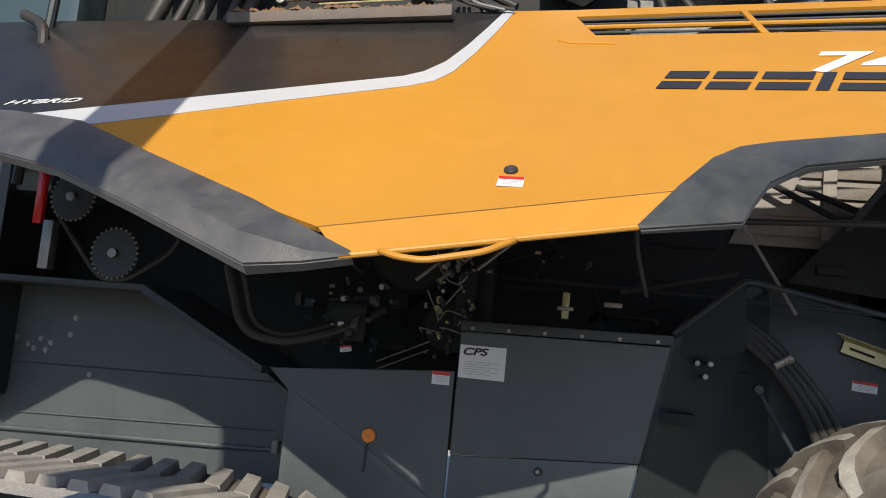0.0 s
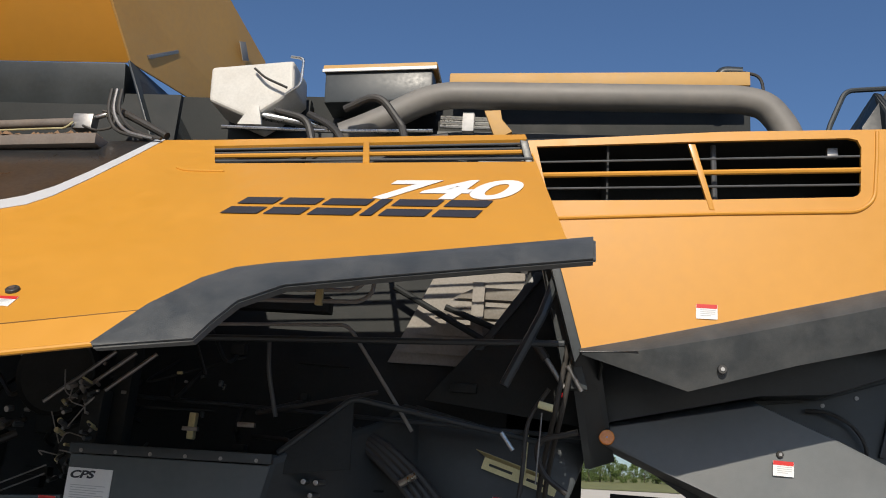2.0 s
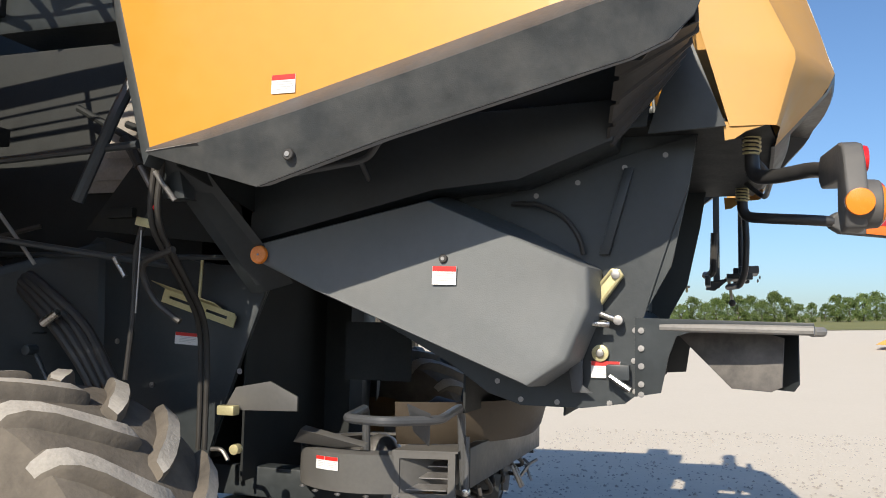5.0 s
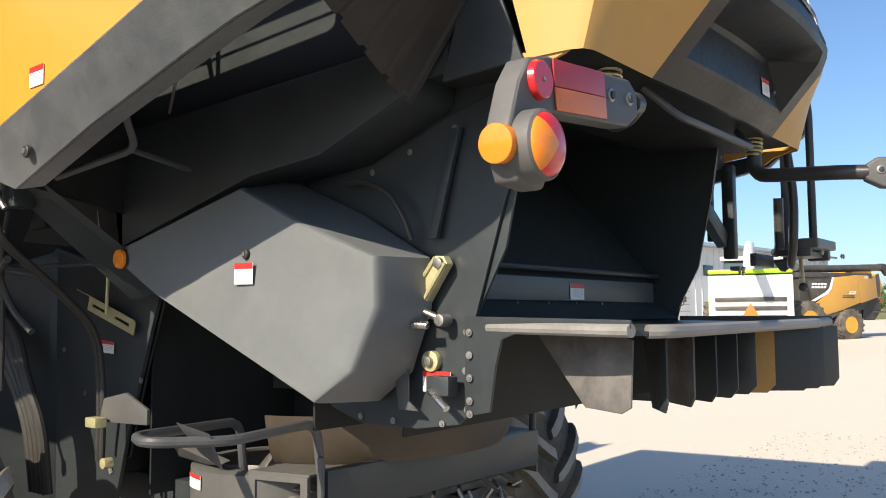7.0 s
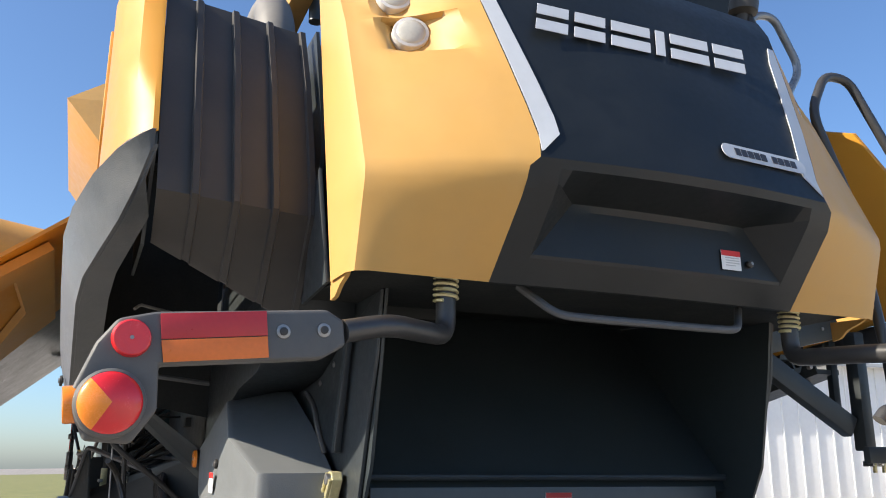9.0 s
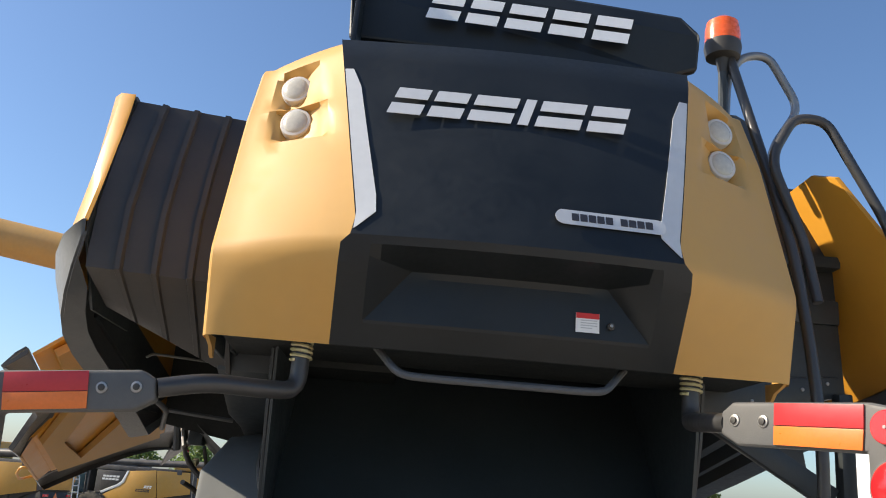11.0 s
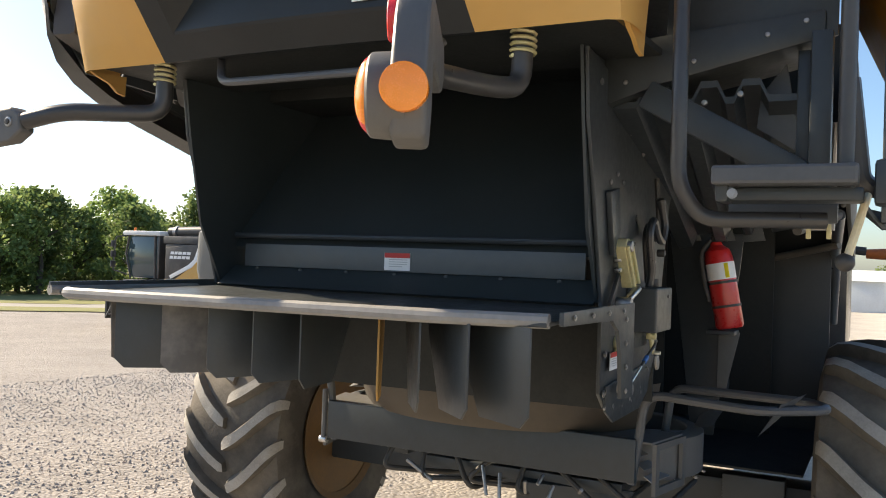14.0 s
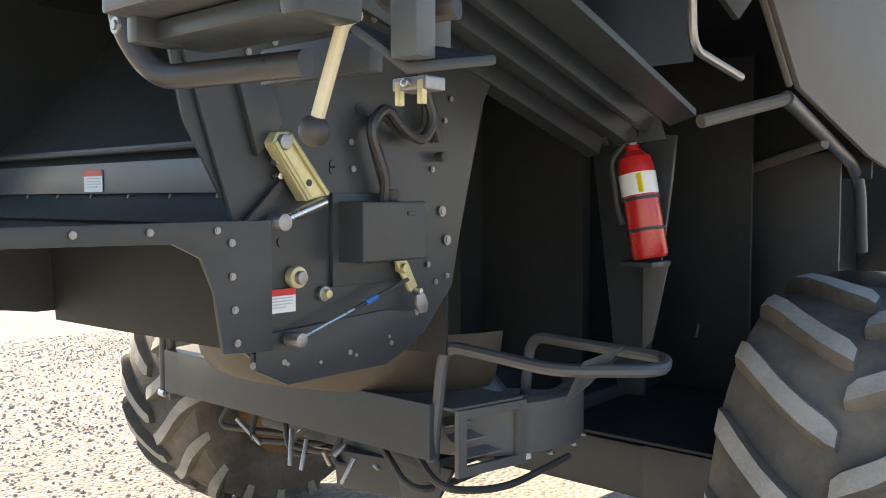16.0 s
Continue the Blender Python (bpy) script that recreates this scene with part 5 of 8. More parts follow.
cp("brass_bracket", box(0.70, 3.68, 1.93, 0.09, 0.03, 0.025, 0.004), STEEL)

cp("bundled_hose", tube([(-1.25, 3.35, 1.95), (-1.12, 3.32, 1.62), (-0.9, 3.33, 1.58), (-0.65, 3.4, 1.66), (-0.45, 3.55, 1.8)], 0.022, 10, 0.12), HOSE)
cp("bundled_hose", tube([(-1.18, 3.37, 1.95), (-1.08, 3.36, 1.66), (-0.9, 3.36, 1.61), (-0.68, 3.45, 1.7), (-0.5, 3.6, 1.86)], 0.016, 10, 0.12), HOSE)
cp("bundled_hose", tube([(2.36, 3.5, 2.0), (2.16, 3.55, 1.95), (2.2, 3.6, 1.80), (2.32, 3.62, 1.72)], 0.014, 8, 0.1), HOSE)
cp("hose_joint", tube([(2.30, 3.44, 2.30), (2.37, 3.48, 2.19)], 0.011, 10), STEEL)
cp("hose_joint", tube([(1.50, 3.76, 1.70), (1.58, 3.76, 1.75)], 0.02, 10), CHROME)
cp("valve_block", box(0.47, 3.55, 1.90, 0.035, 0.04, 0.13, 0.006), GOLD, "brass valve block")
cp("valve_port", box(0.47, 3.53, 1.885, 0.08, 0.03, 0.02, 0.004), STEEL)
cp("red_tap", cyl((2.275, 3.48, 2.165), (2.295, 3.48, 2.165), 0.012, 12), REDLENS)
cp("tap_bracket", box(2.21, 3.52, 2.11, 0.08, 0.03, 0.035, 0.004, (0, 12, 0)), GOLD)
cp("tap_wire", tube([(2.19, 3.52, 2.08), (2.175, 3.53, 1.75)], 0.004, 6), STEEL)
# most fittings and thin hoses are coloured near-black to sink into shade
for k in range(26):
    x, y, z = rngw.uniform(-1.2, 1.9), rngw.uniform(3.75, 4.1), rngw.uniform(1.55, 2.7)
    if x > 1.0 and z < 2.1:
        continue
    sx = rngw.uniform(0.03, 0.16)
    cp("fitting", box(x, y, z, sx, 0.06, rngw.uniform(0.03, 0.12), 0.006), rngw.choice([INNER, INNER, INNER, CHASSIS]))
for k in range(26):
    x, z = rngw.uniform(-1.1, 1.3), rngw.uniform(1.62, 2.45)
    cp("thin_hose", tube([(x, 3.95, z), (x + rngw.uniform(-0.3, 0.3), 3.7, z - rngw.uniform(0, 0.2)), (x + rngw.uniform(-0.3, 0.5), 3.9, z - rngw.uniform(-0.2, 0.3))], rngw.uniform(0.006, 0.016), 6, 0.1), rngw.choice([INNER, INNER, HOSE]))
for k in range(36):
    x, y, z = rngw.uniform(-0.9, 0.75), rngw.uniform(3.55, 3.75), rngw.uniform(1.6, 2.25)
    d = rngw.choice([(0.03, 0, 0), (0, 0, 0.03), (0.02, 0, 0.02), (0, 0.03, 0)])
    cp("pipe_union", cyl((x, y, z), (x + d[0], y + d[1], z + d[2]), rngw.uniform(0.006, 0.013), 10), rngw.choice([STEEL, CHASSIS, RAILGREY, GOLD]))
rngv = random.Random(17)
VB = cp("valve_bank", me_bm("valve_bank", box(-0.02, 3.50, 1.83, 0.10, 0.10, 0.42, 0.01)), INNER, "dark valve bank with bright pipe unions")
for k in range(34):
    x, z = -0.02 + rngv.uniform(-0.13, 0.06), 1.83 + rngv.uniform(-0.24, 0.24)
    p, q = (x, 3.44, z), (x + rngv.uniform(-0.02, 0.02), 3.40 - rngv.uniform(0, 0.03), z + rngv.uniform(-0.03, 0.03))
    part("pipe_union", cyl(p, q, rngv.uniform(0.006, 0.014), 8, 0.002), rngv.choice([STEEL, RAILGREY, CHASSIS, TUBE, GOLD]), VB)
for k in range(9):
    x, z = -0.10 + rngv.uniform(-0.05, 0.10), 1.83 + rngv.uniform(-0.2, 0.2)
    part("thin_pipe", tube([(x, 3.42, z), (x + rngv.uniform(-0.12, 0.04), 3.40, z + 0.02), (x + rngv.uniform(-0.12, 0.04), 3.42, z + rngv.uniform(-0.16, 0.16))], 0.0035, 6, 0.03), RAILGREY, VB)
PM = cp("pump_block", me_bm("pump_block", box(-0.62, 3.52, 1.72, 0.22, 0.16, 0.20, 0.03)), INNER, "dark hydraulic pump with small fittings")
for k in range(22):
    x, z = -0.60 + rngv.uniform(-0.22, 0.26), 1.74 + rngv.uniform(-0.16, 0.18)
    p, q = (x, 3.45, z), (x + rngv.uniform(-0.03, 0.03), 3.41, z + rngv.uniform(-0.02, 0.03))
    part("pipe_union", cyl(p, q, rngv.uniform(0.008, 0.02), 10, 0.002), rngv.choice([STEEL, CHASSIS, CHASSIS, TUBE]), PM)
sticker(PM, basis((-0.60, 3.43, 1.585), (1, 0, 0.2), (-0.2, 0, 1)), 0.06, 0.03)
part("tag", box(-0.64, 3.43, 1.70, 0.03, 0.004, 0.035, 0.001), WHITE, PM)
for z in (1.60, 1.64):
    cp("control_rod", tube([(-0.42, 3.38, z - 0.10), (-0.17, 3.40, z + 0.02)], 0.004, 6), STEEL)
cp("drive_pulley", lathe([(0.03, -0.02), (0.12, -0.025), (0.135, -0.04), (0.14, -0.03), (0.12, 0.0), (0.14, 0.03), (0.03, 0.03)], (-0.12, 3.62, 1.74), 'Y', 30), INNER, "dark belt pulley")
cp("drive_pulley", lathe([(0.03, -0.02), (0.20, -0.025), (0.22, -0.04), (0.225, -0.03), (0.20, 0.0), (0.22, 0.03), (0.03, 0.03)], (-0.35, 3.66, 2.12), 'Y', 34), INNER, "dark belt pulley")
# drive sprockets by the front
for (x, z, r) in ((-1.879, 1.962, 0.135), (-2.168, 2.246, 0.13)):
    prof = bmesh.new()
    n = 28
    ring = []
    for k in range(n * 2):
        rr = r if k % 2 else r * 0.93
        a = math.pi * k / n
        ring.append((x + rr * math.cos(a), 3.32, z + rr * math.sin(a)))
    o = cp("sprocket", me_bm("sprocket", plate(ring, (0, 0.015, 0), 0)), CHASSIS, "toothed drive sprocket")
    part("tooth_ring", lathe([(r * 0.9, -0.004), (r * 0.95, -0.004), (r * 0.95, 0.004), (r * 0.9, 0.004)], (x, 3.318, z), 'Y', 32), CHASSIS, o)
    for k in range(n):
        a = 2 * math.pi * (k + 0.25) / n
        part("tooth", box(x + r * 0.985 * math.cos(a), 3.316, z + r * 0.985 * math.sin(a), 0.013, 0.008, 0.013, 0.002, (0, -math.degrees(a), 0), 1), RAILGREY, o)
    part("hub", cyl((x, 3.29, z), (x, 3.36, z), 0.026, 16), STEEL, o)
cp("drive_belt", tube([(-2.01, 3.33, 1.88), (-2.30, 3.33, 2.20), (-2.20, 3.33, 2.40), (-2.06, 3.33, 2.33), (-1.55, 3.40, 2.08), (-1.62, 3.40, 1.98), (-1.80, 3.34, 1.83), (-1.93, 3.33, 1.82), (-2.01, 3.33, 1.88)], 0.014, 8, 0.1), HOSE)
cp("front_post", box(-2.275, 3.32, 1.98, 0.06, 0.06, 0.26, 0.005), STEEL)
cp("front_marker", box(-2.36, 3.32, 2.26, 0.05, 0.03, 0.34, 0.005), REDLENS, "upright red marker")


# -- wheels and tracks --
def tyre_lugs(c, r, w, s):
    """Chevron lugs round a tyre; the pale worn tops face outwards."""
    out = []
    n = 18
    for k in range(n):
        for half in (1, -1):
            a0 = 2 * math.pi * (k + (0.5 if half < 0 else 0)) / n
            b = bmesh.new()
            V = []
            for yy, da, drop, ww in ((0.0, -0.02, 0.012, 0.7), (0.03, 0.0, 0.0, 0.95), (0.12, 0.055, 0.0, 1.0), (0.22, 0.135, 0.002, 1.0), (0.31, 0.225, 0.008, 1.05), (0.38, 0.30, 0.025, 1.1), (0.425, 0.345, 0.055, 1.05), (0.445, 0.37, 0.11, 0.9), (0.45, 0.38, 0.17, 0.7)):
                row = []
                for wd, hh in ((-0.058, -0.065), (-0.044, -0.012), (-0.034, 0.0), (0.034, 0.0), (0.044, -0.012), (0.058, -0.065)):
                    rr = r - drop + hh * (1.0 if drop < 0.1 else 0.6)
                    ang = a0 + da + wd * ww / r
                    row.append(b.verts.new((c[0] + rr * math.cos(ang), c[1] + half * yy * w / 0.45 / 2, c[2] + rr * math.sin(ang))))
                V.append(row)
            for A, B in zip(V, V[1:]):
                for q in range(5):
                    b.faces.new((A[q], A[q + 1], B[q + 1], B[q])).material_index = 1 if q == 2 else 0
            b.faces.new(V[0])
            b.faces.new(list(reversed(V[-1])))
            out.append(b)
    return out


def build_wheel(cx, cy, cz, r, w, s):
    wh = cp("rear_wheel", me_bm("rear_wheel", cyl((cx, cy - 0.1, cz), (cx, cy + 0.1, cz), 0.12, 24), True), RIM, "large rear wheel with a dusty lugged tyre")
    prof = [(r * 0.52, -w * 0.44), (r * 0.60, -w * 0.485), (r * 0.78, -w * 0.50), (r * 0.88, -w * 0.47), (r - 0.07, -w * 0.40), (r - 0.05, -w * 0.2), (r - 0.045, 0), (r - 0.05, w * 0.2), (r - 0.07, w * 0.40), (r * 0.88, w * 0.47), (r * 0.78, w * 0.50), (r * 0.60, w * 0.485), (r * 0.52, w * 0.44)]
    ty = part("tyre", lathe(prof, (cx, cy, cz), 'Y', 64), RUBBER, wh, "dusty black rubber tyre")
    for b in tyre_lugs((cx, cy, cz), r, w * 0.98, s):
        part("lug", b, RUBBER, ty).data.materials.append(LUGTOP)
    for q in (1, -1):
        part("rim", lathe([(r * 0.53, q * w * 0.45), (r * 0.56, q * w * 0.49), (r * 0.51, q * w * 0.46), (r * 0.47, q * w * 0.15), (r * 0.2, q * w * 0.10), (0.03, q * w * 0.10)], (cx, cy, cz), 'Y', 48), RIM, wh, "rusty yellow steel rim")


build_wheel(2.05, 3.10, 0.77, 0.77, 0.72, 1)
build_wheel(2.13, 6.60, 0.79, 0.78, 0.76, -1)
cp("rear_axle", box(2.05, YC, 0.72, 0.22, 3.0, 0.22, 0.02), CHASSIS, "heavy rear axle beam")


def build_track(y0):
    tr = cp("crawler_track", me_bm("crawler_track", box(-1.6, y0, 0.52, 1.5, 0.5, 0.5, 0.05)), CHASSIS, "crawler track unit with pale worn rubber cleats")
    # belt loop in side view
    loop = []
    for k in range(72):
        t = k / 72 * 2 * math.pi
        x = -1.6 + 1.28 * math.copysign(abs(math.cos(t)) ** 0.62, math.cos(t))
        z = 0.50 + 0.46 * math.copysign(abs(math.sin(t)) ** 0.62, math.sin(t))
        loop.append(Vector((x, 0, z)))
    rows = [[(p.x, y, p.z) for y in (y0 - 0.36, y0 + 0.36)] for p in loop + loop[:1]]
    part("belt", grid_sheet(rows, None), RUBBER, tr)
    # evenly spaced cleats
    L = [0.0]
    for a, c in zip(loop, loop[1:] + loop[:1]):
        L.append(L[-1] + (c - a).length)
    n = 44
    for k in range(n):
        d = L[-1] * k / n
        i = max(j for j in range(len(loop)) if L[j] <= d)
        a, c = loop[i], loop[(i + 1) % len(loop)]
        p = a.lerp(c, (d - L[i]) / max(1e-6, (c - a).length))
        tn = (c - a).normalized()
        nn = Vector((tn.z, 0, -tn.x))
        if nn.dot(p - Vector((-1.6, 0, 0.50))) < 0:
            nn = -nn
        for h in (1, -1):
            b = bmesh.new()
            sk = tn * 0.10 * 1
            pts = []
            for (yy, sh) in ((0.01, 0.0), (0.36, 1.0)):
                for wd, ht in ((-0.05, -0.005), (-0.036, 0.04), (0.036, 0.04), (0.05, -0.005)):
                    pts.append(b.verts.new(Vector((p.x, y0 + h * yy, p.z)) + sk * sh + tn * wd + nn * ht))
            for q in range(3):
                b.faces.new((pts[q], pts[q + 1], pts[q + 5], pts[q + 4]))
            b.faces.new(pts[:4])
            b.faces.new(pts[4:])
            part("cleat", b, LUGTOP, tr)
    return tr


build_track(2.72)


# -- lamp arms at the tail --
def build_lamp_arm(path, c_end, c_tip, up, sgn, tilt_out):
    """path: the tube; c_end to c_tip: the housing's run, from the tube to the lamp cluster."""
    arm = cp("lamp_arm", me_bm("lamp_arm", tube(path, 0.029, 14, 0.09), True), BLACKTUBE, "black tube arm carrying a tail lamp cluster")
    e, t = Vector(c_end), Vector(c_tip)
    R = (t - e).normalized()
    U = (Vector((0, 0, 1)) - R * R.z).normalized()
    Nn = R.cross(U)
    if Nn.x < 0 and abs(Nn.x) > 0.3 or (abs(Nn.x) <= 0.3 and Nn.y * sgn > 0):
        Nn = -Nn
    L = (t - e).length

    def q(a, b_, o=0.0):
        return e + R * a + U * b_ + Nn * o
    # housing plate with the bent lamp foot
    out = [(-0.01, 0.03), (0.03, 0.058), (L * 0.9, 0.062), (L + 0.03, 0.05), (L + 0.075, 0.0), (L + 0.13, -0.11), (L + 0.10, -0.20), (L + 0.01, -0.215), (L - 0.045, -0.15), (L - 0.05, -0.055), (0.05, -0.058), (-0.01, -0.03)]
    part("housing", plate([q(a, c, -0.035) for a, c in out], Nn * 0.06, 0.012, 3), LAMPGREY, arm, "grey plastic lamp housing")
    b1 = plate([q(0.175, 0.0, 0.026), q(L - 0.055, 0.0, 0.026), q(L - 0.055, 0.056, 0.026), q(0.175, 0.056, 0.026)], Nn * 0.004, 0.001)
    part("red_band", b1, REDBAND, arm, "red reflective band")
    b2 = plate([q(0.175, -0.05, 0.026), q(L - 0.058, -0.05, 0.026), q(L - 0.055, -0.002, 0.026), q(0.175, -0.002, 0.026)], Nn * 0.004, 0.001)
    part("orange_band", b2, ORANGE2, arm, "orange reflective band")
    for a in (0.042, 0.138):
        part("bolt_ring", cyl(q(a, 0.008, 0.02), q(a, 0.008, 0.029), 0.017, 18), STEEL, arm)
        part("bolt_head", cyl(q(a, 0.008, 0.029), q(a, 0.008, 0.034), 0.010, 12), HOSE, arm)
    reflector(arm, basis(q(L + 0.005, 0.005, 0.032), R, U) if R.cross(U).dot(Nn) > 0 else basis(q(L + 0.005, 0.005, 0.032), -R, U), 0.042, REDLENS)
    c = q(L + 0.05 + tilt_out, -0.13, 0.03)
    m = basis(c, R if R.cross(U).dot(Nn) > 0 else -R, U)
    b = bmesh.new()
    bmesh.ops.create_cone(b, cap_ends=True, segments=32, radius1=0.074, radius2=0.070, depth=0.07, matrix=m)
    bevel_bm(b, 0.012, 3)
    lamp = part("tail_lamp", b, LAMPGREY, arm, "round red and orange tail lamp")
    b = bmesh.new()
    bmesh.ops.create_uvsphere(b, u_segments=40, v_segments=20, radius=0.064, matrix=m @ Matrix.Translation((0, 0, 0.03)) @ Matrix.Diagonal((1, 1, 0.42, 1)))
    part("red_lens", b, REDLENS, lamp)
    b = bmesh.new()
    bmesh.ops.create_uvsphere(b, u_segments=72, v_segments=40, radius=0.0645, matrix=m @ Matrix.Translation((0, 0, 0.03)) @ Matrix.Diagonal((1, 1, 0.425, 1)))
    side = 1 if R.cross(U).dot(Nn) > 0 else -1
    cx_, cy_ = m.col[0].to_3d().normalized() * side, m.col[1].to_3d().normalized()
    for q_ in (0.75, -0.75):
        bmesh.ops.bisect_plane(b, geom=b.verts[:] + b.edges[:] + b.faces[:], plane_co=c + cx_ * -0.002, plane_no=(cx_ + cy_ * q_).normalized(), clear_inner=True)
    part("orange_lens", b, ORANGE, lamp)
    # amber reflector on the outer flank
    oc = q(L + 0.125 + tilt_out, -0.125, 0.0)
    part("side_reflector", cyl(oc - R * 0.02, oc + R * 0.014, 0.039, 24), ORANGE, arm, "round amber side reflector")
    # spring and pivot at the root
    root = Vector(path[0])
    sp = []
    for k in range(60):
        a = k / 60 * 6 * 2 * math.pi
        sp.append((root.x + 0.033 * math.cos(a), root.y + 0.033 * math.sin(a), root.z - 0.10 * k / 60))
    part("spring", tube(sp, 0.0055, 6, 0.001), GOLD, arm, "coil spring on the arm pivot")
    return arm


LAMPGREY = mat("lamp_housing_grey", (0.066, 0.070, 0.073), 0.55, var=0.1, scale=6, dust=0.2, bump=0.06, bump_scale=200)
build_lamp_arm([(4.508, 4.282, 2.53), (4.508, 4.282, 2.335), (4.60, 4.19, 2.325), (4.71, 4.04, 2.32), (4.75, 3.91, 2.288)], (4.75, 3.90, 2.28), (4.762, 3.442, 2.233), (0, 0, 1), 1, 0)
build_lamp_arm([(4.495, 5.573, 2.53), (4.495, 5.57, 2.345), (4.62, 5.53, 2.33), (4.85, 5.505, 2.312), (4.94, 5.522, 2.305)], (4.935, 5.522, 2.304), (5.375, 5.726, 2.275), (0, 0, 1), -1, 0.0)

# -- spreader gear under the tail --
cp("cross_beam", box(3.345, YC, 1.125, 0.05, 1.42, 0.17, 0.006), CHASSIS, "dark steel cross beam under the tail")
cp("beam_end", tube([(3.36, 4.19, 1.26), (3.36, 4.19, 1.02)], 0.013, 8), TUBE)
cp("beam_end_bolt", cyl((3.36, 4.17, 1.03), (3.36, 4.21, 1.03), 0.016, 12), CHROME)


def half_pan():
    rows = []
    for z, r in ((1.39, 0.615), (1.33, 0.605), (1.24, 0.58), (1.2, 0.55)):
        rows.append([(2.93 + r * math.cos(radians(a)), YC + (r + 0.12) * math.sin(radians(a)), z) for a in range(-80, 81, 8)])
    return grid_sheet(rows, (-0.01, 0, 0))


cp("discharge_pan", half_pan(), DUSTBROWN := mat("dust_brown_sheet", (0.05, 0.038, 0.027), 0.45, var=0.25, scale=5, dust=0.25, dust_col=(0.15, 0.115, 0.075)), "curved sheet pan stained brown with dust")


def spreader(s):
    """A fan ring with its guard rails, on one side under the tail."""
    f = (lambda y: y) if s > 0 else my

    def P(x, y, z):
        return (x, f(y), z)
    cy = 4.42
    ring = lathe([(0.36, -0.085), (0.37, -0.085), (0.37, 0.075), (0.345, 0.085), (0.30, 0.085), (0.30, 0.075), (0.355, 0.07), (0.355, -0.08), (0.05, -0.08)], (2.88, f(cy), 1.10), 'Z', 44)
    sp = cp("fan_spreader", me_bm("fan_spreader", ring, True), SPGREY, "round grey fan spreader housing with guard rails")
    hub = part("fan_hub", lathe([(0.09, -0.07), (0.10, 0.05), (0.06, 0.10), (0.02, 0.12)], (2.88, f(cy), 1.10), 'Z', 24), STEEL, sp)
    for k in range(4):
        a = k * math.pi / 2 + 0.5
        c = Vector((2.88, f(cy), 1.10))
        d = Vector((math.cos(a), math.sin(a), 0))
        part("fan_blade", plate([c + d * 0.08 + Vector((0, 0, -0.06)), c + d * 0.33 + Vector((0, 0, -0.06)), c + d * 0.33 + Vector((0, 0, 0.05)), c + d * 0.08 + Vector((0, 0, 0.05))], Vector((-d.y, d.x, 0)) * 0.008, 0.001), STEEL, hub)
    # outlet box
    part("outlet_box", holed([P(3.06, 4.10, 1.19), P(3.32, 4.16, 1.19), P(3.32, 4.16, 0.99), P(3.06, 4.10, 0.99)], [[P(3.09, 4.106, 1.165), P(3.29, 4.153, 1.165), P(3.29, 4.153, 1.02), P(3.09, 4.106, 1.02)]], (0.0, 0.015, 0)), SPGREY, sp)
    part("outlet_lid", plate([P(3.06, 4.10, 1.19), P(3.33, 4.16, 1.19), P(3.33, 4.50, 1.19), P(3.06, 4.55, 1.19)], (0, 0, 0.008), 0), SPGREY, sp)
    for k in range(3):
        part("louvre", plate([P(3.10, 4.13 + 0.03 * k, 1.03 + 0.045 * k), P(3.28, 4.17 + 0.03 * k, 1.03 + 0.045 * k), P(3.28, 4.20 + 0.03 * k, 1.05 + 0.045 * k), P(3.10, 4.16 + 0.03 * k, 1.05 + 0.045 * k)], (0, 0, 0.004), 0), STEEL, sp)
    part("guard_rail", tube([P(3.335, 4.235, 1.03), P(3.333, 4.19, 1.385), P(3.38, 3.77, 1.37), P(3.25, 3.54, 1.38), P(3.06, 3.62, 1.375), P(2.90, 4.18, 1.36), P(2.895, 4.22, 1.04)], 0.018, 10, 0.07), TUBE, sp, "bent tube guard rail")
    part("rail_plate", plate([P(3.30, 3.62, 1.44), P(3.36, 3.70, 1.40), P(3.33, 3.78, 1.27), P(3.29, 3.72, 1.33)], (0.006, 0, 0), 0.001), TUBE, sp)
    part("hood_flap", plate([P(2.58, 4.12, 1.20), P(2.66, 4.03, 1.27), P(2.95, 4.05, 1.21), P(2.80, 4.10, 1.19)], (0, 0.05, 0.012), 0.002), SPGREY, sp)
    if s > 0:
        sticker(sp, basis((2.74, f(cy) - 0.348, 1.13), (0.93, -0.36, 0), (0, 0, 1)), 0.05, 0.055)
        sticker(sp, basis((2.80, f(cy) - 0.366, 1.13), (0.97, -0.2, 0), (0, 0, 1)), 0.07, 0.055)
    else:
        sticker(sp, basis((2.755, 5.76, 1.14), (-0.95, -0.25, 0), (0, 0, 1)), 0.05, 0.055, band=0.08)
        sticker(sp, basis((3.04, 5.735, 1.01), (-0.96, 0.2, 0), (0, 0, 1)), 0.075, 0.05, band=0.08)
    for k in range(5):
        a = -2.4 + 0.35 * k
        bolt(sp, (2.88 + 0.37 * math.cos(a), f(cy) + s * 0.37 * math.sin(a), 1.005), 'Z', 0.009)
    return sp


SPGREY = mat("spreader_grey", (0.085, 0.085, 0.083), 0.5, var=0.15, scale=6, dust=0.25, dust_col=(0.24, 0.21, 0.17))
spreader(1)
spreader(-1)
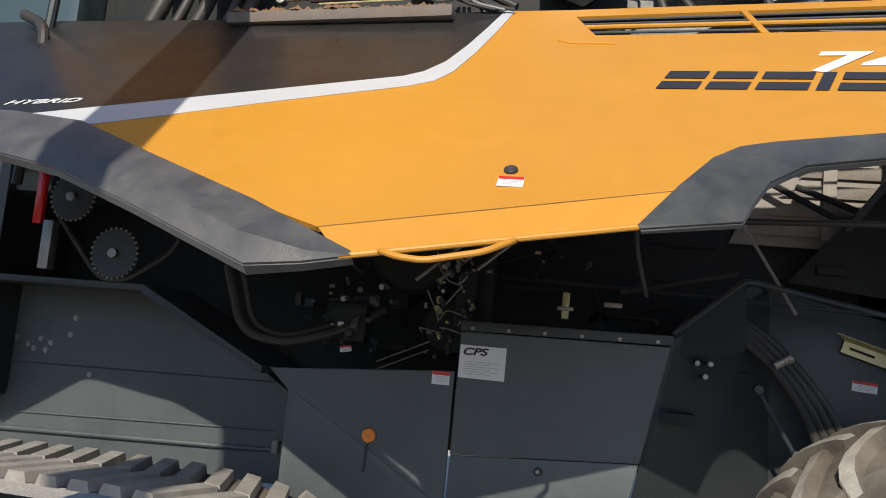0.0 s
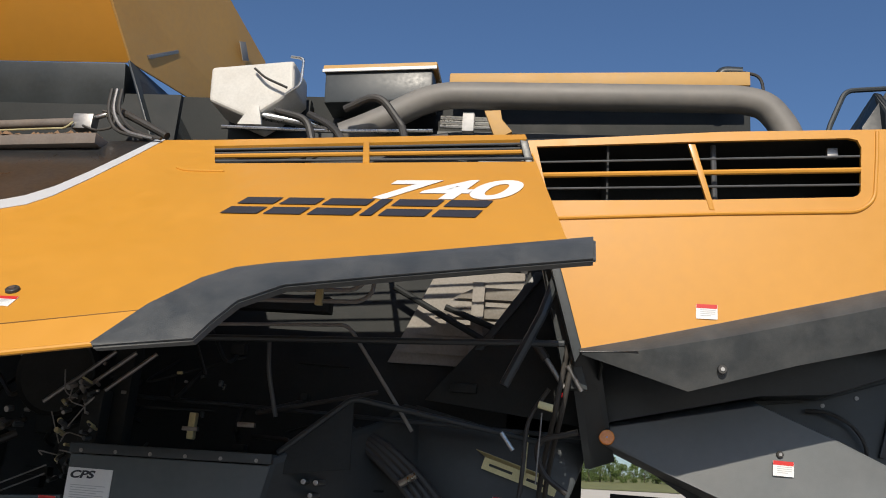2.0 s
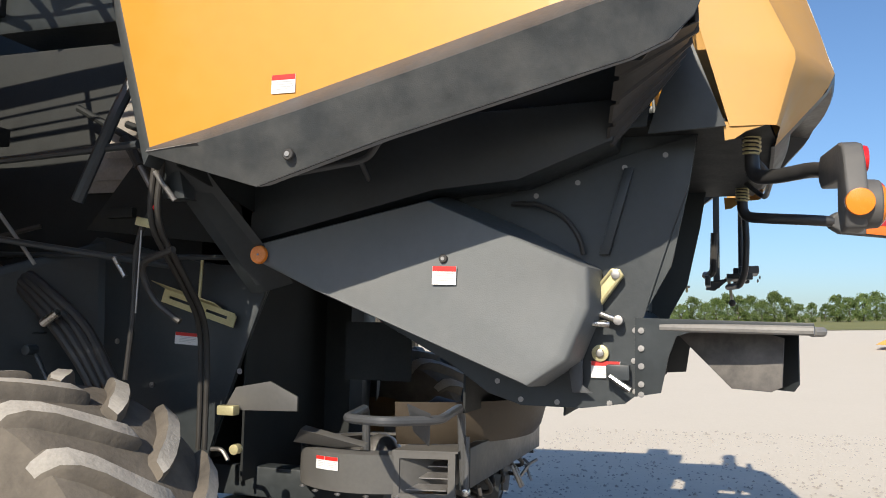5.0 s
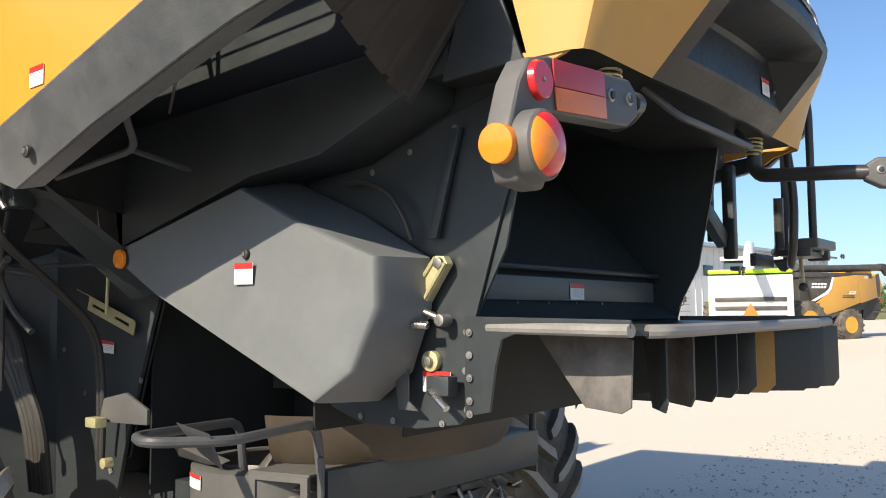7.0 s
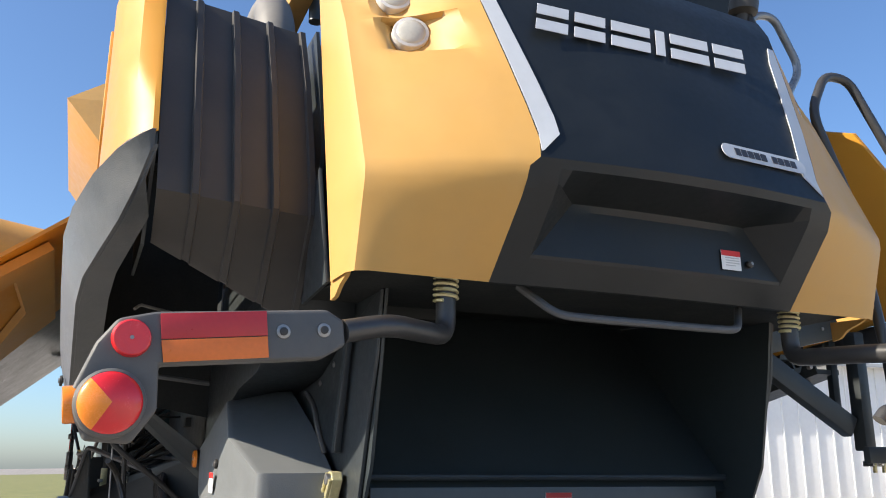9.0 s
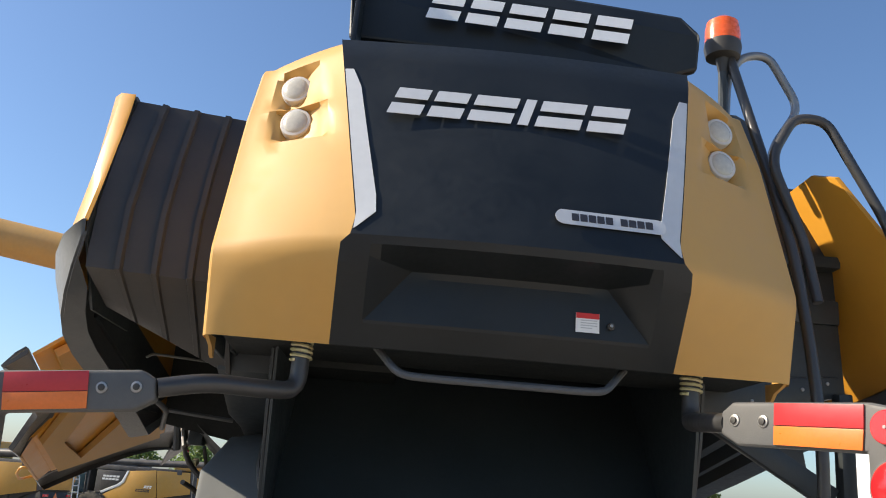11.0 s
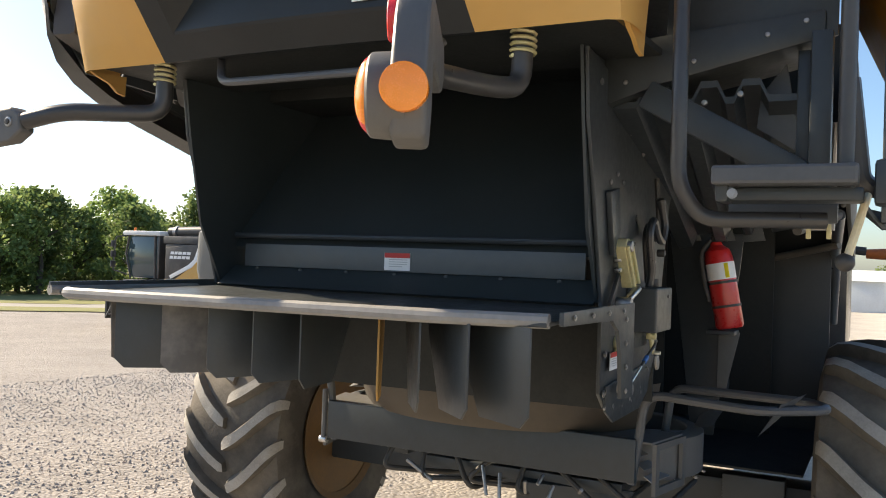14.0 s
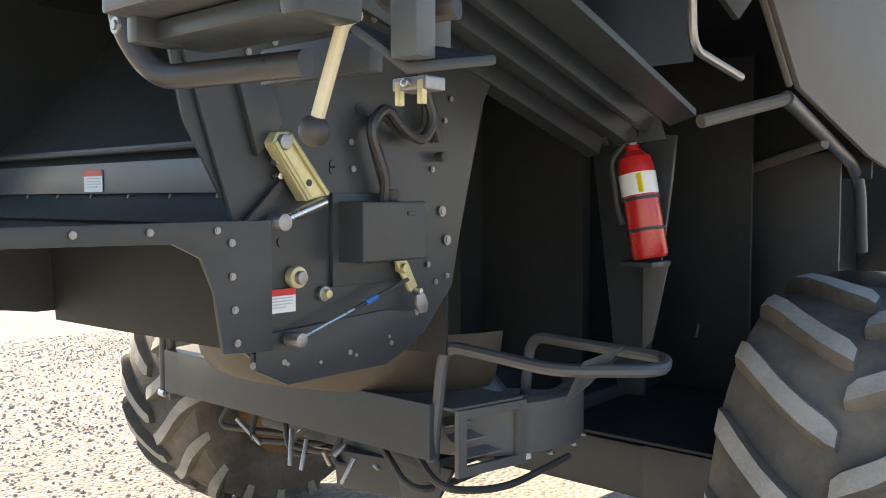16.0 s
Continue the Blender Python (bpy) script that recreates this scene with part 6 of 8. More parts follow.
# hydraulics and linkages below the beam
rngh = random.Random(3)
for k in range(7):
    y = 4.5 + 0.16 * k
    cp("hydraulic_hose", tube([(3.25, y, 1.02), (3.30, y + rngh.uniform(-0.1, 0.2), 0.93 - 0.02 * (k % 3)), (3.1, y + rngh.uniform(0.1, 0.4), 0.9), (2.8, y + 0.3, 0.95)], 0.012, 8, 0.1), HOSE)
for k in range(6):
    y = 4.55 + rngh.uniform(0, 1.0)
    cp("linkage_bolt", cyl((3.36, y, 1.0 + rngh.uniform(-0.08, 0.03)), (3.40, y + rngh.uniform(-0.05, 0.05), 0.98 + rngh.uniform(-0.08, 0.03)), 0.008, 10), STEEL)
cp("valve_block", box(3.15, 5.25, 0.90, 0.18, 0.32, 0.14, 0.012, (0, 8, 12)), CHASSIS, "dark hydraulic valve block")
cp("tow_bracket", box(3.1, 5.1, 0.97, 0.25, 0.9, 0.05, 0.008), CHASSIS)
cp("tow_bracket", plate([(3.2, 5.35, 0.97), (3.2, 5.6, 0.97), (3.2, 5.5, 0.80), (3.2, 5.38, 0.82)], (0.02, 0, 0), 0.003), CHASSIS)
cp("linkage_rod", tube([(3.3, 4.6, 0.98), (3.28, 4.72, 0.90)], 0.010, 10), STEEL)
cp("rear_chassis_beam", box(2.2, 4.35, 0.98, 1.5, 0.12, 0.14, 0.01), CHASSIS)
cp("rear_chassis_beam", box(2.2, my(4.35), 0.98, 1.5, 0.12, 0.14, 0.01), CHASSIS)
cp("small_flap", plate([(2.37, 3.88, 1.35), (2.44, 3.86, 1.45), (2.60, 3.86, 1.48), (2.72, 3.88, 1.42), (2.72, 3.88, 1.36)], (0, 0.015, 0.0), 0.004), SPGREY, "small grey cover flap by the wheel")
cp("latch", box(2.42, 3.84, 1.355, 0.08, 0.05, 0.04, 0.006), GOLD)
cp("tube_fitting", box(4.0, 4.10, 1.555, 0.09, 0.05, 0.06, 0.006), CHASSIS)
cp("white_lever", tube([(3.97, 4.08, 1.54), (4.05, 4.06, 1.49)], 0.012, 8), CHROME)
cp("grey_tag", plate(xz(4.10, [(3.80, 1.60), (3.86, 1.60), (3.86, 1.50), (3.90, 1.47), (3.82, 1.47)]), (0, 0.008, 0), 0.001), TUBE)
cp("lock_bolt", cyl((3.90, 4.06, 1.745), (3.97, 4.07, 1.742), 0.013, 12), CHROME)

# -- works on the right tail plate --
YR = my(4.155)
AB = cp("actuator_box", me_bm("actuator_box", box(3.675, YR + 0.05, 1.73, 0.23, 0.10, 0.15, 0.006)), CHASSIS, "square dark actuator box on the tail plate")
part("slot", box(3.62, YR + 0.102, 1.775, 0.03, 0.004, 0.012, 0.003), DARKIN, AB)
part("backing", box(3.68, YR + 0.008, 1.71, 0.26, 0.012, 0.23, 0.002), CHASSIS, AB)
cp("wiring_loop", tube([(3.66, YR + 0.04, 1.80), (3.66, YR + 0.05, 1.86), (3.72, YR + 0.05, 1.99), (3.66, YR + 0.05, 2.05), (3.60, YR + 0.05, 1.99), (3.52, YR + 0.05, 1.96), (3.47, YR + 0.05, 2.02), (3.52, YR + 0.04, 2.15), (3.43, YR + 0.03, 1.97)], 0.014, 8, 0.07), BLACKTUBE, "looped black wiring")
cp("wiring_loop", tube([(3.64, YR + 0.03, 1.82), (3.70, YR + 0.03, 1.98), (3.65, YR + 0.03, 2.03), (3.58, YR + 0.03, 1.97), (3.48, YR + 0.03, 2.0), (3.50, YR + 0.02, 2.2)], 0.010, 8, 0.06), HOSE)
LV = cp("hand_lever", me_bm("hand_lever", tube([(4.40, 6.415, 2.06), (4.424, 6.413, 2.047), (4.443, 6.378, 1.915)], 0.010, 10, 0.03), True), mat("pale_lever_paint", (0.60, 0.52, 0.34), 0.45, var=0.12, scale=12), "pale hand lever with a black knob")
_b = bmesh.new()
bmesh.ops.create_uvsphere(_b, u_segments=20, v_segments=12, radius=0.022, matrix=Matrix.Translation((4.443, 6.373, 1.902)))
part("knob", _b, HOSE, LV, "round black knob")
cp("gas_strut", tube([(3.95, YR + 0.05, 1.487), (3.775, YR + 0.05, 1.54)], 0.0045, 8), CHROME, "thin gas strut")
cp("strut_barrel", tube([(3.775, YR + 0.05, 1.54), (3.58, YR + 0.05, 1.60)], 0.0055, 8), HOSE)
cp("strut_sleeve", tube([(3.735, YR + 0.05, 1.552), (3.695, YR + 0.05, 1.565)], 0.0085, 8), mat("blue_sleeve", (0.03, 0.14, 0.38), 0.4))
cp("strut_end", cyl((3.955, YR + 0.02, 1.487), (3.955, YR + 0.07, 1.487), 0.018, 12), STEEL)
cp("cam_lever", plate(xz(YR + 0.03, [(3.615, 1.648), (3.572, 1.650), (3.53, 1.578), (3.558, 1.564)]), (0, 0.010, 0), 0.002), GOLD, "zinc plated cam lever")
cp("cam_pin", cyl((3.588, YR + 0.02, 1.630), (3.588, YR + 0.055, 1.630), 0.013, 12), GOLD)
cp("padlock_tag", plate(xz(YR + 0.04, [(3.545, 1.555), (3.515, 1.560), (3.496, 1.530), (3.502, 1.506), (3.528, 1.504), (3.545, 1.530)]), (0, 0.010, 0), 0.003), STEEL, "small steel catch")
cp("tag_bolt", cyl((3.538, YR + 0.03, 1.566), (3.538, YR + 0.062, 1.566), 0.008, 10), CHROME)
for x, z in ((3.389, 1.777), (3.367, 1.695), (3.448, 1.629), (3.416, 1.579), (3.366, 1.593), (3.429, 1.893), (3.422, 1.974), (3.375, 2.032), (3.349, 2.095), (3.738, 1.953), (3.731, 1.886), (4.047, 2.135), (3.974, 2.167), (3.901, 2.146), (3.607, 1.448), (3.728, 1.415), (3.847, 1.414), (3.949, 1.424), (4.046, 1.434)):
    bolt(PR, (x, YR + 0.006, z), 'Y', 0.010 if z in (1.777, 1.695) else 0.0055)
cp("brass_bolt", cyl((3.835, YR, 1.581), (3.835, YR + 0.015, 1.581), 0.019, 16), STEEL)
cp("brass_bolt", cyl((3.835, YR, 1.581), (3.835, YR + 0.03, 1.581), 0.011, 12), GOLD)
for x, z, r in ((3.703, 2.039, 0.016), (3.866, 1.892, 0.006), (3.798, 1.882, 0.010), (3.798, 1.896, 0.010), (3.96, 1.71, 0.011)):
    cp("plate_hole", cyl((x, YR + 0.001, z), (x, YR + 0.0035, z), r, 12, 0), DARKIN)
for x, z in ((4.046, 1.448), (3.949, 1.438)):
    cp("plate_slot", box(x, YR + 0.003, z, 0.012, 0.003, 0.026, 0.001), DARKIN)
cp("edge_gusset", plate(xz(YR + 0.002, [(4.094, 2.10), (3.997, 2.12), (3.967, 1.981), (4.035, 1.906)]), (0, 0.018, 0), 0.003), CHASSIS, "welded dark gusset on the tail plate")
cp("link_arm", plate(xz(YR + 0.012, [(4.075, 1.760), (4.060, 1.745), (3.965, 1.838), (3.978, 1.852)]), (0, 0.012, 0), 0.002), HOSE)
for x, z in ((3.980, 1.862), (3.985, 1.895)):
    cp("arm_bolt", cyl((x, YR + 0.005, z), (x, YR + 0.03, z), 0.008, 10), CHROME)
cp("plug", cyl((3.64, YR + 0.05, 1.805), (3.64, YR + 0.05, 1.835), 0.02, 14), HOSE)
cp("plug", cyl((3.417, YR + 0.01, 1.928), (3.417, YR + 0.04, 1.928), 0.014, 12), HOSE)
cp("curved_apron", plate(xz(YR + 0.001, [(4.04, 1.50), (3.62, 1.52), (3.46, 1.50), (3.50, 1.42), (3.62, 1.375), (3.95, 1.375), (4.04, 1.42)]), (0, 0.008, 0), 0.002), CHASSIS)

# recess ahead of the tail plate, bulkhead and fire extinguisher
# floor and wall are near-black sheets that give the recess its shade
cp("recess_floor", plate([(1.0, 4.5, 0.985), (2.62, 4.5, 0.985), (2.62, 6.18, 0.985), (1.0, 6.20, 0.985)], (0, 0, 0.01), 0), INNER)
cp("recess_wall", plate([(2.45, 5.0, 0.95), (1.0, 5.0, 0.95), (1.0, 5.0, 2.5), (2.45, 5.0, 2.5)], (0, -0.01, 0), 0), INNER, "inner wall ahead of the tail plate, near-black as recess shade")
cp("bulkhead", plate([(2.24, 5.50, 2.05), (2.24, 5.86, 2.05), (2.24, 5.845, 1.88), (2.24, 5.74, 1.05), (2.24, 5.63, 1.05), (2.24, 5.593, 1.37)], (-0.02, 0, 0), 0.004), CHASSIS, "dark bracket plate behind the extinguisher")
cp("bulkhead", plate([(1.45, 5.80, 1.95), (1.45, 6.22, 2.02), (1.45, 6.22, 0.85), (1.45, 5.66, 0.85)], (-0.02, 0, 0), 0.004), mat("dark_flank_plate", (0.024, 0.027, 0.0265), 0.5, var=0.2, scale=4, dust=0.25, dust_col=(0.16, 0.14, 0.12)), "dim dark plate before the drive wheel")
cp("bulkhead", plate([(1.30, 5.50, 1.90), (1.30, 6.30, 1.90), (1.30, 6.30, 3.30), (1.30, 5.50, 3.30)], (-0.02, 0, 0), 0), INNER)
# added back sheet, black in place of the recess's depth
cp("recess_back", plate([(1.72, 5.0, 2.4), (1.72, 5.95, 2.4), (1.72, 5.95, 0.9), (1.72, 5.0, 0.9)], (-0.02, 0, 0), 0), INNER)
cp("bulkhead_edge", tube([(1.53, 5.81, 1.93), (1.54, 5.80, 1.86), (1.58, 5.76, 1.72), (1.66, 5.745, 1.45), (1.73, 5.727, 1.217)], 0.008, 8, 0.04), TUBE)
# added plate that blocks a see-through gap with darkness, no real part
cp("gap_shade_plate", plate([(2.60, 4.60, 1.45), (2.95, 4.60, 1.45), (2.95, 4.60, 1.735), (2.60, 4.60, 1.735)], (0, 0.008, 0), 0), INNER)
cp("chassis_box", box(2.32, 5.95, 0.80, 0.1, 0.28, 0.2, 0.008), CHASSIS)


def extinguisher():
    e = thing("fire_extinguisher", "red fire extinguisher strapped to the dark bracket", "fire extinguisher", (2.36, 5.825, 1.595))
    e.rotation_euler = (radians(11), 0, 0)
    prof = [(0.01, 0.0), (0.058, 0.0), (0.066, 0.012), (0.066, 0.34), (0.058, 0.375), (0.03, 0.40), (0.026, 0.42)]
    part("cylinder", lathe(prof, (0, 0, 0), 'Z', 32), EXRED, e)
    part("label_wrap", lathe([(0.0665, 0.235), (0.068, 0.235), (0.068, 0.315), (0.0665, 0.315)], (0, 0, 0), 'Z', 32), WHITE, e, "white instruction label")
    part("yellow_mark", box(0.058, 0.036, 0.275, 0.008, 0.02, 0.07, 0.001), mat("yellow_mark", (0.8, 0.65, 0.02), 0.5), e)
    for z in (0.215, 0.10):
        part("strap", lathe([(0.0665, z), (0.071, z), (0.071, z + 0.012), (0.0665, z + 0.012)], (0, 0, 0), 'Z', 32), HOSE, e)
    part("valve", cyl((0, 0, 0.41), (0, 0, 0.45), 0.02, 14), STEEL, e)
    part("handle", plate([(-0.02, 0.0, 0.455), (0.06, 0.03, 0.445), (0.06, 0.045, 0.455), (-0.02, 0.02, 0.47)], (0, -0.02, 0.006), 0.001), HOSE, e)
    part("discharge_hose", tube([(0.02, -0.02, 0.43), (0.05, -0.07, 0.38), (0.05, -0.075, 0.2), (0.04, -0.07, 0.14)], 0.010, 8, 0.05), HOSE, e)
    return e


EXRED = mat("extinguisher_red", (0.55, 0.02, 0.02), 0.3, var=0.05, coat=0.4)
extinguisher()
cp("extinguisher_shelf", box(2.32, 5.785, 1.572, 0.15, 0.13, 0.02, 0.004), CHASSIS)
cp("extinguisher_post", plate([(2.28, 5.76, 1.57), (2.28, 5.86, 1.57), (2.28, 5.80, 1.28), (2.28, 5.76, 1.24)], (0.01, 0, 0), 0.002), SPGREY)

# -- right flank: platform, ladder and rails --
cp("right_wall", plate([(4.08, 5.86, 2.42), (4.08, 6.33, 2.53), (4.0, 6.33, 3.40), (3.98, 5.86, 3.40)], (-0.02, 0, 0), 0.004), DARKIN, "dark wall beside the tail hood")
cp("platform", box(3.9, 6.12, 2.86, 0.34, 0.42, 0.10, 0.01), DARKIN, "dark engine platform step")
cp("platform", box(3.95, 6.12, 3.06, 0.30, 0.42, 0.05, 0.01), DARKIN)
cp("lower_cheek", plate([(4.10, 5.68, 2.36), (4.10, 5.86, 2.42), (4.10, 6.30, 2.52), (4.10, 6.30, 2.60), (4.10, 5.68, 2.55)], (-0.3, 0, 0), 0.01), DARKIN)
cp("ladder_brace", box(4.1, 6.03, 2.265, 0.05, 0.50, 0.085, 0.008, (-30, 0, 0)), CHASSIS, "diagonal brace of the folded ladder")
cp("ladder_post", box(4.12, 6.295, 2.29, 0.06, 0.055, 0.48, 0.008), CHASSIS)
cp("ladder_post", box(4.04, 6.245, 2.32, 0.03, 0.035, 0.36, 0.005), CHASSIS)
for y, z in ((5.75, 2.43), (5.95, 2.48), (6.15, 2.54), (6.25, 2.57)):
    cp("wall_bolt", cyl((4.09, y, z), (4.105, y, z), 0.008, 8), STEEL)
for y, z in ((5.98, 2.36), (6.08, 2.38)):
    cp("wall_bolt", cyl((4.07, y, z), (4.09, y, z), 0.009, 8), STEEL)
cp("gusset_strip", plate([(3.95, 6.12, 2.40), (3.95, 6.19, 2.49), (3.95, 6.235, 2.22), (3.95, 6.11, 2.30)], (-0.01, 0, 0), 0.002), TUBE)
ST = cp("ladder_step", me_bm("ladder_step", box(4.55, 6.245, 2.095, 0.09, 0.31, 0.045, 0.008)), TUBE, "grey steel ladder step")
part("hanger", box(4.52, 6.11, 2.075, 0.08, 0.03, 0.08, 0.008), CHASSIS, ST)
part("hanger", box(4.50, 6.455, 2.08, 0.10, 0.05, 0.10, 0.012), CHASSIS, ST)
part("tread", box(4.47, 6.25, 2.055, 0.12, 0.32, 0.03, 0.006), CHASSIS, ST)
part("link_plate", plate([(4.42, 6.40, 2.06), (4.30, 6.40, 2.04), (4.28, 6.56, 2.005), (4.34, 6.45, 2.0)], (0, 0, -0.015), 0.003), CHASSIS, ST)
part("side_tube", tube([(4.34, 6.37, 2.35), (4.33, 6.40, 2.10), (4.30, 6.44, 2.08), (4.28, 6.49, 2.085)], 0.024, 10, 0.05), BLACKTUBE, ST)
part("cross_plate", box(4.30, 6.22, 2.03, 0.03, 0.26, 0.06, 0.004), CHASSIS, ST)
for y in (6.14, 6.475, 6.51):
    bolt(ST, (4.60, y, 2.05), 'X', 0.008)
SW = cp("switch_bracket", me_bm("switch_bracket", box(4.15, 6.30, 2.0, 0.05, 0.075, 0.022, 0.003)), STEEL, "small zinc switch bracket")
part("switch_leg", box(4.17, 6.275, 1.985, 0.012, 0.012, 0.04, 0.002), GOLD, SW)
part("switch_leg", box(4.17, 6.325, 1.985, 0.012, 0.012, 0.04, 0.002), GOLD, SW)
part("switch_screw", cyl((4.175, 6.30, 2.0), (4.19, 6.30, 2.0), 0.008, 10), CHROME, SW)
cp("ladder_upright", box(4.35, 6.47, 2.30, 0.04, 0.05, 0.60, 0.005), LOWPANEL)
cp("rail", tube([(4.12, 5.875, 3.93), (4.332, 5.962, 3.22), (4.434, 5.975, 2.955), (4.493, 5.992, 2.60), (4.525, 6.0, 2.30), (4.515, 6.0, 2.08), (4.485, 6.05, 1.997), (4.42, 6.33, 2.0)], 0.02, 12, 0.11), BLACKTUBE, "long bent grey grab rail")
cp("rail", tube([(4.10, 5.86, 3.55), (4.10, 5.875, 3.82), (4.10, 5.935, 3.935), (4.10, 6.055, 3.955), (4.10, 6.185, 3.72), (4.10, 6.07, 3.54), (4.10, 6.05, 3.45)], 0.018, 12, 0.07), mat("bright_grey_tube", (0.22, 0.23, 0.24), 0.3, metal=0.4, var=0.1, scale=6), "looped grab rail")
cp("rail", tube([(4.44, 6.05, 2.80), (4.40, 6.03, 3.03), (4.37, 5.925, 3.36), (4.36, 6.03, 3.545), (4.37, 6.15, 3.54), (4.43, 6.33, 3.12), (4.50, 6.37, 2.80), (4.50, 6.37, 2.12)], 0.019, 12, 0.08), BLACKTUBE, "looped ladder rail")
cp("right_side_panel", plate([(2.1, 6.20, 3.36), (4.20, 6.17, 3.38), (4.32, 6.20, 3.33), (4.46, 6.42, 2.90), (4.45, 6.50, 2.74), (4.2, 6.56, 2.62), (2.4, 6.60, 2.40)], (0, 0.02, 0.006), 0.004), YELLOW, "yellow right side panel")
cp("right_trim", plate([(4.44, 6.50, 2.75), (4.20, 6.57, 2.62), (2.4, 6.61, 2.44), (2.6, 6.60, 2.41), (3.8, 6.55, 2.46), (4.25, 6.52, 2.54), (4.45, 6.48, 2.68)], (0, 0.05, 0), 0.01), PLASTIC)
# slanted ribbed underside between tail plate and right trim
rows = []
for k in range(25):
    y = 5.58 + 0.0238 * k
    d = 0.05 if k in (4, 5, 6, 7, 11, 12, 13, 16, 17, 18) else 0.0
    xe = 2.42 + 0.30 * (y - 5.62) / 0.53
    rows.append([(4.05, y + 0.12, 2.36 + d), (3.3, y + 0.06, 2.19 + d), (xe, y, 1.975 + 0.09 * (y - 5.62) / 0.53 + d)])
cp("ribbed_underside", grid_sheet(rows, (0, 0, 0.02)), CHASSIS, "dark ribbed sheet under the right flank")
for y in (5.64, 5.81, 5.95):
    xe = 2.42 + 0.30 * (y - 5.62) / 0.53
    cp("rib_end", plate([(xe, y - 0.05, 2.0), (xe, y + 0.05, 2.01), (xe + 0.01, y + 0.03, 2.08), (xe + 0.01, y - 0.04, 2.08)], (0.006, 0, 0), 0.001), CHASSIS)
cp("flank_sheet", plate([(2.66, 6.31, 2.48), (2.32, 6.31, 2.175), (1.45, 6.31, 1.985), (1.0, 6.31, 1.93), (0.9, 6.31, 3.0), (2.66, 6.31, 3.0)], (0, 0.02, 0), 0.004), FLANK := mat("dusty_grey_flank", (0.085, 0.08, 0.07), 0.55, var=0.2, scale=3, dust=0.4, dust_col=(0.22, 0.19, 0.15), dust_scale=2.0), "dusty grey inner flank sheet")
cp("flank_sheet", plate([(3.6, 6.33, 2.55), (2.9, 6.33, 2.30), (2.66, 6.33, 2.48), (2.66, 6.33, 3.0), (3.6, 6.33, 3.0)], (0, 0.02, 0), 0.004), INNER)
cp("flank_fold", tube([(2.68, 6.30, 2.50), (2.34, 6.30, 2.185)], 0.012, 8), FLANK)
cp("flank_rail", tube([(3.08, 6.29, 2.45), (3.05, 6.285, 2.21), (2.67, 6.267, 2.177)], 0.013, 10, 0.06), STEEL)
cp("flank_rail", tube([(2.32, 6.285, 2.145), (1.36, 6.235, 1.965), (1.22, 6.235, 1.88), (1.10, 6.22, 1.58)], 0.026, 12, 0.10), TUBE)
cp("flank_brace", tube([(2.64, 6.13, 2.055), (2.30, 6.285, 2.145)], 0.022, 10), FLANK)
cp("flank_brace", tube([(1.84, 6.27, 2.02), (1.53, 5.80, 1.92)], 0.020, 10), FLANK)
cp("stay_rod", tube([(0.79, 5.99, 1.38), (0.83, 5.89, 1.19)], 0.016, 8), STEEL)
bolt(COMB, (2.77, 6.28, 2.125), 'Y', 0.011)
MK = cp("side_marker", me_bm("side_marker", tube([(0.60, 6.28, 2.03), (0.58, 6.38, 2.02)], 0.028, 10)), HOSE, "amber side marker on a black stalk")
part("marker_lens", lathe([(0.005, -0.10), (0.030, -0.095), (0.036, 0.0), (0.034, 0.08), (0.02, 0.10), (0.005, 0.10)], (0.57, 6.48, 2.005), 'Y', 18), mat("weathered_amber_lens", (0.50, 0.13, 0.03), 0.35, var=0.15), MK)
cp("hatch_cover", plate([(3.5, 6.05, 3.42), (3.5, 6.32, 3.42), (3.45, 6.36, 3.60), (3.40, 6.34, 3.95), (3.38, 6.22, 4.03), (3.38, 6.02, 4.03)], (-0.25, 0, 0), 0.03), CHASSIS, "dark rounded hatch above the platform")

# -- roof deck --
cp("engine_deck", box(2.1, 5.2, 3.55, 3.0, 1.9, 0.55, 0.02), DARKIN, "dark engine deck")
cp("deck_side", box(1.9, 4.32, 3.71, 2.9, 0.06, 0.68, 0.01), INNER)
cp("deck_side", box(0.1, 4.24, 3.68, 1.1, 0.06, 0.62, 0.01), INNER)
cp("duct_pipe", tube([(0.95, 3.95, 3.64), (1.15, 3.95, 3.73), (1.48, 3.95, 3.915), (3.22, 3.95, 3.93), (3.36, 3.95, 3.895), (3.47, 3.95, 3.74), (3.51, 3.95, 3.50)], 0.08, 20, 0.14), DUCT := mat("weathered_grey_duct", (0.15, 0.145, 0.135), 0.5, var=0.15, scale=3, dust=0.3), "long weathered grey duct pipe")
cp("deck_strip", box(2.42, 4.11, 4.095, 1.76, 0.10, 0.09, 0.01, (0, -1.5, 0)), YELPLATE, "yellow strip behind the duct")
cp("deck_box", box(1.12, 4.12, 3.995, 0.66, 0.24, 0.21, 0.012, (0, -3, 0)), CHASSIS, "dark box with a yellow lid")
cp("deck_box_lid", box(1.12, 4.14, 4.118, 0.70, 0.30, 0.035, 0.006, (0, -3, 0)), YELPLATE)
cp("deck_box_trim", box(1.12, 3.984, 4.095, 0.70, 0.012, 0.02, 0.002, (0, -3, 0)), WHITE)
TK = cp("expansion_tank", me_bm("expansion_tank", plate(xz(3.87, [(0.115, 4.03), (0.625, 4.085), (0.645, 3.90), (0.565, 3.82), (0.40, 3.70), (0.13, 3.81)]), (0, 0.30, 0), 0.025, 3)), TANKW, "dusty white expansion tank")
part("cap", cyl((0.53, 3.95, 4.04), (0.53, 3.95, 4.10), 0.025, 14), STEEL, TK)
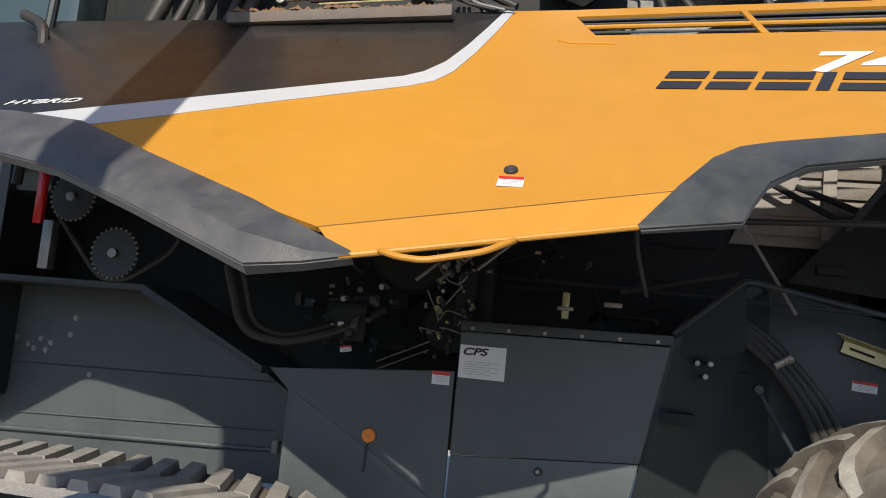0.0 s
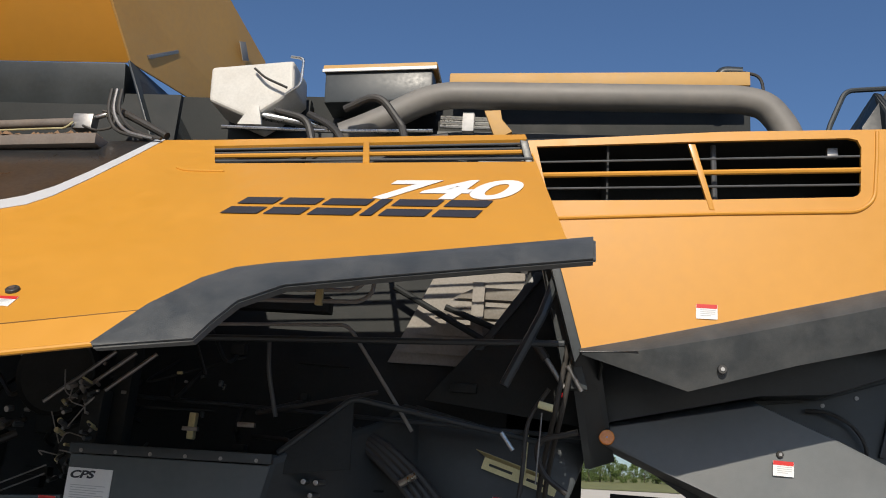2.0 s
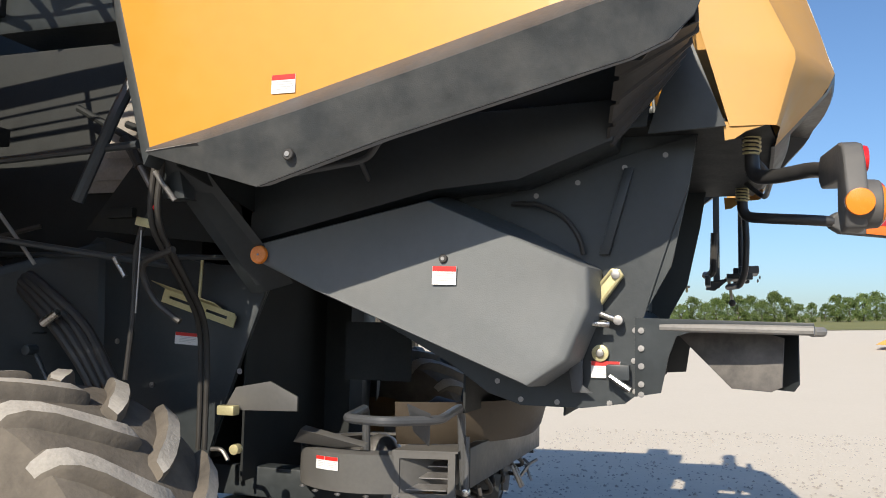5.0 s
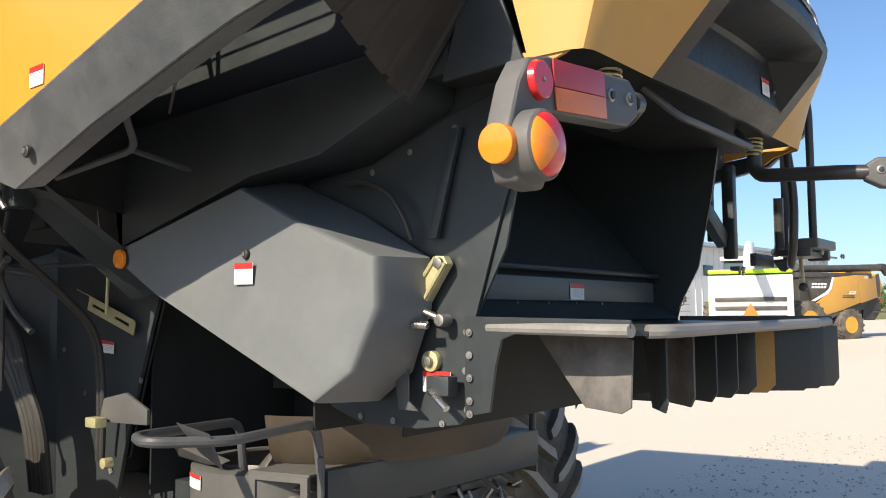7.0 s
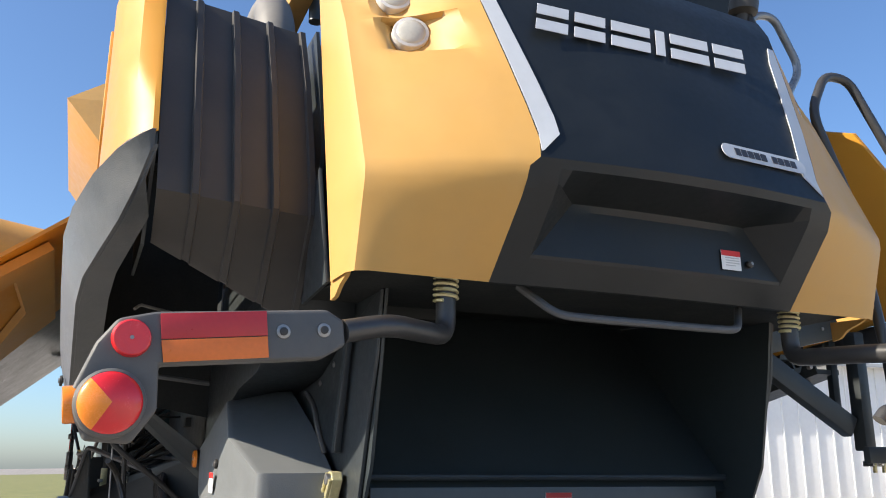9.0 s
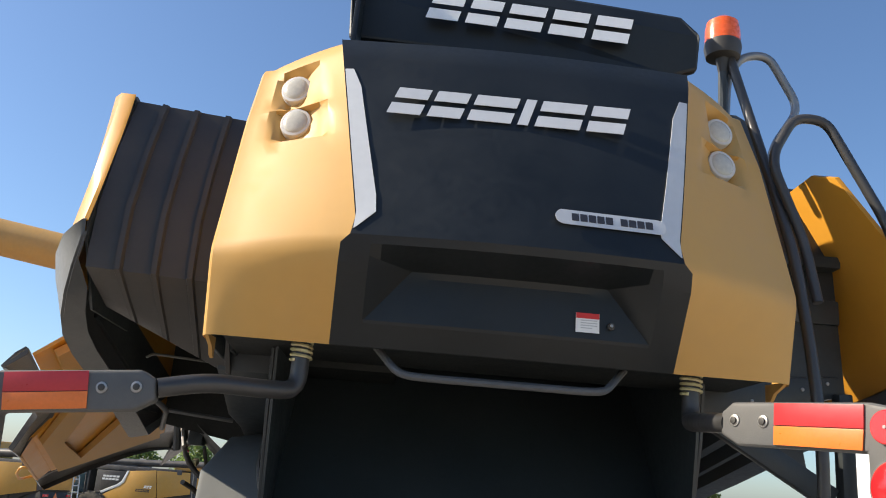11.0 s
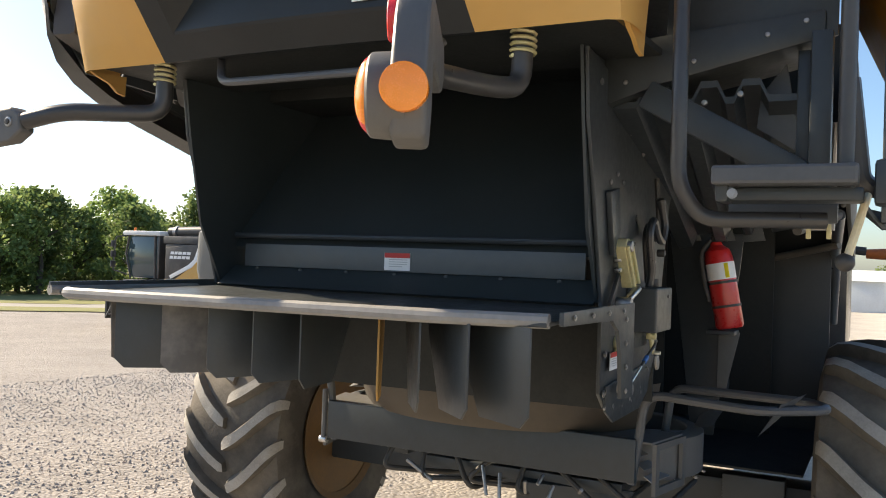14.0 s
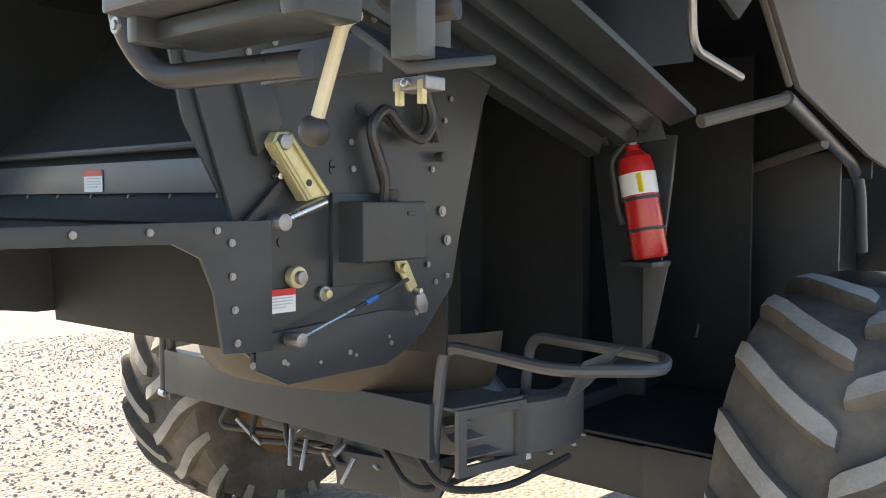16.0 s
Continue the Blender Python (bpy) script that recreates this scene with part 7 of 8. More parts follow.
part("bracket_wire", tube([(0.62, 3.82, 4.08), (0.70, 3.82, 4.07), (0.70, 3.82, 3.90), (0.61, 3.82, 3.83)], 0.009, 8, 0.03), CHROME, TK)
part("tank_hose", tube([(0.40, 3.84, 4.01), (0.48, 3.82, 3.94), (0.62, 3.82, 3.88)], 0.008, 6, 0.04), HOSE, TK)
cp("hydraulic_cylinder", tube([(0.436, 3.92, 3.745), (0.90, 3.95, 3.685)], 0.028, 12), CHROME, "bright hydraulic cylinder")
cp("cylinder_lug", plate(xz(3.86, [(0.33, 3.66), (0.40, 3.78), (0.45, 3.78), (0.48, 3.66)]), (0, 0.03, 0), 0.004), TANKW)
cp("rod_line", tube([(0.25, 3.84, 3.63), (0.95, 3.84, 3.62), (1.5, 3.84, 3.64)], 0.012, 8), CHROME)
cp("valve_head", box(1.684, 3.99, 3.76, 0.07, 0.05, 0.12, 0.008), BOX, "white valve head")
for k in range(3):
    cp("hose_fitting", tube([(1.52, 3.98, 3.73 + 0.028 * k), (1.84, 3.98, 3.725 + 0.028 * k)], 0.012, 8), CHROME)
cp("yellow_bracket", plate(xz(3.70, [(1.80, 3.71), (1.89, 3.715), (1.90, 3.66), (1.96, 3.59), (1.87, 3.54)]), (0, 0.05, 0), 0.004), YELPLATE)
for (a, c, d) in (((0.75, 3.9, 3.75), (0.95, 3.8, 3.62), (1.05, 3.75, 3.45)), ((1.0, 3.75, 3.72), (1.2, 3.7, 3.80), (1.35, 3.7, 3.6)), ((1.35, 3.7, 3.6), (1.38, 3.68, 3.5), (1.62, 3.65, 3.53)), ((0.6, 3.75, 3.7), (0.8, 3.72, 3.64), (0.85, 3.7, 3.5)), ((-0.3, 3.6, 3.62), (-0.15, 3.55, 3.55), (0.1, 3.5, 3.42)), ((-0.32, 3.6, 3.60), (-0.25, 3.55, 3.5), (0.0, 3.5, 3.40))):
    cp("deck_hose", tube([a, c, d], 0.022, 10, 0.12), HOSE)
cp("exhaust_elbow", tube([(3.15, 4.19, 4.0), (3.15, 4.19, 4.225), (3.28, 4.19, 4.22)], 0.034, 12, 0.05), CHASSIS, "dark exhaust elbow")
cp("exhaust_wire", tube([(3.26, 4.19, 4.225), (3.39, 4.19, 4.205), (3.41, 4.19, 4.05)], 0.010, 8, 0.06), HOSE)
cp("deck_rail", tube([(1.5, 3.75, 3.52), (3.4, 3.75, 3.56)], 0.006, 6), STEEL)
# ledge with chaff, gutter, tank extension
cp("deck_ledge", box(-0.81, 3.44, 3.295, 1.22, 0.24, 0.06, 0.006, (0, -3.0, 0)), DUSTBROWN2 := mat("chaff_stained_steel", (0.16, 0.14, 0.125), 0.7, var=0.3, scale=9, dust=0.5, dust_col=(0.22, 0.15, 0.10), dust_scale=5), "grey ledge littered with chaff")
vs, fs = [], []
rngd = random.Random(9)
for _ in range(900):
    x, y = rngd.uniform(-1.40, -0.22), rngd.uniform(3.33, 3.54)
    s = rngd.uniform(0.005, 0.022) * (1.3 if x < -0.7 else 0.8)
    o = len(vs)
    for dx, dy, dz in ((1.5, 0, 0), (0, 1, 0), (-1.5, 0, 0), (0, -1, 0), (0, 0, 1.0)):
        vs.append((x + dx * s, y + dy * s, 3.325 + (x + 0.81) * 0.0524 + dz * s * rngd.uniform(0.6, 1.6)))
    fs += [(o, o + 1, o + 4), (o + 1, o + 2, o + 4), (o + 2, o + 3, o + 4), (o + 3, o, o + 4)]
_db = cp("chaff_litter", me_of("chaff_litter", vs, fs), DEBRIS, "brown chaff litter on the ledge")
tagged(_db, kind="stuff")
LC = cp("ledge_cylinder", me_bm("ledge_cylinder", tube([(-1.05, 3.55, 3.472), (-0.47, 3.55, 3.508)], 0.026, 12), True), DUSTBROWN2, "dusty hydraulic cylinder above the ledge")
part("rod", tube([(-1.25, 3.55, 3.458), (-1.05, 3.55, 3.472)], 0.012, 10), CHROME, LC)
part("rod_eye", cyl((-1.22, 3.52, 3.46), (-1.22, 3.58, 3.46), 0.028, 16), STEEL, LC)
part("end_block", box(-0.42, 3.55, 3.505, 0.12, 0.07, 0.09, 0.008), STEEL, LC)
part("port", cyl((-0.36, 3.55, 3.54), (-0.30, 3.55, 3.56), 0.014, 10), CHROME, LC)
cp("feed_line", tube([(-0.98, 3.50, 3.42), (-0.60, 3.50, 3.445), (-0.50, 3.50, 3.45), (-0.46, 3.50, 3.49)], 0.006, 8, 0.03), GOLD)
cp("feed_line", tube([(-0.40, 3.50, 3.47), (-0.32, 3.50, 3.44), (-0.22, 3.50, 3.46), (-0.22, 3.50, 3.54), (-0.30, 3.50, 3.56)], 0.007, 8, 0.04), HOSE)
for k in range(3):
    cp("deck_hose", tube([(-0.28 + 0.03 * k, 3.52, 3.70), (-0.26 + 0.03 * k, 3.48, 3.55), (-0.18 + 0.05 * k, 3.45, 3.42), (0.0 + 0.05 * k, 3.44, 3.38)], 0.010, 8, 0.12), STEEL if k == 1 else HOSE)
for k, (x, r) in enumerate(((-2.0, 0.05), (-1.85, 0.03), (-1.72, 0.04), (-1.55, 0.025), (-1.45, 0.035))):
    cp("deck_hose", tube([(x, 3.72, 3.75), (x + 0.04, 3.62, 3.5), (x - 0.05, 3.60, 3.28)], r, 12, 0.12), HOSE)
cp("deck_back", box(-1.2, 3.80, 3.5, 2.4, 0.04, 0.6, 0.004), INNER)
cp("gutter", plate([(-3.0, 3.78, 3.72), (-0.35, 3.78, 3.72), (-0.35, 3.72, 3.97), (-3.0, 3.72, 3.97)], (0, 0.2, 0), 0.01), DARKIN, "dark gutter below the tank extension")
cp("gutter_end", plate([(-0.34, 3.72, 3.98), (-0.30, 4.2, 3.98), (0.05, 4.2, 3.45), (-0.1, 3.72, 3.45)], (0.01, 0, 0.01), 0.003), DARKIN)
# tank extension with flared flaps
cp("tank_flap", plate([(-3.2, 3.75, 3.98), (-0.33, 3.75, 3.985), (-0.42, 3.40, 4.42), (-0.55, 3.0, 4.95), (-3.2, 3.0, 4.95)], (0, 0.02, 0.012), 0.004), YELLOW, "yellow flared flap of the grain tank")
RF = cp("tank_flap", me_bm("tank_flap", plate([(-0.33, 3.75, 3.985), (0.06, 5.2, 4.05), (-0.03, 5.08, 4.70), (-0.155, 4.58, 4.92), (-0.45, 3.9, 5.5), (-0.55, 3.0, 4.95), (-0.42, 3.40, 4.42)], (-0.012, 0.0, 0.0), 0.0)), YELPLATE, "pale yellow rear flap of the grain tank")
part("flap_strut", tube([(-0.30, 3.86, 4.08), (-0.24, 4.10, 4.25)], 0.014, 8), STEEL, RF)
part("flap_patch", plate([(-0.06, 4.72, 4.52), (-0.05, 4.80, 4.56), (-0.07, 4.74, 4.68), (-0.08, 4.66, 4.64)], (0.006, 0, 0), 0.001), RAILGREY, RF)
# board with beacon on the tail roof
BD = cp("roof_board", me_bm("roof_board", plate([(4.16, 4.28, 3.80), (4.16, 5.60, 3.76), (4.18, 5.72, 3.80), (4.22, 5.72, 3.95), (4.16, 5.66, 4.06), (4.12, 4.32, 4.17), (4.18, 4.27, 4.02)], (-0.05, 0, 0.01), 0.02, 3)), HOODBLACK, "black rounded board on the tail roof")
block_word(BD, basis((4.20, 5.0, 3.95), (0, 1, -0.03), (-0.25, 0, 1)), 0.14, [0.13, 0.13, 0.15, 0.15, 0.15], 0.03, 0.05, 0.03, WHITE, "word_mark", "white word mark in plain shapes")
for y in (4.5, 5.4):
    part("board_leg", tube([(4.05, y, 3.55), (4.13, y, 3.82)], 0.018, 8), CHASSIS, BD)
part("board_brace", tube([(4.15, 4.32, 4.20), (3.91, 4.32, 4.18), (3.80, 4.32, 3.92), (3.80, 4.32, 3.58)], 0.016, 8, 0.05), CHASSIS, BD)
part("board_cheek", plate([(4.16, 4.31, 4.205), (4.36, 4.31, 3.88), (4.40, 4.31, 3.62), (4.0, 4.31, 3.60), (3.99, 4.31, 3.94)], (0, 0.02, 0), 0.004), HOODBLACK, BD)
cp("tail_duct", tube([(4.0, 4.08, 3.45), (3.98, 4.1, 3.62), (3.8, 4.15, 3.74)], 0.07, 16, 0.12), DUCT)
BC = thing("beacon", "orange rotating beacon on a black socket", "beacon lamp", (4.12, 5.85, 3.90))
part("socket", lathe([(0.02, -0.06), (0.03, 0.0), (0.07, 0.01), (0.078, 0.05), (0.075, 0.075)], (0, 0, 0), 'Z', 28), HOSE, BC)
part("dome", lathe([(0.074, 0.075), (0.073, 0.13), (0.066, 0.17), (0.04, 0.19), (0.005, 0.195)], (0, 0, 0), 'Z', 28), mat("orange_dome", (0.85, 0.12, 0.02), 0.25, coat=0.5), BC, "orange dome")
cp("beacon_post", tube([(4.10, 5.85, 3.50), (4.12, 5.85, 3.85)], 0.02, 10), CHASSIS)

# unloading auger, swung out
AUG = cp("unloading_auger", me_bm("unloading_auger", tube([(-1.55, 3.6, 3.75), (-1.5, 0.0, 4.30), (-1.5, -2.75, 4.80)], 0.19, 28, 0.1), True), YELPLATE, "yellow unloading auger swung out sideways")
part("spout", tube([(-1.5, -2.70, 4.80), (-1.5, -3.05, 4.85), (-1.5, -3.35, 4.62)], lambda t: 0.20 + 0.03 * t, 24, 0.2), HOSE, AUG, "black rubber spout")
part("work_lamp", cyl((-1.5, -1.95, 4.42), (-1.5, -1.95, 4.32), 0.05, 16), HOSE, AUG)
# front body and cab
cp("front_body", box(-3.6, 4.9, 2.1, 1.6, 2.6, 2.0, 0.05), BLACK, "dark front body")
cp("cab_glass", box(-3.3, 4.6, 3.1, 1.5, 1.9, 1.6, 0.08), GLASS, "tinted cab glass")
cp("cab_pillar", tube([(-2.55, 3.35, 2.3), (-2.45, 3.35, 3.9)], 0.03, 10), CHASSIS)
cp("mirror_arm", tube([(-2.62, 3.3, 3.25), (-2.40, 3.2, 3.15), (-2.38, 3.18, 2.9)], 0.03, 10, 0.1), HOSE)
cp("tank_body", box(-1.6, 5.0, 3.4, 2.6, 2.2, 0.7, 0.03), INNER)


# ---- surroundings ----
def grp(name, label, cat, loc, rz, group):
    e = thing(name, label, cat, (0, 0, 0), group)
    e.matrix_basis = pose(*loc, 0, 0, rz)
    return e


BGY = mat("far_yellow_paint", (0.58, 0.30, 0.055), 0.42, var=0.07, scale=1.2, dust=0.2, dust_col=(0.5, 0.36, 0.18))
BGB = mat("far_black_paint", (0.03, 0.03, 0.033), 0.45, var=0.2, scale=2, dust=0.2)
BGG = mat("lime_green_paint", (0.36, 0.58, 0.03), 0.4, var=0.06, scale=1.2)
BGW = mat("off_white_paint", (0.74, 0.73, 0.69), 0.45, var=0.06, scale=1.2)
BGR = mat("red_rim_paint", (0.62, 0.03, 0.04), 0.45, var=0.06)
BGDK = mat("far_machine_works", (0.05, 0.048, 0.045), 0.6, var=0.4, scale=3)


def wheel_parts(e, x, y, r, w, rim, name="wheel"):
    prof = [(r * 0.5, -w * 0.4), (r * 0.8, -w * 0.5), (r * 0.95, -w * 0.44), (r * 0.97, 0), (r * 0.95, w * 0.44), (r * 0.8, w * 0.5), (r * 0.5, w * 0.4)]
    t = part(name, lathe(prof, (x, y, r), 'Y', 36), RUBBER, e, "lugged black tyre")
    s = -1 if y < 0 else 1
    part("rim", lathe([(r * 0.52, s * w * 0.42), (r * 0.48, s * w * 0.44), (r * 0.42, s * w * 0.2), (0.05, s * w * 0.2)], (x, y, r), 'Y', 28), rim, t)
    for k in range(18):
        for h in (1, -1):
            a = 2 * math.pi * (k + 0.25 * h) / 18
            c = Vector((x + r * 0.98 * math.cos(a), y + h * w * 0.25, r + r * 0.98 * math.sin(a)))
            b = box(0, 0, 0, 0.05, w * 0.5, 0.09, 0)
            bmesh.ops.transform(b, matrix=Matrix.Translation(c) @ Matrix.Rotation(-a, 4, 'Y') @ Matrix.Rotation(0.45 * h, 4, 'X'), verts=b.verts)
            part("lug", b, RUBBER, t)


def side_shape(y, pts, th):
    return plate([(x, y, z) for x, z in pts], (0, th, 0), 0.015)


def parked_combine(loc, rz, label, tank_open=False, tracks=False):
    """A whole machine: front towards -x, its left side towards -y."""
    e = grp("parked_combine", label, "combine harvester", loc, rz, "parked combines in the yard")
    part("body", box(1.35, 0, 2.2, 3.9, 2.3, 1.5, 0.06), BGDK, e)
    part("rear_body", plate([(3.2, -1.1, 3.1), (4.3, -0.85, 3.1), (4.5, -0.85, 2.05), (4.1, -0.9, 1.95), (3.2, -1.1, 1.5)], (0, 1.95, 0), 0.03), BGDK, e)
    for s in (-1, 1):
        def side(pts, off=0.0, th=0.04):
            return plate([(x, s * ((1.40 if x < 2.7 else 1.40 - 0.257 * (x - 2.7)) + off), z) for x, z in pts], (0, -s * th, 0), 0.01)
        part("side_panel", side([(1.24, 2.97), (2.66, 3.10), (2.86, 1.80), (1.78, 1.47), (0.65, 1.21), (0.0, 1.72), (0.80, 2.20), (1.02, 2.42)]), BGY, e, "yellow side panel")
        part("black_field", side([(-0.35, 2.82), (1.15, 2.97), (0.94, 2.45), (0.72, 2.26), (-0.12, 1.90)]), BGB, e, "black side field")
        part("white_stripe", side([(1.14, 2.98), (1.25, 2.98), (1.06, 2.40), (0.85, 2.20), (-0.06, 1.80), (-0.14, 1.90), (0.70, 2.28), (0.92, 2.46)], 0.01), WHITE, e)
        part("rear_panel", side([(2.70, 3.09), (4.30, 3.10), (4.42, 2.06), (2.90, 1.76)]), BGY, e, "yellow rear panel")
        part("wheel_arch", side([(-0.14, 1.86), (0.60, 1.20), (1.78, 1.46), (1.50, 1.20), (0.65, 0.98), (0.10, 1.05), (-0.35, 1.62)], -0.03, 0.06), PLASTIC, e)
        part("front_fender", plate([(-0.35, s * 1.32, 1.80), (-1.15, s * 1.32, 1.55), (-1.15, s * 1.32, 1.02), (-0.05, s * 1.32, 1.02)], (0, -s * 0.5, 0), 0.05), BGY, e, "dusty yellow fender")
        m4 = Matrix.Translation((0.30, s * 1.402, 2.58)) @ (Matrix.Rotation(math.pi / 2, 4, 'X') if s < 0 else Matrix.Rotation(math.pi, 4, 'Z') @ Matrix.Rotation(math.pi / 2, 4, 'X'))
        block_word(e, m4, 0.24, [0.15, 0.13, 0.16, 0.16, 0.16], 0.03, 0.01, 0.05, WHITE, "name_bar", "white word mark in plain shapes")
        m4 = Matrix.Translation((2.08, s * 1.402, 2.07)) @ (Matrix.Rotation(math.pi / 2, 4, 'X') if s < 0 else Matrix.Rotation(math.pi, 4, 'Z') @ Matrix.Rotation(math.pi / 2, 4, 'X'))
        block_word(e, m4, 0.13, [0.11, 0.11, 0.12, 0.05, 0.12, 0.12], 0.02, 0.01, 0.02, DECALDARK, "word_mark", "dark word mark in plain shapes")
        block_word(e, Matrix.Translation((0.25, 0, 0.19)) @ m4, 0.13, [0.12, 0.10, 0.12], 0.03, 0.01, 0.04, WHITE, "number_bar", "white model number in plain shapes")
        part("corner_strip", plate([(4.32, s * 0.98, 3.12), (4.62, s * 0.90, 3.22), (4.78, s * 0.88, 2.65), (4.66, s * 0.90, 2.12), (4.44, s * 0.96, 2.06)], (0, -s * 0.05, 0), 0.02), BGB, e, "black corner strip")
    hood = part("tail_hood", plate([(4.60, -0.90, 3.22), (4.82, -0.90, 2.65), (4.68, -0.90, 2.12), (4.40, -0.90, 2.12), (4.35, -0.90, 3.18)], (0, 1.80, 0), 0.04), BGY, e, "yellow tail hood")
    block_word(hood, basis((4.765, -0.15, 2.80), (0, 1, 0), (-0.36, 0, 1)), 0.13, [0.14, 0.14, 0.14, 0.05, 0.14, 0.14], 0.03, 0.01, 0.02, DECALDARK, "hood_mark", "dark word mark in plain shapes")
    part("badge", box(4.64, -0.2, 3.08, 0.03, 0.8, 0.09, 0.01, (0, -20, 0)), WHITE, hood)
    part("deck", box(1.6, 0, 3.08, 4.6, 2.3, 0.25, 0.04), BGB, e)
    part("engine_cover", box(3.9, 0.1, 3.30, 1.3, 1.3, 0.26, 0.04), BGY, e, "yellow engine cover")
    part("tank_extension", box(0.2, 0.25, 3.30 if not tank_open else 3.5, 2.2, 1.7, 0.3 if not tank_open else 0.8, 0.05), BGY if tank_open else BGB, e)
    aug = part("auger_tube", tube([(-1.0, -0.5, 3.36), (0.2, -0.5, 3.40), (2.2, -0.5, 3.44), (5.15, -0.5, 3.54)], 0.17, 20, 0.2), BGB, e, "folded auger tube")
    part("spout", tube([(5.10, -0.5, 3.54), (5.40, -0.5, 3.55), (5.66, -0.5, 3.25)], lambda t: 0.19 + 0.02 * t, 16, 0.2), HOSE, aug, "black rubber spout")
    part("collar", tube([(-0.75, -0.5, 3.36), (-0.62, -0.5, 3.36)], 0.21, 16), STEEL, aug)
    cab = part("cab", plate([(-1.15, -0.95, 3.20), (-2.45, -0.95, 3.20), (-2.60, -0.95, 2.6), (-2.35, -0.95, 1.75), (-1.05, -0.95, 1.75)], (0, 1.9, 0), 0.08), GLASS, e, "glazed cab")
    part("cab_roof", box(-1.85, 0, 3.29, 1.75, 2.1, 0.16, 0.06), BGW, cab)
    part("cab_seat", box(-1.5, 0, 2.2, 0.4, 0.6, 0.9, 0.08), BGDK, cab)
    part("cab_rear_wall", box(-1.08, 0, 2.5, 0.10, 1.96, 1.5, 0.02), BGB, cab)
    for y in (-0.97, 0.97):
        part("cab_post", tube([(-1.20, y, 1.75), (-1.25, y, 3.25)], 0.045, 8), BGB, cab)
        part("cab_post", tube([(-2.35, y, 1.75), (-2.60, y, 2.6), (-2.45, y, 3.25)], 0.035, 8, 0.1), BGB, cab)
        arm = part("mirror_arm", tube([(-2.5, y, 3.2), (-2.85, y * 1.25, 3.15), (-2.9, y * 1.3, 2.0), (-2.5, y, 1.85)], 0.025, 6, 0.1), BGB, cab)
        for z in (2.9, 2.55, 2.2):
            part("mirror", box(-2.9, y * 1.3, z, 0.07, 0.2, 0.22, 0.02), BGB, arm)
        part("roof_beacon", cyl((-2.3, y * 0.9, 3.36), (-2.3, y * 0.9, 3.48), 0.05, 10), ORANGE2, cab)
    part("platform", box(-1.55, -1.15, 1.66, 1.3, 0.6, 0.08, 0.02), BGDK, e)
    feed = part("feeder", plate([(-1.6, -0.7, 1.0), (-3.6, -0.7, 0.35), (-3.7, -0.7, 0.9), (-1.8, -0.7, 1.75)], (0, 1.4, 0), 0.04), BGDK, e, "dark feeder house")
    part("feeder_frame", box(-3.68, 0, 0.62, 0.10, 1.6, 0.75, 0.02), BGDK, feed)
    for y in (-1.55, -1.95):
        part("ladder_rail", tube([(-1.62, y, 1.62), (-2.35, y, 0.45)], 0.03, 6), BGB, e)
    for k in range(5):
        part("ladder_rung", box(-1.70 - 0.15 * k, -1.75, 1.47 - 0.24 * k, 0.16, 0.40, 0.035, 0.008), BGB, e)
    for y in (-1.25, 1.25):
        o = -1 if y < 0 else 1
        if tracks:
            belt = part("crawler_track", plate([(-1.62, y - 0.33, 0.50), (-1.45, y - 0.33, 0.15), (-1.10, y - 0.33, 0.0), (0.62, y - 0.33, 0.0), (0.98, y - 0.33, 0.15), (1.12, y - 0.33, 0.50), (0.95, y - 0.33, 0.95), (0.50, y - 0.33, 1.05), (-1.20, y - 0.33, 0.82)], (0, 0.66, 0), 0.06), RUBBER, e, "black crawler track")
            for x, z, r in ((-1.12, 0.44, 0.36), (-0.45, 0.30, 0.26), (0.08, 0.30, 0.26), (0.52, 0.52, 0.46)):
                w = part("track_roller", cyl((x, y + o * 0.25, z), (x, y + o * 0.36, z), r, 24), BGDK, belt)
                part("roller_hub", cyl((x, y + o * 0.36, z), (x, y + o * 0.39, z), r * 0.36, 16), STEEL, belt)
            for k in range(13):
                part("track_lug", box(-1.2 + 0.16 * k, y, 0.0, 0.05, 0.66, 0.05, 0.01), RUBBER, belt)
        else:
            wheel_parts(e, -0.45, y * 1.05, 0.94, 0.72, RIMY, "front_wheel")
        wheel_parts(e, 2.06, y * 1.04, 0.75, 0.60, RIMY, "rear_wheel")
    part("rear_axle", box(2.06, 0, 0.75, 0.25, 2.3, 0.22, 0.03), BGDK, e)
    part("works", box(2.9, 0, 1.35, 0.9, 1.9, 0.7, 0.05), BGDK, e)
    part("rear_chopper", plate([(3.7, -0.85, 2.05), (4.55, -0.85, 2.05), (4.75, -0.85, 1.45), (4.3, -0.85, 0.95), (3.5, -0.85, 1.05)], (0, 1.7, 0), 0.04), BGDK, e)
    part("spreader_plate", box(4.6, 0, 1.35, 0.9, 1.9, 0.06, 0.02), BGB, e)
    for y in (-0.72, 0.72):
        part("tail_lamp", box(4.72, y, 1.9, 0.06, 0.3, 0.1, 0.01), REDLENS, e)
    part("slow_sign", plate([(4.80, -0.42, 1.68), (4.80, -0.02, 1.68), (4.78, -0.22, 2.02)], (0.02, 0, 0), 0.004), ORANGE2, e, "red triangle sign")
    lad = part("tail_ladder", tube([(4.75, 0.45, 3.0), (5.0, 0.45, 2.7), (5.1, 0.45, 1.05)], 0.03, 8, 0.1), ALU, e, "pale aluminium ladder")
    part("ladder_side", tube([(4.75, 0.83, 3.0), (5.0, 0.83, 2.7), (5.1, 0.83, 1.05)], 0.03, 8, 0.1), ALU, lad)
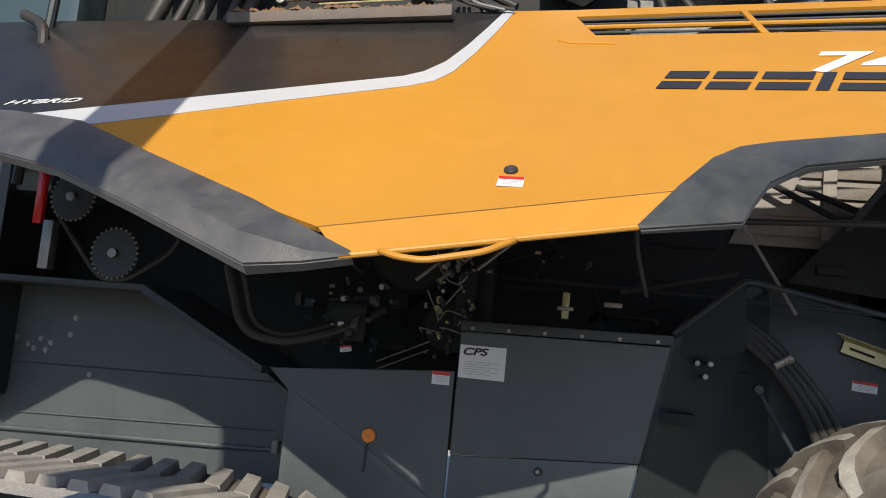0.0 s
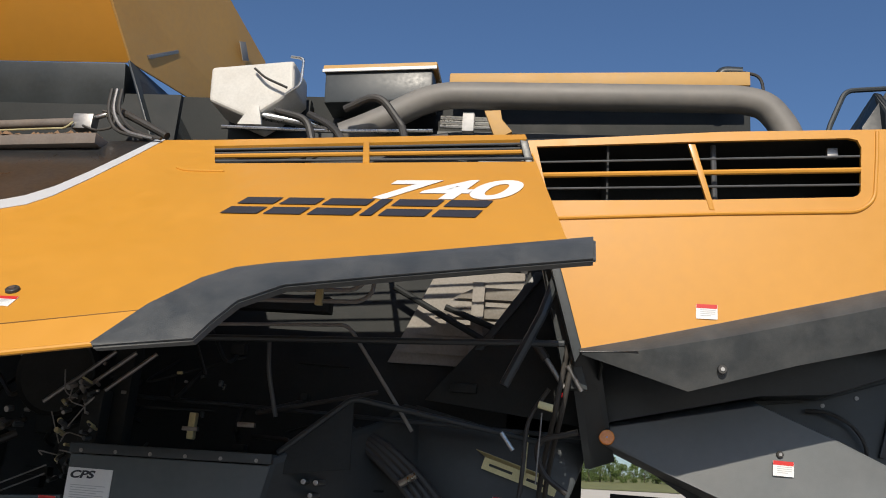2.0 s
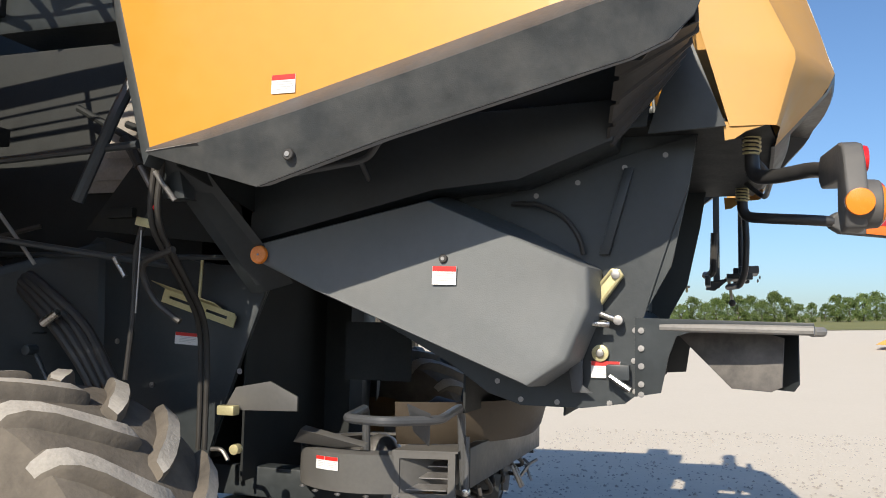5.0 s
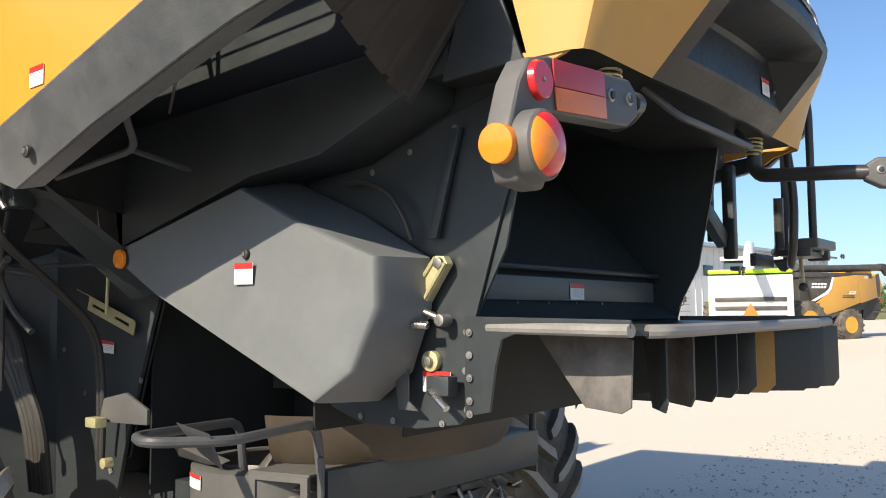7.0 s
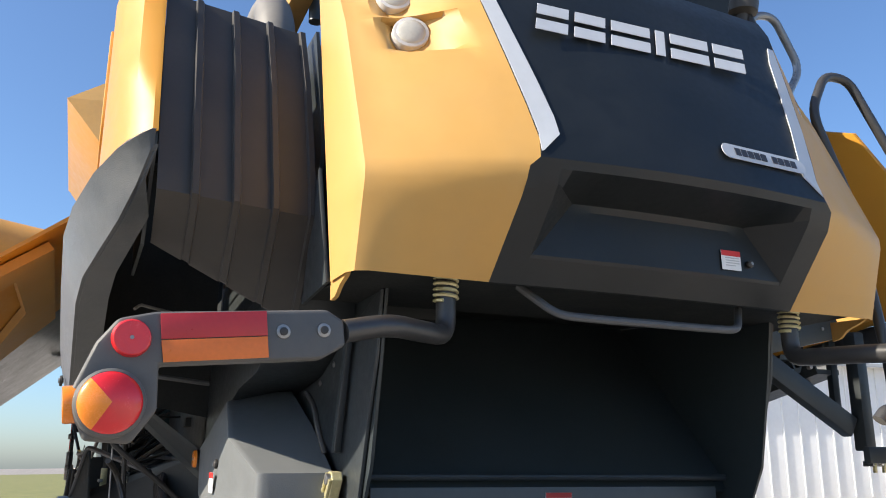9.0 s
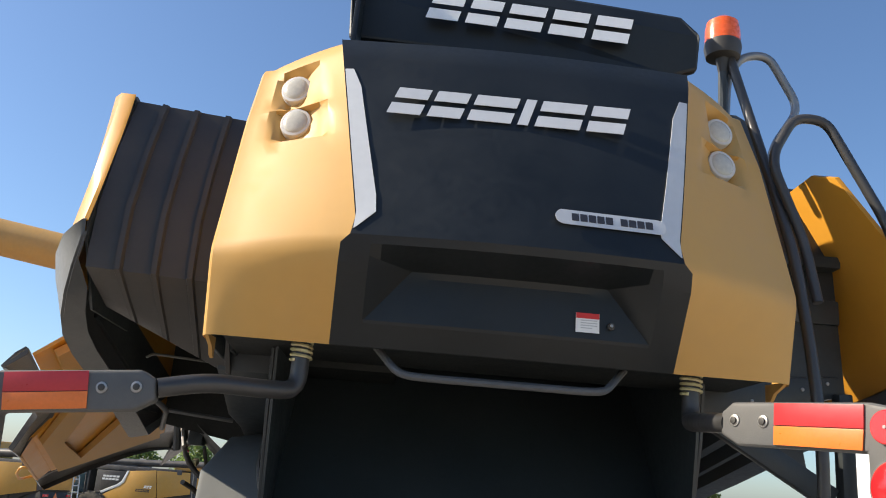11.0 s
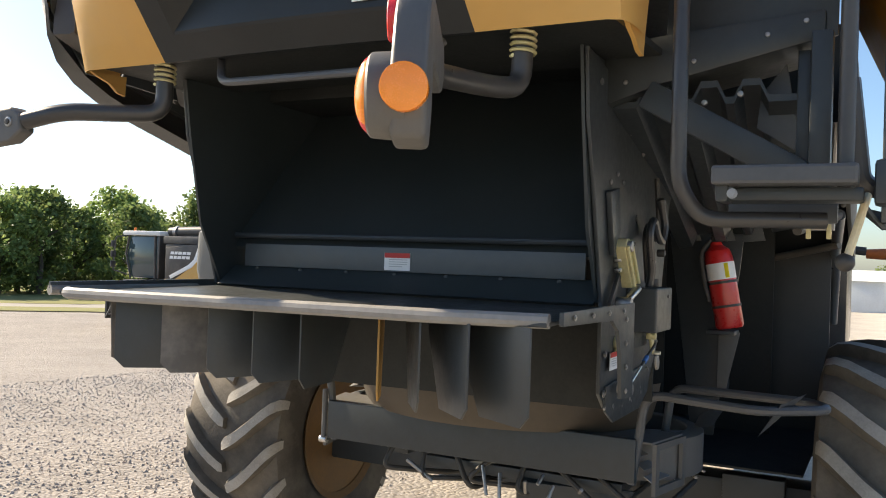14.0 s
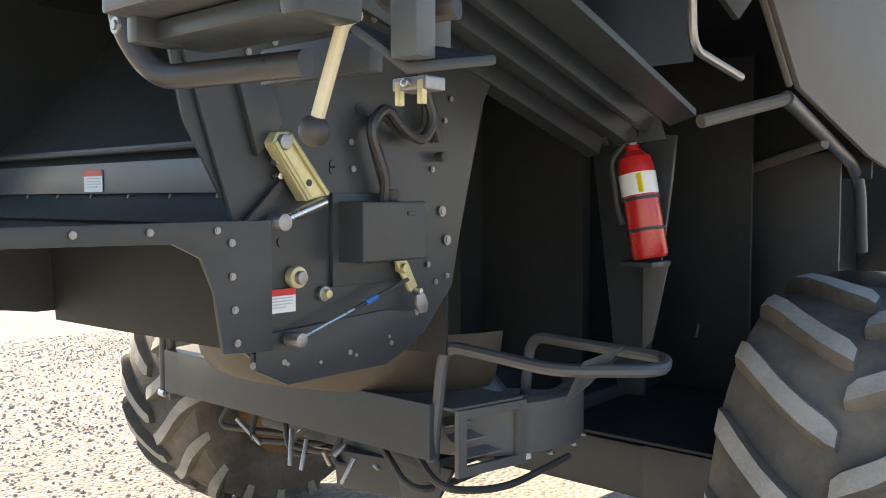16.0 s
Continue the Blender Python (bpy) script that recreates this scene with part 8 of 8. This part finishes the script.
    for k in range(6):
        part("rung", tube([(5.0 + 0.016 * k, 0.45, 2.6 - 0.26 * k), (5.0 + 0.016 * k, 0.83, 2.6 - 0.26 * k)], 0.02, 6), ALU, lad)
    return e


ALU = mat("pale_aluminium", (0.7, 0.7, 0.68), 0.4, metal=0.3, var=0.1)
RIMY = mat("yellow_wheel_rim", (0.66, 0.34, 0.05), 0.5, var=0.1)


def gh(x, y):
    return ground_height(x, y)


def put(x, y):
    return (x, y, gh(x, y))


parked_combine(put(17.2, 47.2), -4, "yellow combine harvester parked far across the gravel yard", True)
parked_combine(put(-15.7, -14.2), 90, "yellow combine harvester on crawler tracks beside the road", False, True)
parked_combine(put(-22.4, -13.6), 85, "yellow combine harvester in the parked row")
parked_combine(put(-31.5, -13.0), 72, "yellow combine harvester with raised tank flaps in the parked row", True)
parked_combine(put(-40.0, -9.1), 80, "yellow combine harvester at the end of the parked row")
parked_combine(put(-9.4, 30.2), 252, "yellow combine harvester, tail to the yard, with a pale ladder")
parked_combine(put(-6.8, 44.0), 60, "yellow combine harvester parked before the grey building")


def forager(loc, rz, label):
    e = grp("forage_harvester", label, "forage harvester", loc, rz, "forage harvesters in the yard")
    part("body", box(0.9, 0, 1.45, 4.2, 2.0, 0.9, 0.08), BGDK, e)
    for y in (-1.25, 1.21):
        part("green_panel", side_shape(y, [(-0.3, 2.2), (2.4, 2.75), (3.0, 2.5), (3.1, 1.75), (1.2, 1.55), (-0.2, 1.7)], 0.04), BGG, e, "lime green side panel")
        part("white_panel", side_shape(y, [(-1.3, 2.9), (1.2, 2.95), (2.4, 2.78), (-0.3, 2.2), (-1.3, 2.1)], 0.04), BGW, e, "white side panel")
        wheel_parts(e, -0.6, y * 1.02, 0.95, 0.7, BGR, "front_wheel")
        wheel_parts(e, 2.6, y * 0.95, 0.68, 0.5, BGR, "rear_wheel")
    part("rear_grille", plate([(3.05, -1.25, 2.65), (3.15, -1.25, 0.95), (3.0, -1.25, 0.9), (2.8, -1.25, 2.7)], (0, 2.5, 0), 0.05), BGW, e, "white tail grille")
    part("green_top", box(2.7, 0, 2.78, 0.8, 2.5, 0.14, 0.05), BGG, e)
    for k in range(3):
        part("grille_slot", box(3.13, 0, 1.35 + 0.28 * k, 0.06, 2.1, 0.13, 0.02), BGB, e)
    part("slow_sign", plate([(3.2, -0.3, 1.3), (3.2, 0.3, 1.3), (3.2, 0.0, 1.8)], (0.02, 0, 0), 0.01), ORANGE2, e, "orange triangle sign")
    part("cab", box(-1.6, 0, 2.6, 1.5, 1.9, 1.5, 0.12), GLASS, e, "glazed cab")
    part("cab_roof", box(-1.6, 0, 3.42, 1.8, 2.1, 0.16, 0.06), BGW, e)
    part("spout", tube([(0.3, 0, 2.9), (0.4, 0, 3.5), (1.6, 0, 3.75), (3.6, 0, 3.35), (4.6, 0, 2.9)], 0.15, 14, 0.6), BGW, e, "curved white discharge spout")
    part("intake", box(-2.9, 0, 0.9, 1.2, 1.6, 0.9, 0.1), BGG, e)
    return e


forager(put(18.6, 40.9), 8, "lime green and white forage harvester across the yard")
forager(put(-4.4, 31.5), -72, "lime green and white forage harvester with its tail to the yard")
# corn header lying in front of the far combine
hd = grp("corn_header", "yellow corn header lying on the gravel", "header", put(11.2, 45.2), -12, "")
for k in range(7):
    part("snout", plate([(0, -1.8 + 0.6 * k, 0.2), (1.2, -1.8 + 0.6 * k, 0.9), (1.3, -1.8 + 0.6 * k, 0.2)], (0, 0.4, 0), 0.04), BGY, hd)
part("trough", box(1.6, 0.1, 0.6, 0.7, 4.3, 0.7, 0.05), BGY, hd)
wp = thing("brush_pile", "pile of grey dead branches beside the green harvester", "brush pile", put(15.9, 40.5))
rb = random.Random(4)
bm_ = bmesh.new()
for k in range(170):
    p = Vector((rb.gauss(0, 0.9), rb.gauss(0, 0.7), abs(rb.gauss(0, 0.45))))
    d = Vector((rb.uniform(-1, 1), rb.uniform(-1, 1), rb.uniform(-0.25, 0.5))).normalized()
    tube([p, p + d * rb.uniform(0.5, 1.3)], rb.uniform(0.02, 0.05), 5, bm=bm_)
tagged(part("branches", bm_, mat("dead_branches", (0.22, 0.17, 0.12), 0.9, var=0.3, scale=3), wp), kind="stuff")


# building with standing-seam walls
def build_hall():
    wallm = mat("pale_metal_cladding", (0.66, 0.67, 0.68), 0.5, var=0.05, scale=0.5)
    roofm = mat("grey_metal_roof", (0.30, 0.32, 0.34), 0.45, var=0.08, scale=0.5)
    e = grp("warehouse", "long pale metal warehouse with a low grey roof", "building", (-32.1, 65.05, gh(-26, 52) + 0.6), 80, "")
    part("wall", box(0, 0, 3.4, 66, 16, 7.2, 0.05), wallm, e)
    part("roof", plate([(-33.6, -8.7, 7.0), (-33.6, 0, 8.6), (-33.6, 8.7, 7.0), (-33.6, 8.7, 6.8), (-33.6, 0, 8.4), (-33.6, -8.7, 6.8)], (67.2, 0, 0), 0.02), roofm, e)
    for k in range(65):
        part("wall_rib", box(-32 + k, -8.03, 3.4, 0.08, 0.06, 6.8, 0), wallm, e)
    for k in range(4):
        d = part("door", box(-5 + 10 * k, -8.05, 2.2, 4.0, 0.1, 4.4, 0.02), BGW, e, "roller door")
        for q in range(8):
            part("door_slat", box(-5 + 10 * k, -8.12, 0.3 + 0.55 * q, 3.9, 0.04, 0.05, 0), roofm, d)
    for k in range(3):
        part("window", box(0 + 10 * k, -8.06, 4.9, 1.4, 0.08, 0.9, 0.02), GLASS, e)


build_hall()
sh = grp("shed", "small pale metal shed beyond the yard", "building", put(-64.6, 9.2), 90, "")
part("wall", box(0, 0, 0.9, 9, 5, 2.6, 0.03), mat("shed_metal", (0.55, 0.60, 0.64), 0.5, var=0.08, scale=1), sh)
part("roof", plate([(-4.7, -2.8, 2.2), (-4.7, 0, 3.0), (-4.7, 2.8, 2.2), (-4.7, 0, 2.8)], (9.4, 0, 0), 0), BGW, sh)
sg = thing("pylon_sign", "white sign board with red shapes on a pole", "sign", (-30.6, -21.9, -1.6))
part("pole", cyl((0, 0, 0), (0, 0, 5.5), 0.15, 12), STEEL, sg)
part("board", box(0, 0, 6.3, 0.5, 1.5, 2.6, 0.03, (0, 0, 62)), mat("pale_grey_sign", (0.55, 0.56, 0.57), 0.5, var=0.05), sg)
for k in range(3):
    part("red_shape", box(0.22, 0.02, 7.0 - 0.55 * k, 0.10, 0.5, 0.42, 0.01, (0, 0, 62)), RED, sg)
FN = grp("chain_fence", "long galvanised wire fence before the trees", "fence", (0, 0, 0), 0, "")
for k in range(12):
    fy = 12.5 + 3.0 * k
    fx = -60.5 + 0.35 * k
    part("post", cyl((fx, fy, gh(fx, fy) - 0.1), (fx, fy, gh(fx, fy) + 1.9), 0.04, 8), STEEL, FN)
for z in (0.1, 0.5, 0.9, 1.3, 1.85):
    part("wire", tube([(-60.5, 12.5, gh(-60.5, 12.5) + z), (-56.65, 45.5, gh(-56.65, 45.5) + z)], 0.012 if z < 1.8 else 0.025, 6), STEEL, FN)


def pickup(loc, rz):
    e = grp("pickup_truck", "white pickup truck parked beyond the yard", "truck", loc, rz, "")
    part("body", side_shape(-0.9, [(-2.6, 0.55), (-2.65, 1.0), (-1.5, 1.1), (-0.9, 1.75), (0.6, 1.78), (0.8, 1.1), (2.7, 1.08), (2.7, 0.5)], 1.8), BGW, e)
    for y in (-0.93, 0.90):
        part("side_window", side_shape(y, [(-1.2, 1.15), (-0.8, 1.65), (0.5, 1.68), (0.6, 1.15)], 0.03), GLASS, e)
        wheel_parts(e, -1.7, y * 0.95, 0.4, 0.26, STEEL)
        wheel_parts(e, 1.7, y * 0.95, 0.4, 0.26, STEEL)
    part("windscreen", plate([(-1.5, -0.8, 1.13), (-1.5, 0.8, 1.13), (-0.95, 0.75, 1.7), (-0.95, -0.75, 1.7)], (-0.02, 0, 0.02), 0), GLASS, e)


pickup(put(-39.6, 16.05), 20)

# grass verge, road and far meadow
def strip(name, pts, m, label, lift):
    vs, fs = [], []
    for (a, c) in pts:
        vs += [a, c]
    V = []
    for x, y in vs:
        V.append((x, y, gh(x, y) + lift))
    F = [(2 * i, 2 * i + 1, 2 * i + 3, 2 * i + 2) for i in range(len(pts) - 1)]
    o = part(name, me_of(name, V, F), m)
    tagged(o, label, name, kind="structure")
    return o


def arc(r0, r1, a0, a1, n=24):
    return [((3 + r0 * math.cos(radians(a)), 4 + r0 * math.sin(radians(a))), (3 + r1 * math.cos(radians(a)), 4 + r1 * math.sin(radians(a)))) for a in [a0 + (a1 - a0) * k / n for k in range(n + 1)]]


strip("verge", arc(41, 47, -170, -60), GRASS, "mown grass verge along the yard", 0.05)
strip("road", arc(47, 53, -170, -60), ROADM, "pale worn road behind the verge", 0.04)
strip("meadow", arc(53, 400, -175, -40), GRASS, "grass and weeds below the trees", 0.05)
strip("meadow", arc(88, 400, 25, 105), GRASS, "dry grass at the yard's far edge", 0.05)
strip("meadow", arc(70, 400, 150, 186), GRASS, "grass beyond the yard", 0.05)


# trees
def leafy(m, share):
    """Light passes through thin leaves."""
    N, L = m.node_tree.nodes, m.node_tree.links
    b = N["Principled BSDF"]
    src = b.inputs["Base Color"].links[0].from_socket
    tr = N.new("ShaderNodeBsdfTranslucent")
    L.new(src, tr.inputs["Color"])
    mx = N.new("ShaderNodeMixShader")
    mx.inputs[0].default_value = share
    L.new(b.outputs[0], mx.inputs[1])
    L.new(tr.outputs[0], mx.inputs[2])
    L.new(mx.outputs[0], N["Material Output"].inputs["Surface"])
    return m


LEAF = leafy(mat("summer_leaves", (0.17, 0.245, 0.085), 0.75, var=0.45, scale=0.9, rand=0.25), 0.5)
LEAF2 = leafy(mat("sunlit_leaves", (0.26, 0.32, 0.11), 0.75, var=0.45, scale=0.9, rand=0.25), 0.5)
BARK = mat("grey_bark", (0.10, 0.08, 0.06), 0.9, var=0.3, scale=4, bump=0.6, bump_scale=8)


def tree_meshes(seed, h):
    rng = random.Random(seed)
    bt = tube([(0, 0, 0), (rng.uniform(-.2, .2), rng.uniform(-.2, .2), h * 0.35), (rng.uniform(-.4, .4), rng.uniform(-.4, .4), h * 0.75)], lambda t: 0.028 * h * (1 - 0.8 * t), 8, 0.5)
    for k in range(7):
        a = rng.uniform(0, 6.28)
        z0 = h * rng.uniform(0.25, 0.55)
        L = h * rng.uniform(0.2, 0.33)
        tube([(0, 0, z0), (math.cos(a) * L * 0.5, math.sin(a) * L * 0.5, z0 + L * 0.35), (math.cos(a) * L, math.sin(a) * L, z0 + L * 0.6)], lambda t: 0.010 * h * (1 - 0.7 * t), 6, 0.3, bm=bt)
    trunk = me_bm("trunk", bt, True)
    trunk.materials.append(BARK)
    vs, fs, mi = [], [], []
    clumps = []
    for k in range(60):
        a, u = rng.uniform(0, 6.28), rng.uniform(0, 1)
        zz = 0.10 + 0.88 * u
        rad = 0.38 * math.sin(math.pi * min(1, (zz + 0.05) / 1.06)) ** 0.7 * rng.uniform(0.35, 1.05)
        clumps.append((Vector((math.cos(a) * rad * h, math.sin(a) * rad * h, zz * h)), h * rng.uniform(0.07, 0.13)))
    for c, s in clumps:
        for q in range(62):
            d = Vector((rng.gauss(0, 1), rng.gauss(0, 1), rng.gauss(0, 0.8))).normalized() * s * rng.uniform(0.5, 1.1)
            p = c + d
            n = Vector((rng.gauss(0, 1), rng.gauss(0, 1), rng.gauss(0.5, 1))).normalized()
            u_ = n.orthogonal().normalized() * h * 0.020 * rng.uniform(0.7, 1.5)
            w_ = n.cross(u_).normalized() * h * 0.016 * rng.uniform(0.7, 1.5)
            o = len(vs)
            vs += [p - u_, p + w_, p + u_, p - w_]
            fs.append((o, o + 1, o + 2, o + 3))
            mi.append(1 if rng.random() < 0.3 else 0)
    crown = me_of("crown", vs, fs)
    crown.materials.append(LEAF)
    crown.materials.append(LEAF2)
    for f, m in zip(crown.polygons, mi):
        f.material_index = m
    return trunk, crown


TREES = [tree_meshes(s, 10.0) for s in (1, 2, 3, 4)]


def plant_tree(x, y, s, k, rz, label="leafy green deciduous tree in the far tree line"):
    e = thing("tree", label, "tree", (0, 0, 0), "trees round the yard")
    e.matrix_basis = Matrix.Translation((x, y, gh(x, y) - 0.1)) @ Matrix.Rotation(rz, 4, 'Z') @ Matrix.Diagonal((s, s, s * 0.95, 1))
    for nm, me in zip(("trunk", "crown"), TREES[k]):
        o = new(nm, me)
        o.parent = e


rt = random.Random(21)
for a in np.arange(-138, -92, 1.15):
    r = rt.uniform(66, 84)
    plant_tree(3 + r * math.cos(radians(a)), 4 + r * math.sin(radians(a)), rt.uniform(0.62, 0.98), rt.randrange(4), rt.uniform(0, 6.28))
for a in np.arange(62, 101, 0.72):
    r = rt.uniform(150, 180)
    plant_tree(3 + r * math.cos(radians(a)), 4 + r * math.sin(radians(a)), rt.uniform(0.36, 0.62), rt.randrange(4), rt.uniform(0, 6.28))
for a in np.arange(158, 177, 1.5):
    r = rt.uniform(69, 78)
    plant_tree(3 + r * math.cos(radians(a)), 4 + r * math.sin(radians(a)), rt.uniform(0.42, 0.62), rt.randrange(4), rt.uniform(0, 6.28))
for a in (-172, -168, -164):
    plant_tree(3 + 62 * math.cos(radians(a)), 4 + 62 * math.sin(radians(a)), 0.55, rt.randrange(4), rt.uniform(0, 6.28), "small green tree beyond the parked machines")
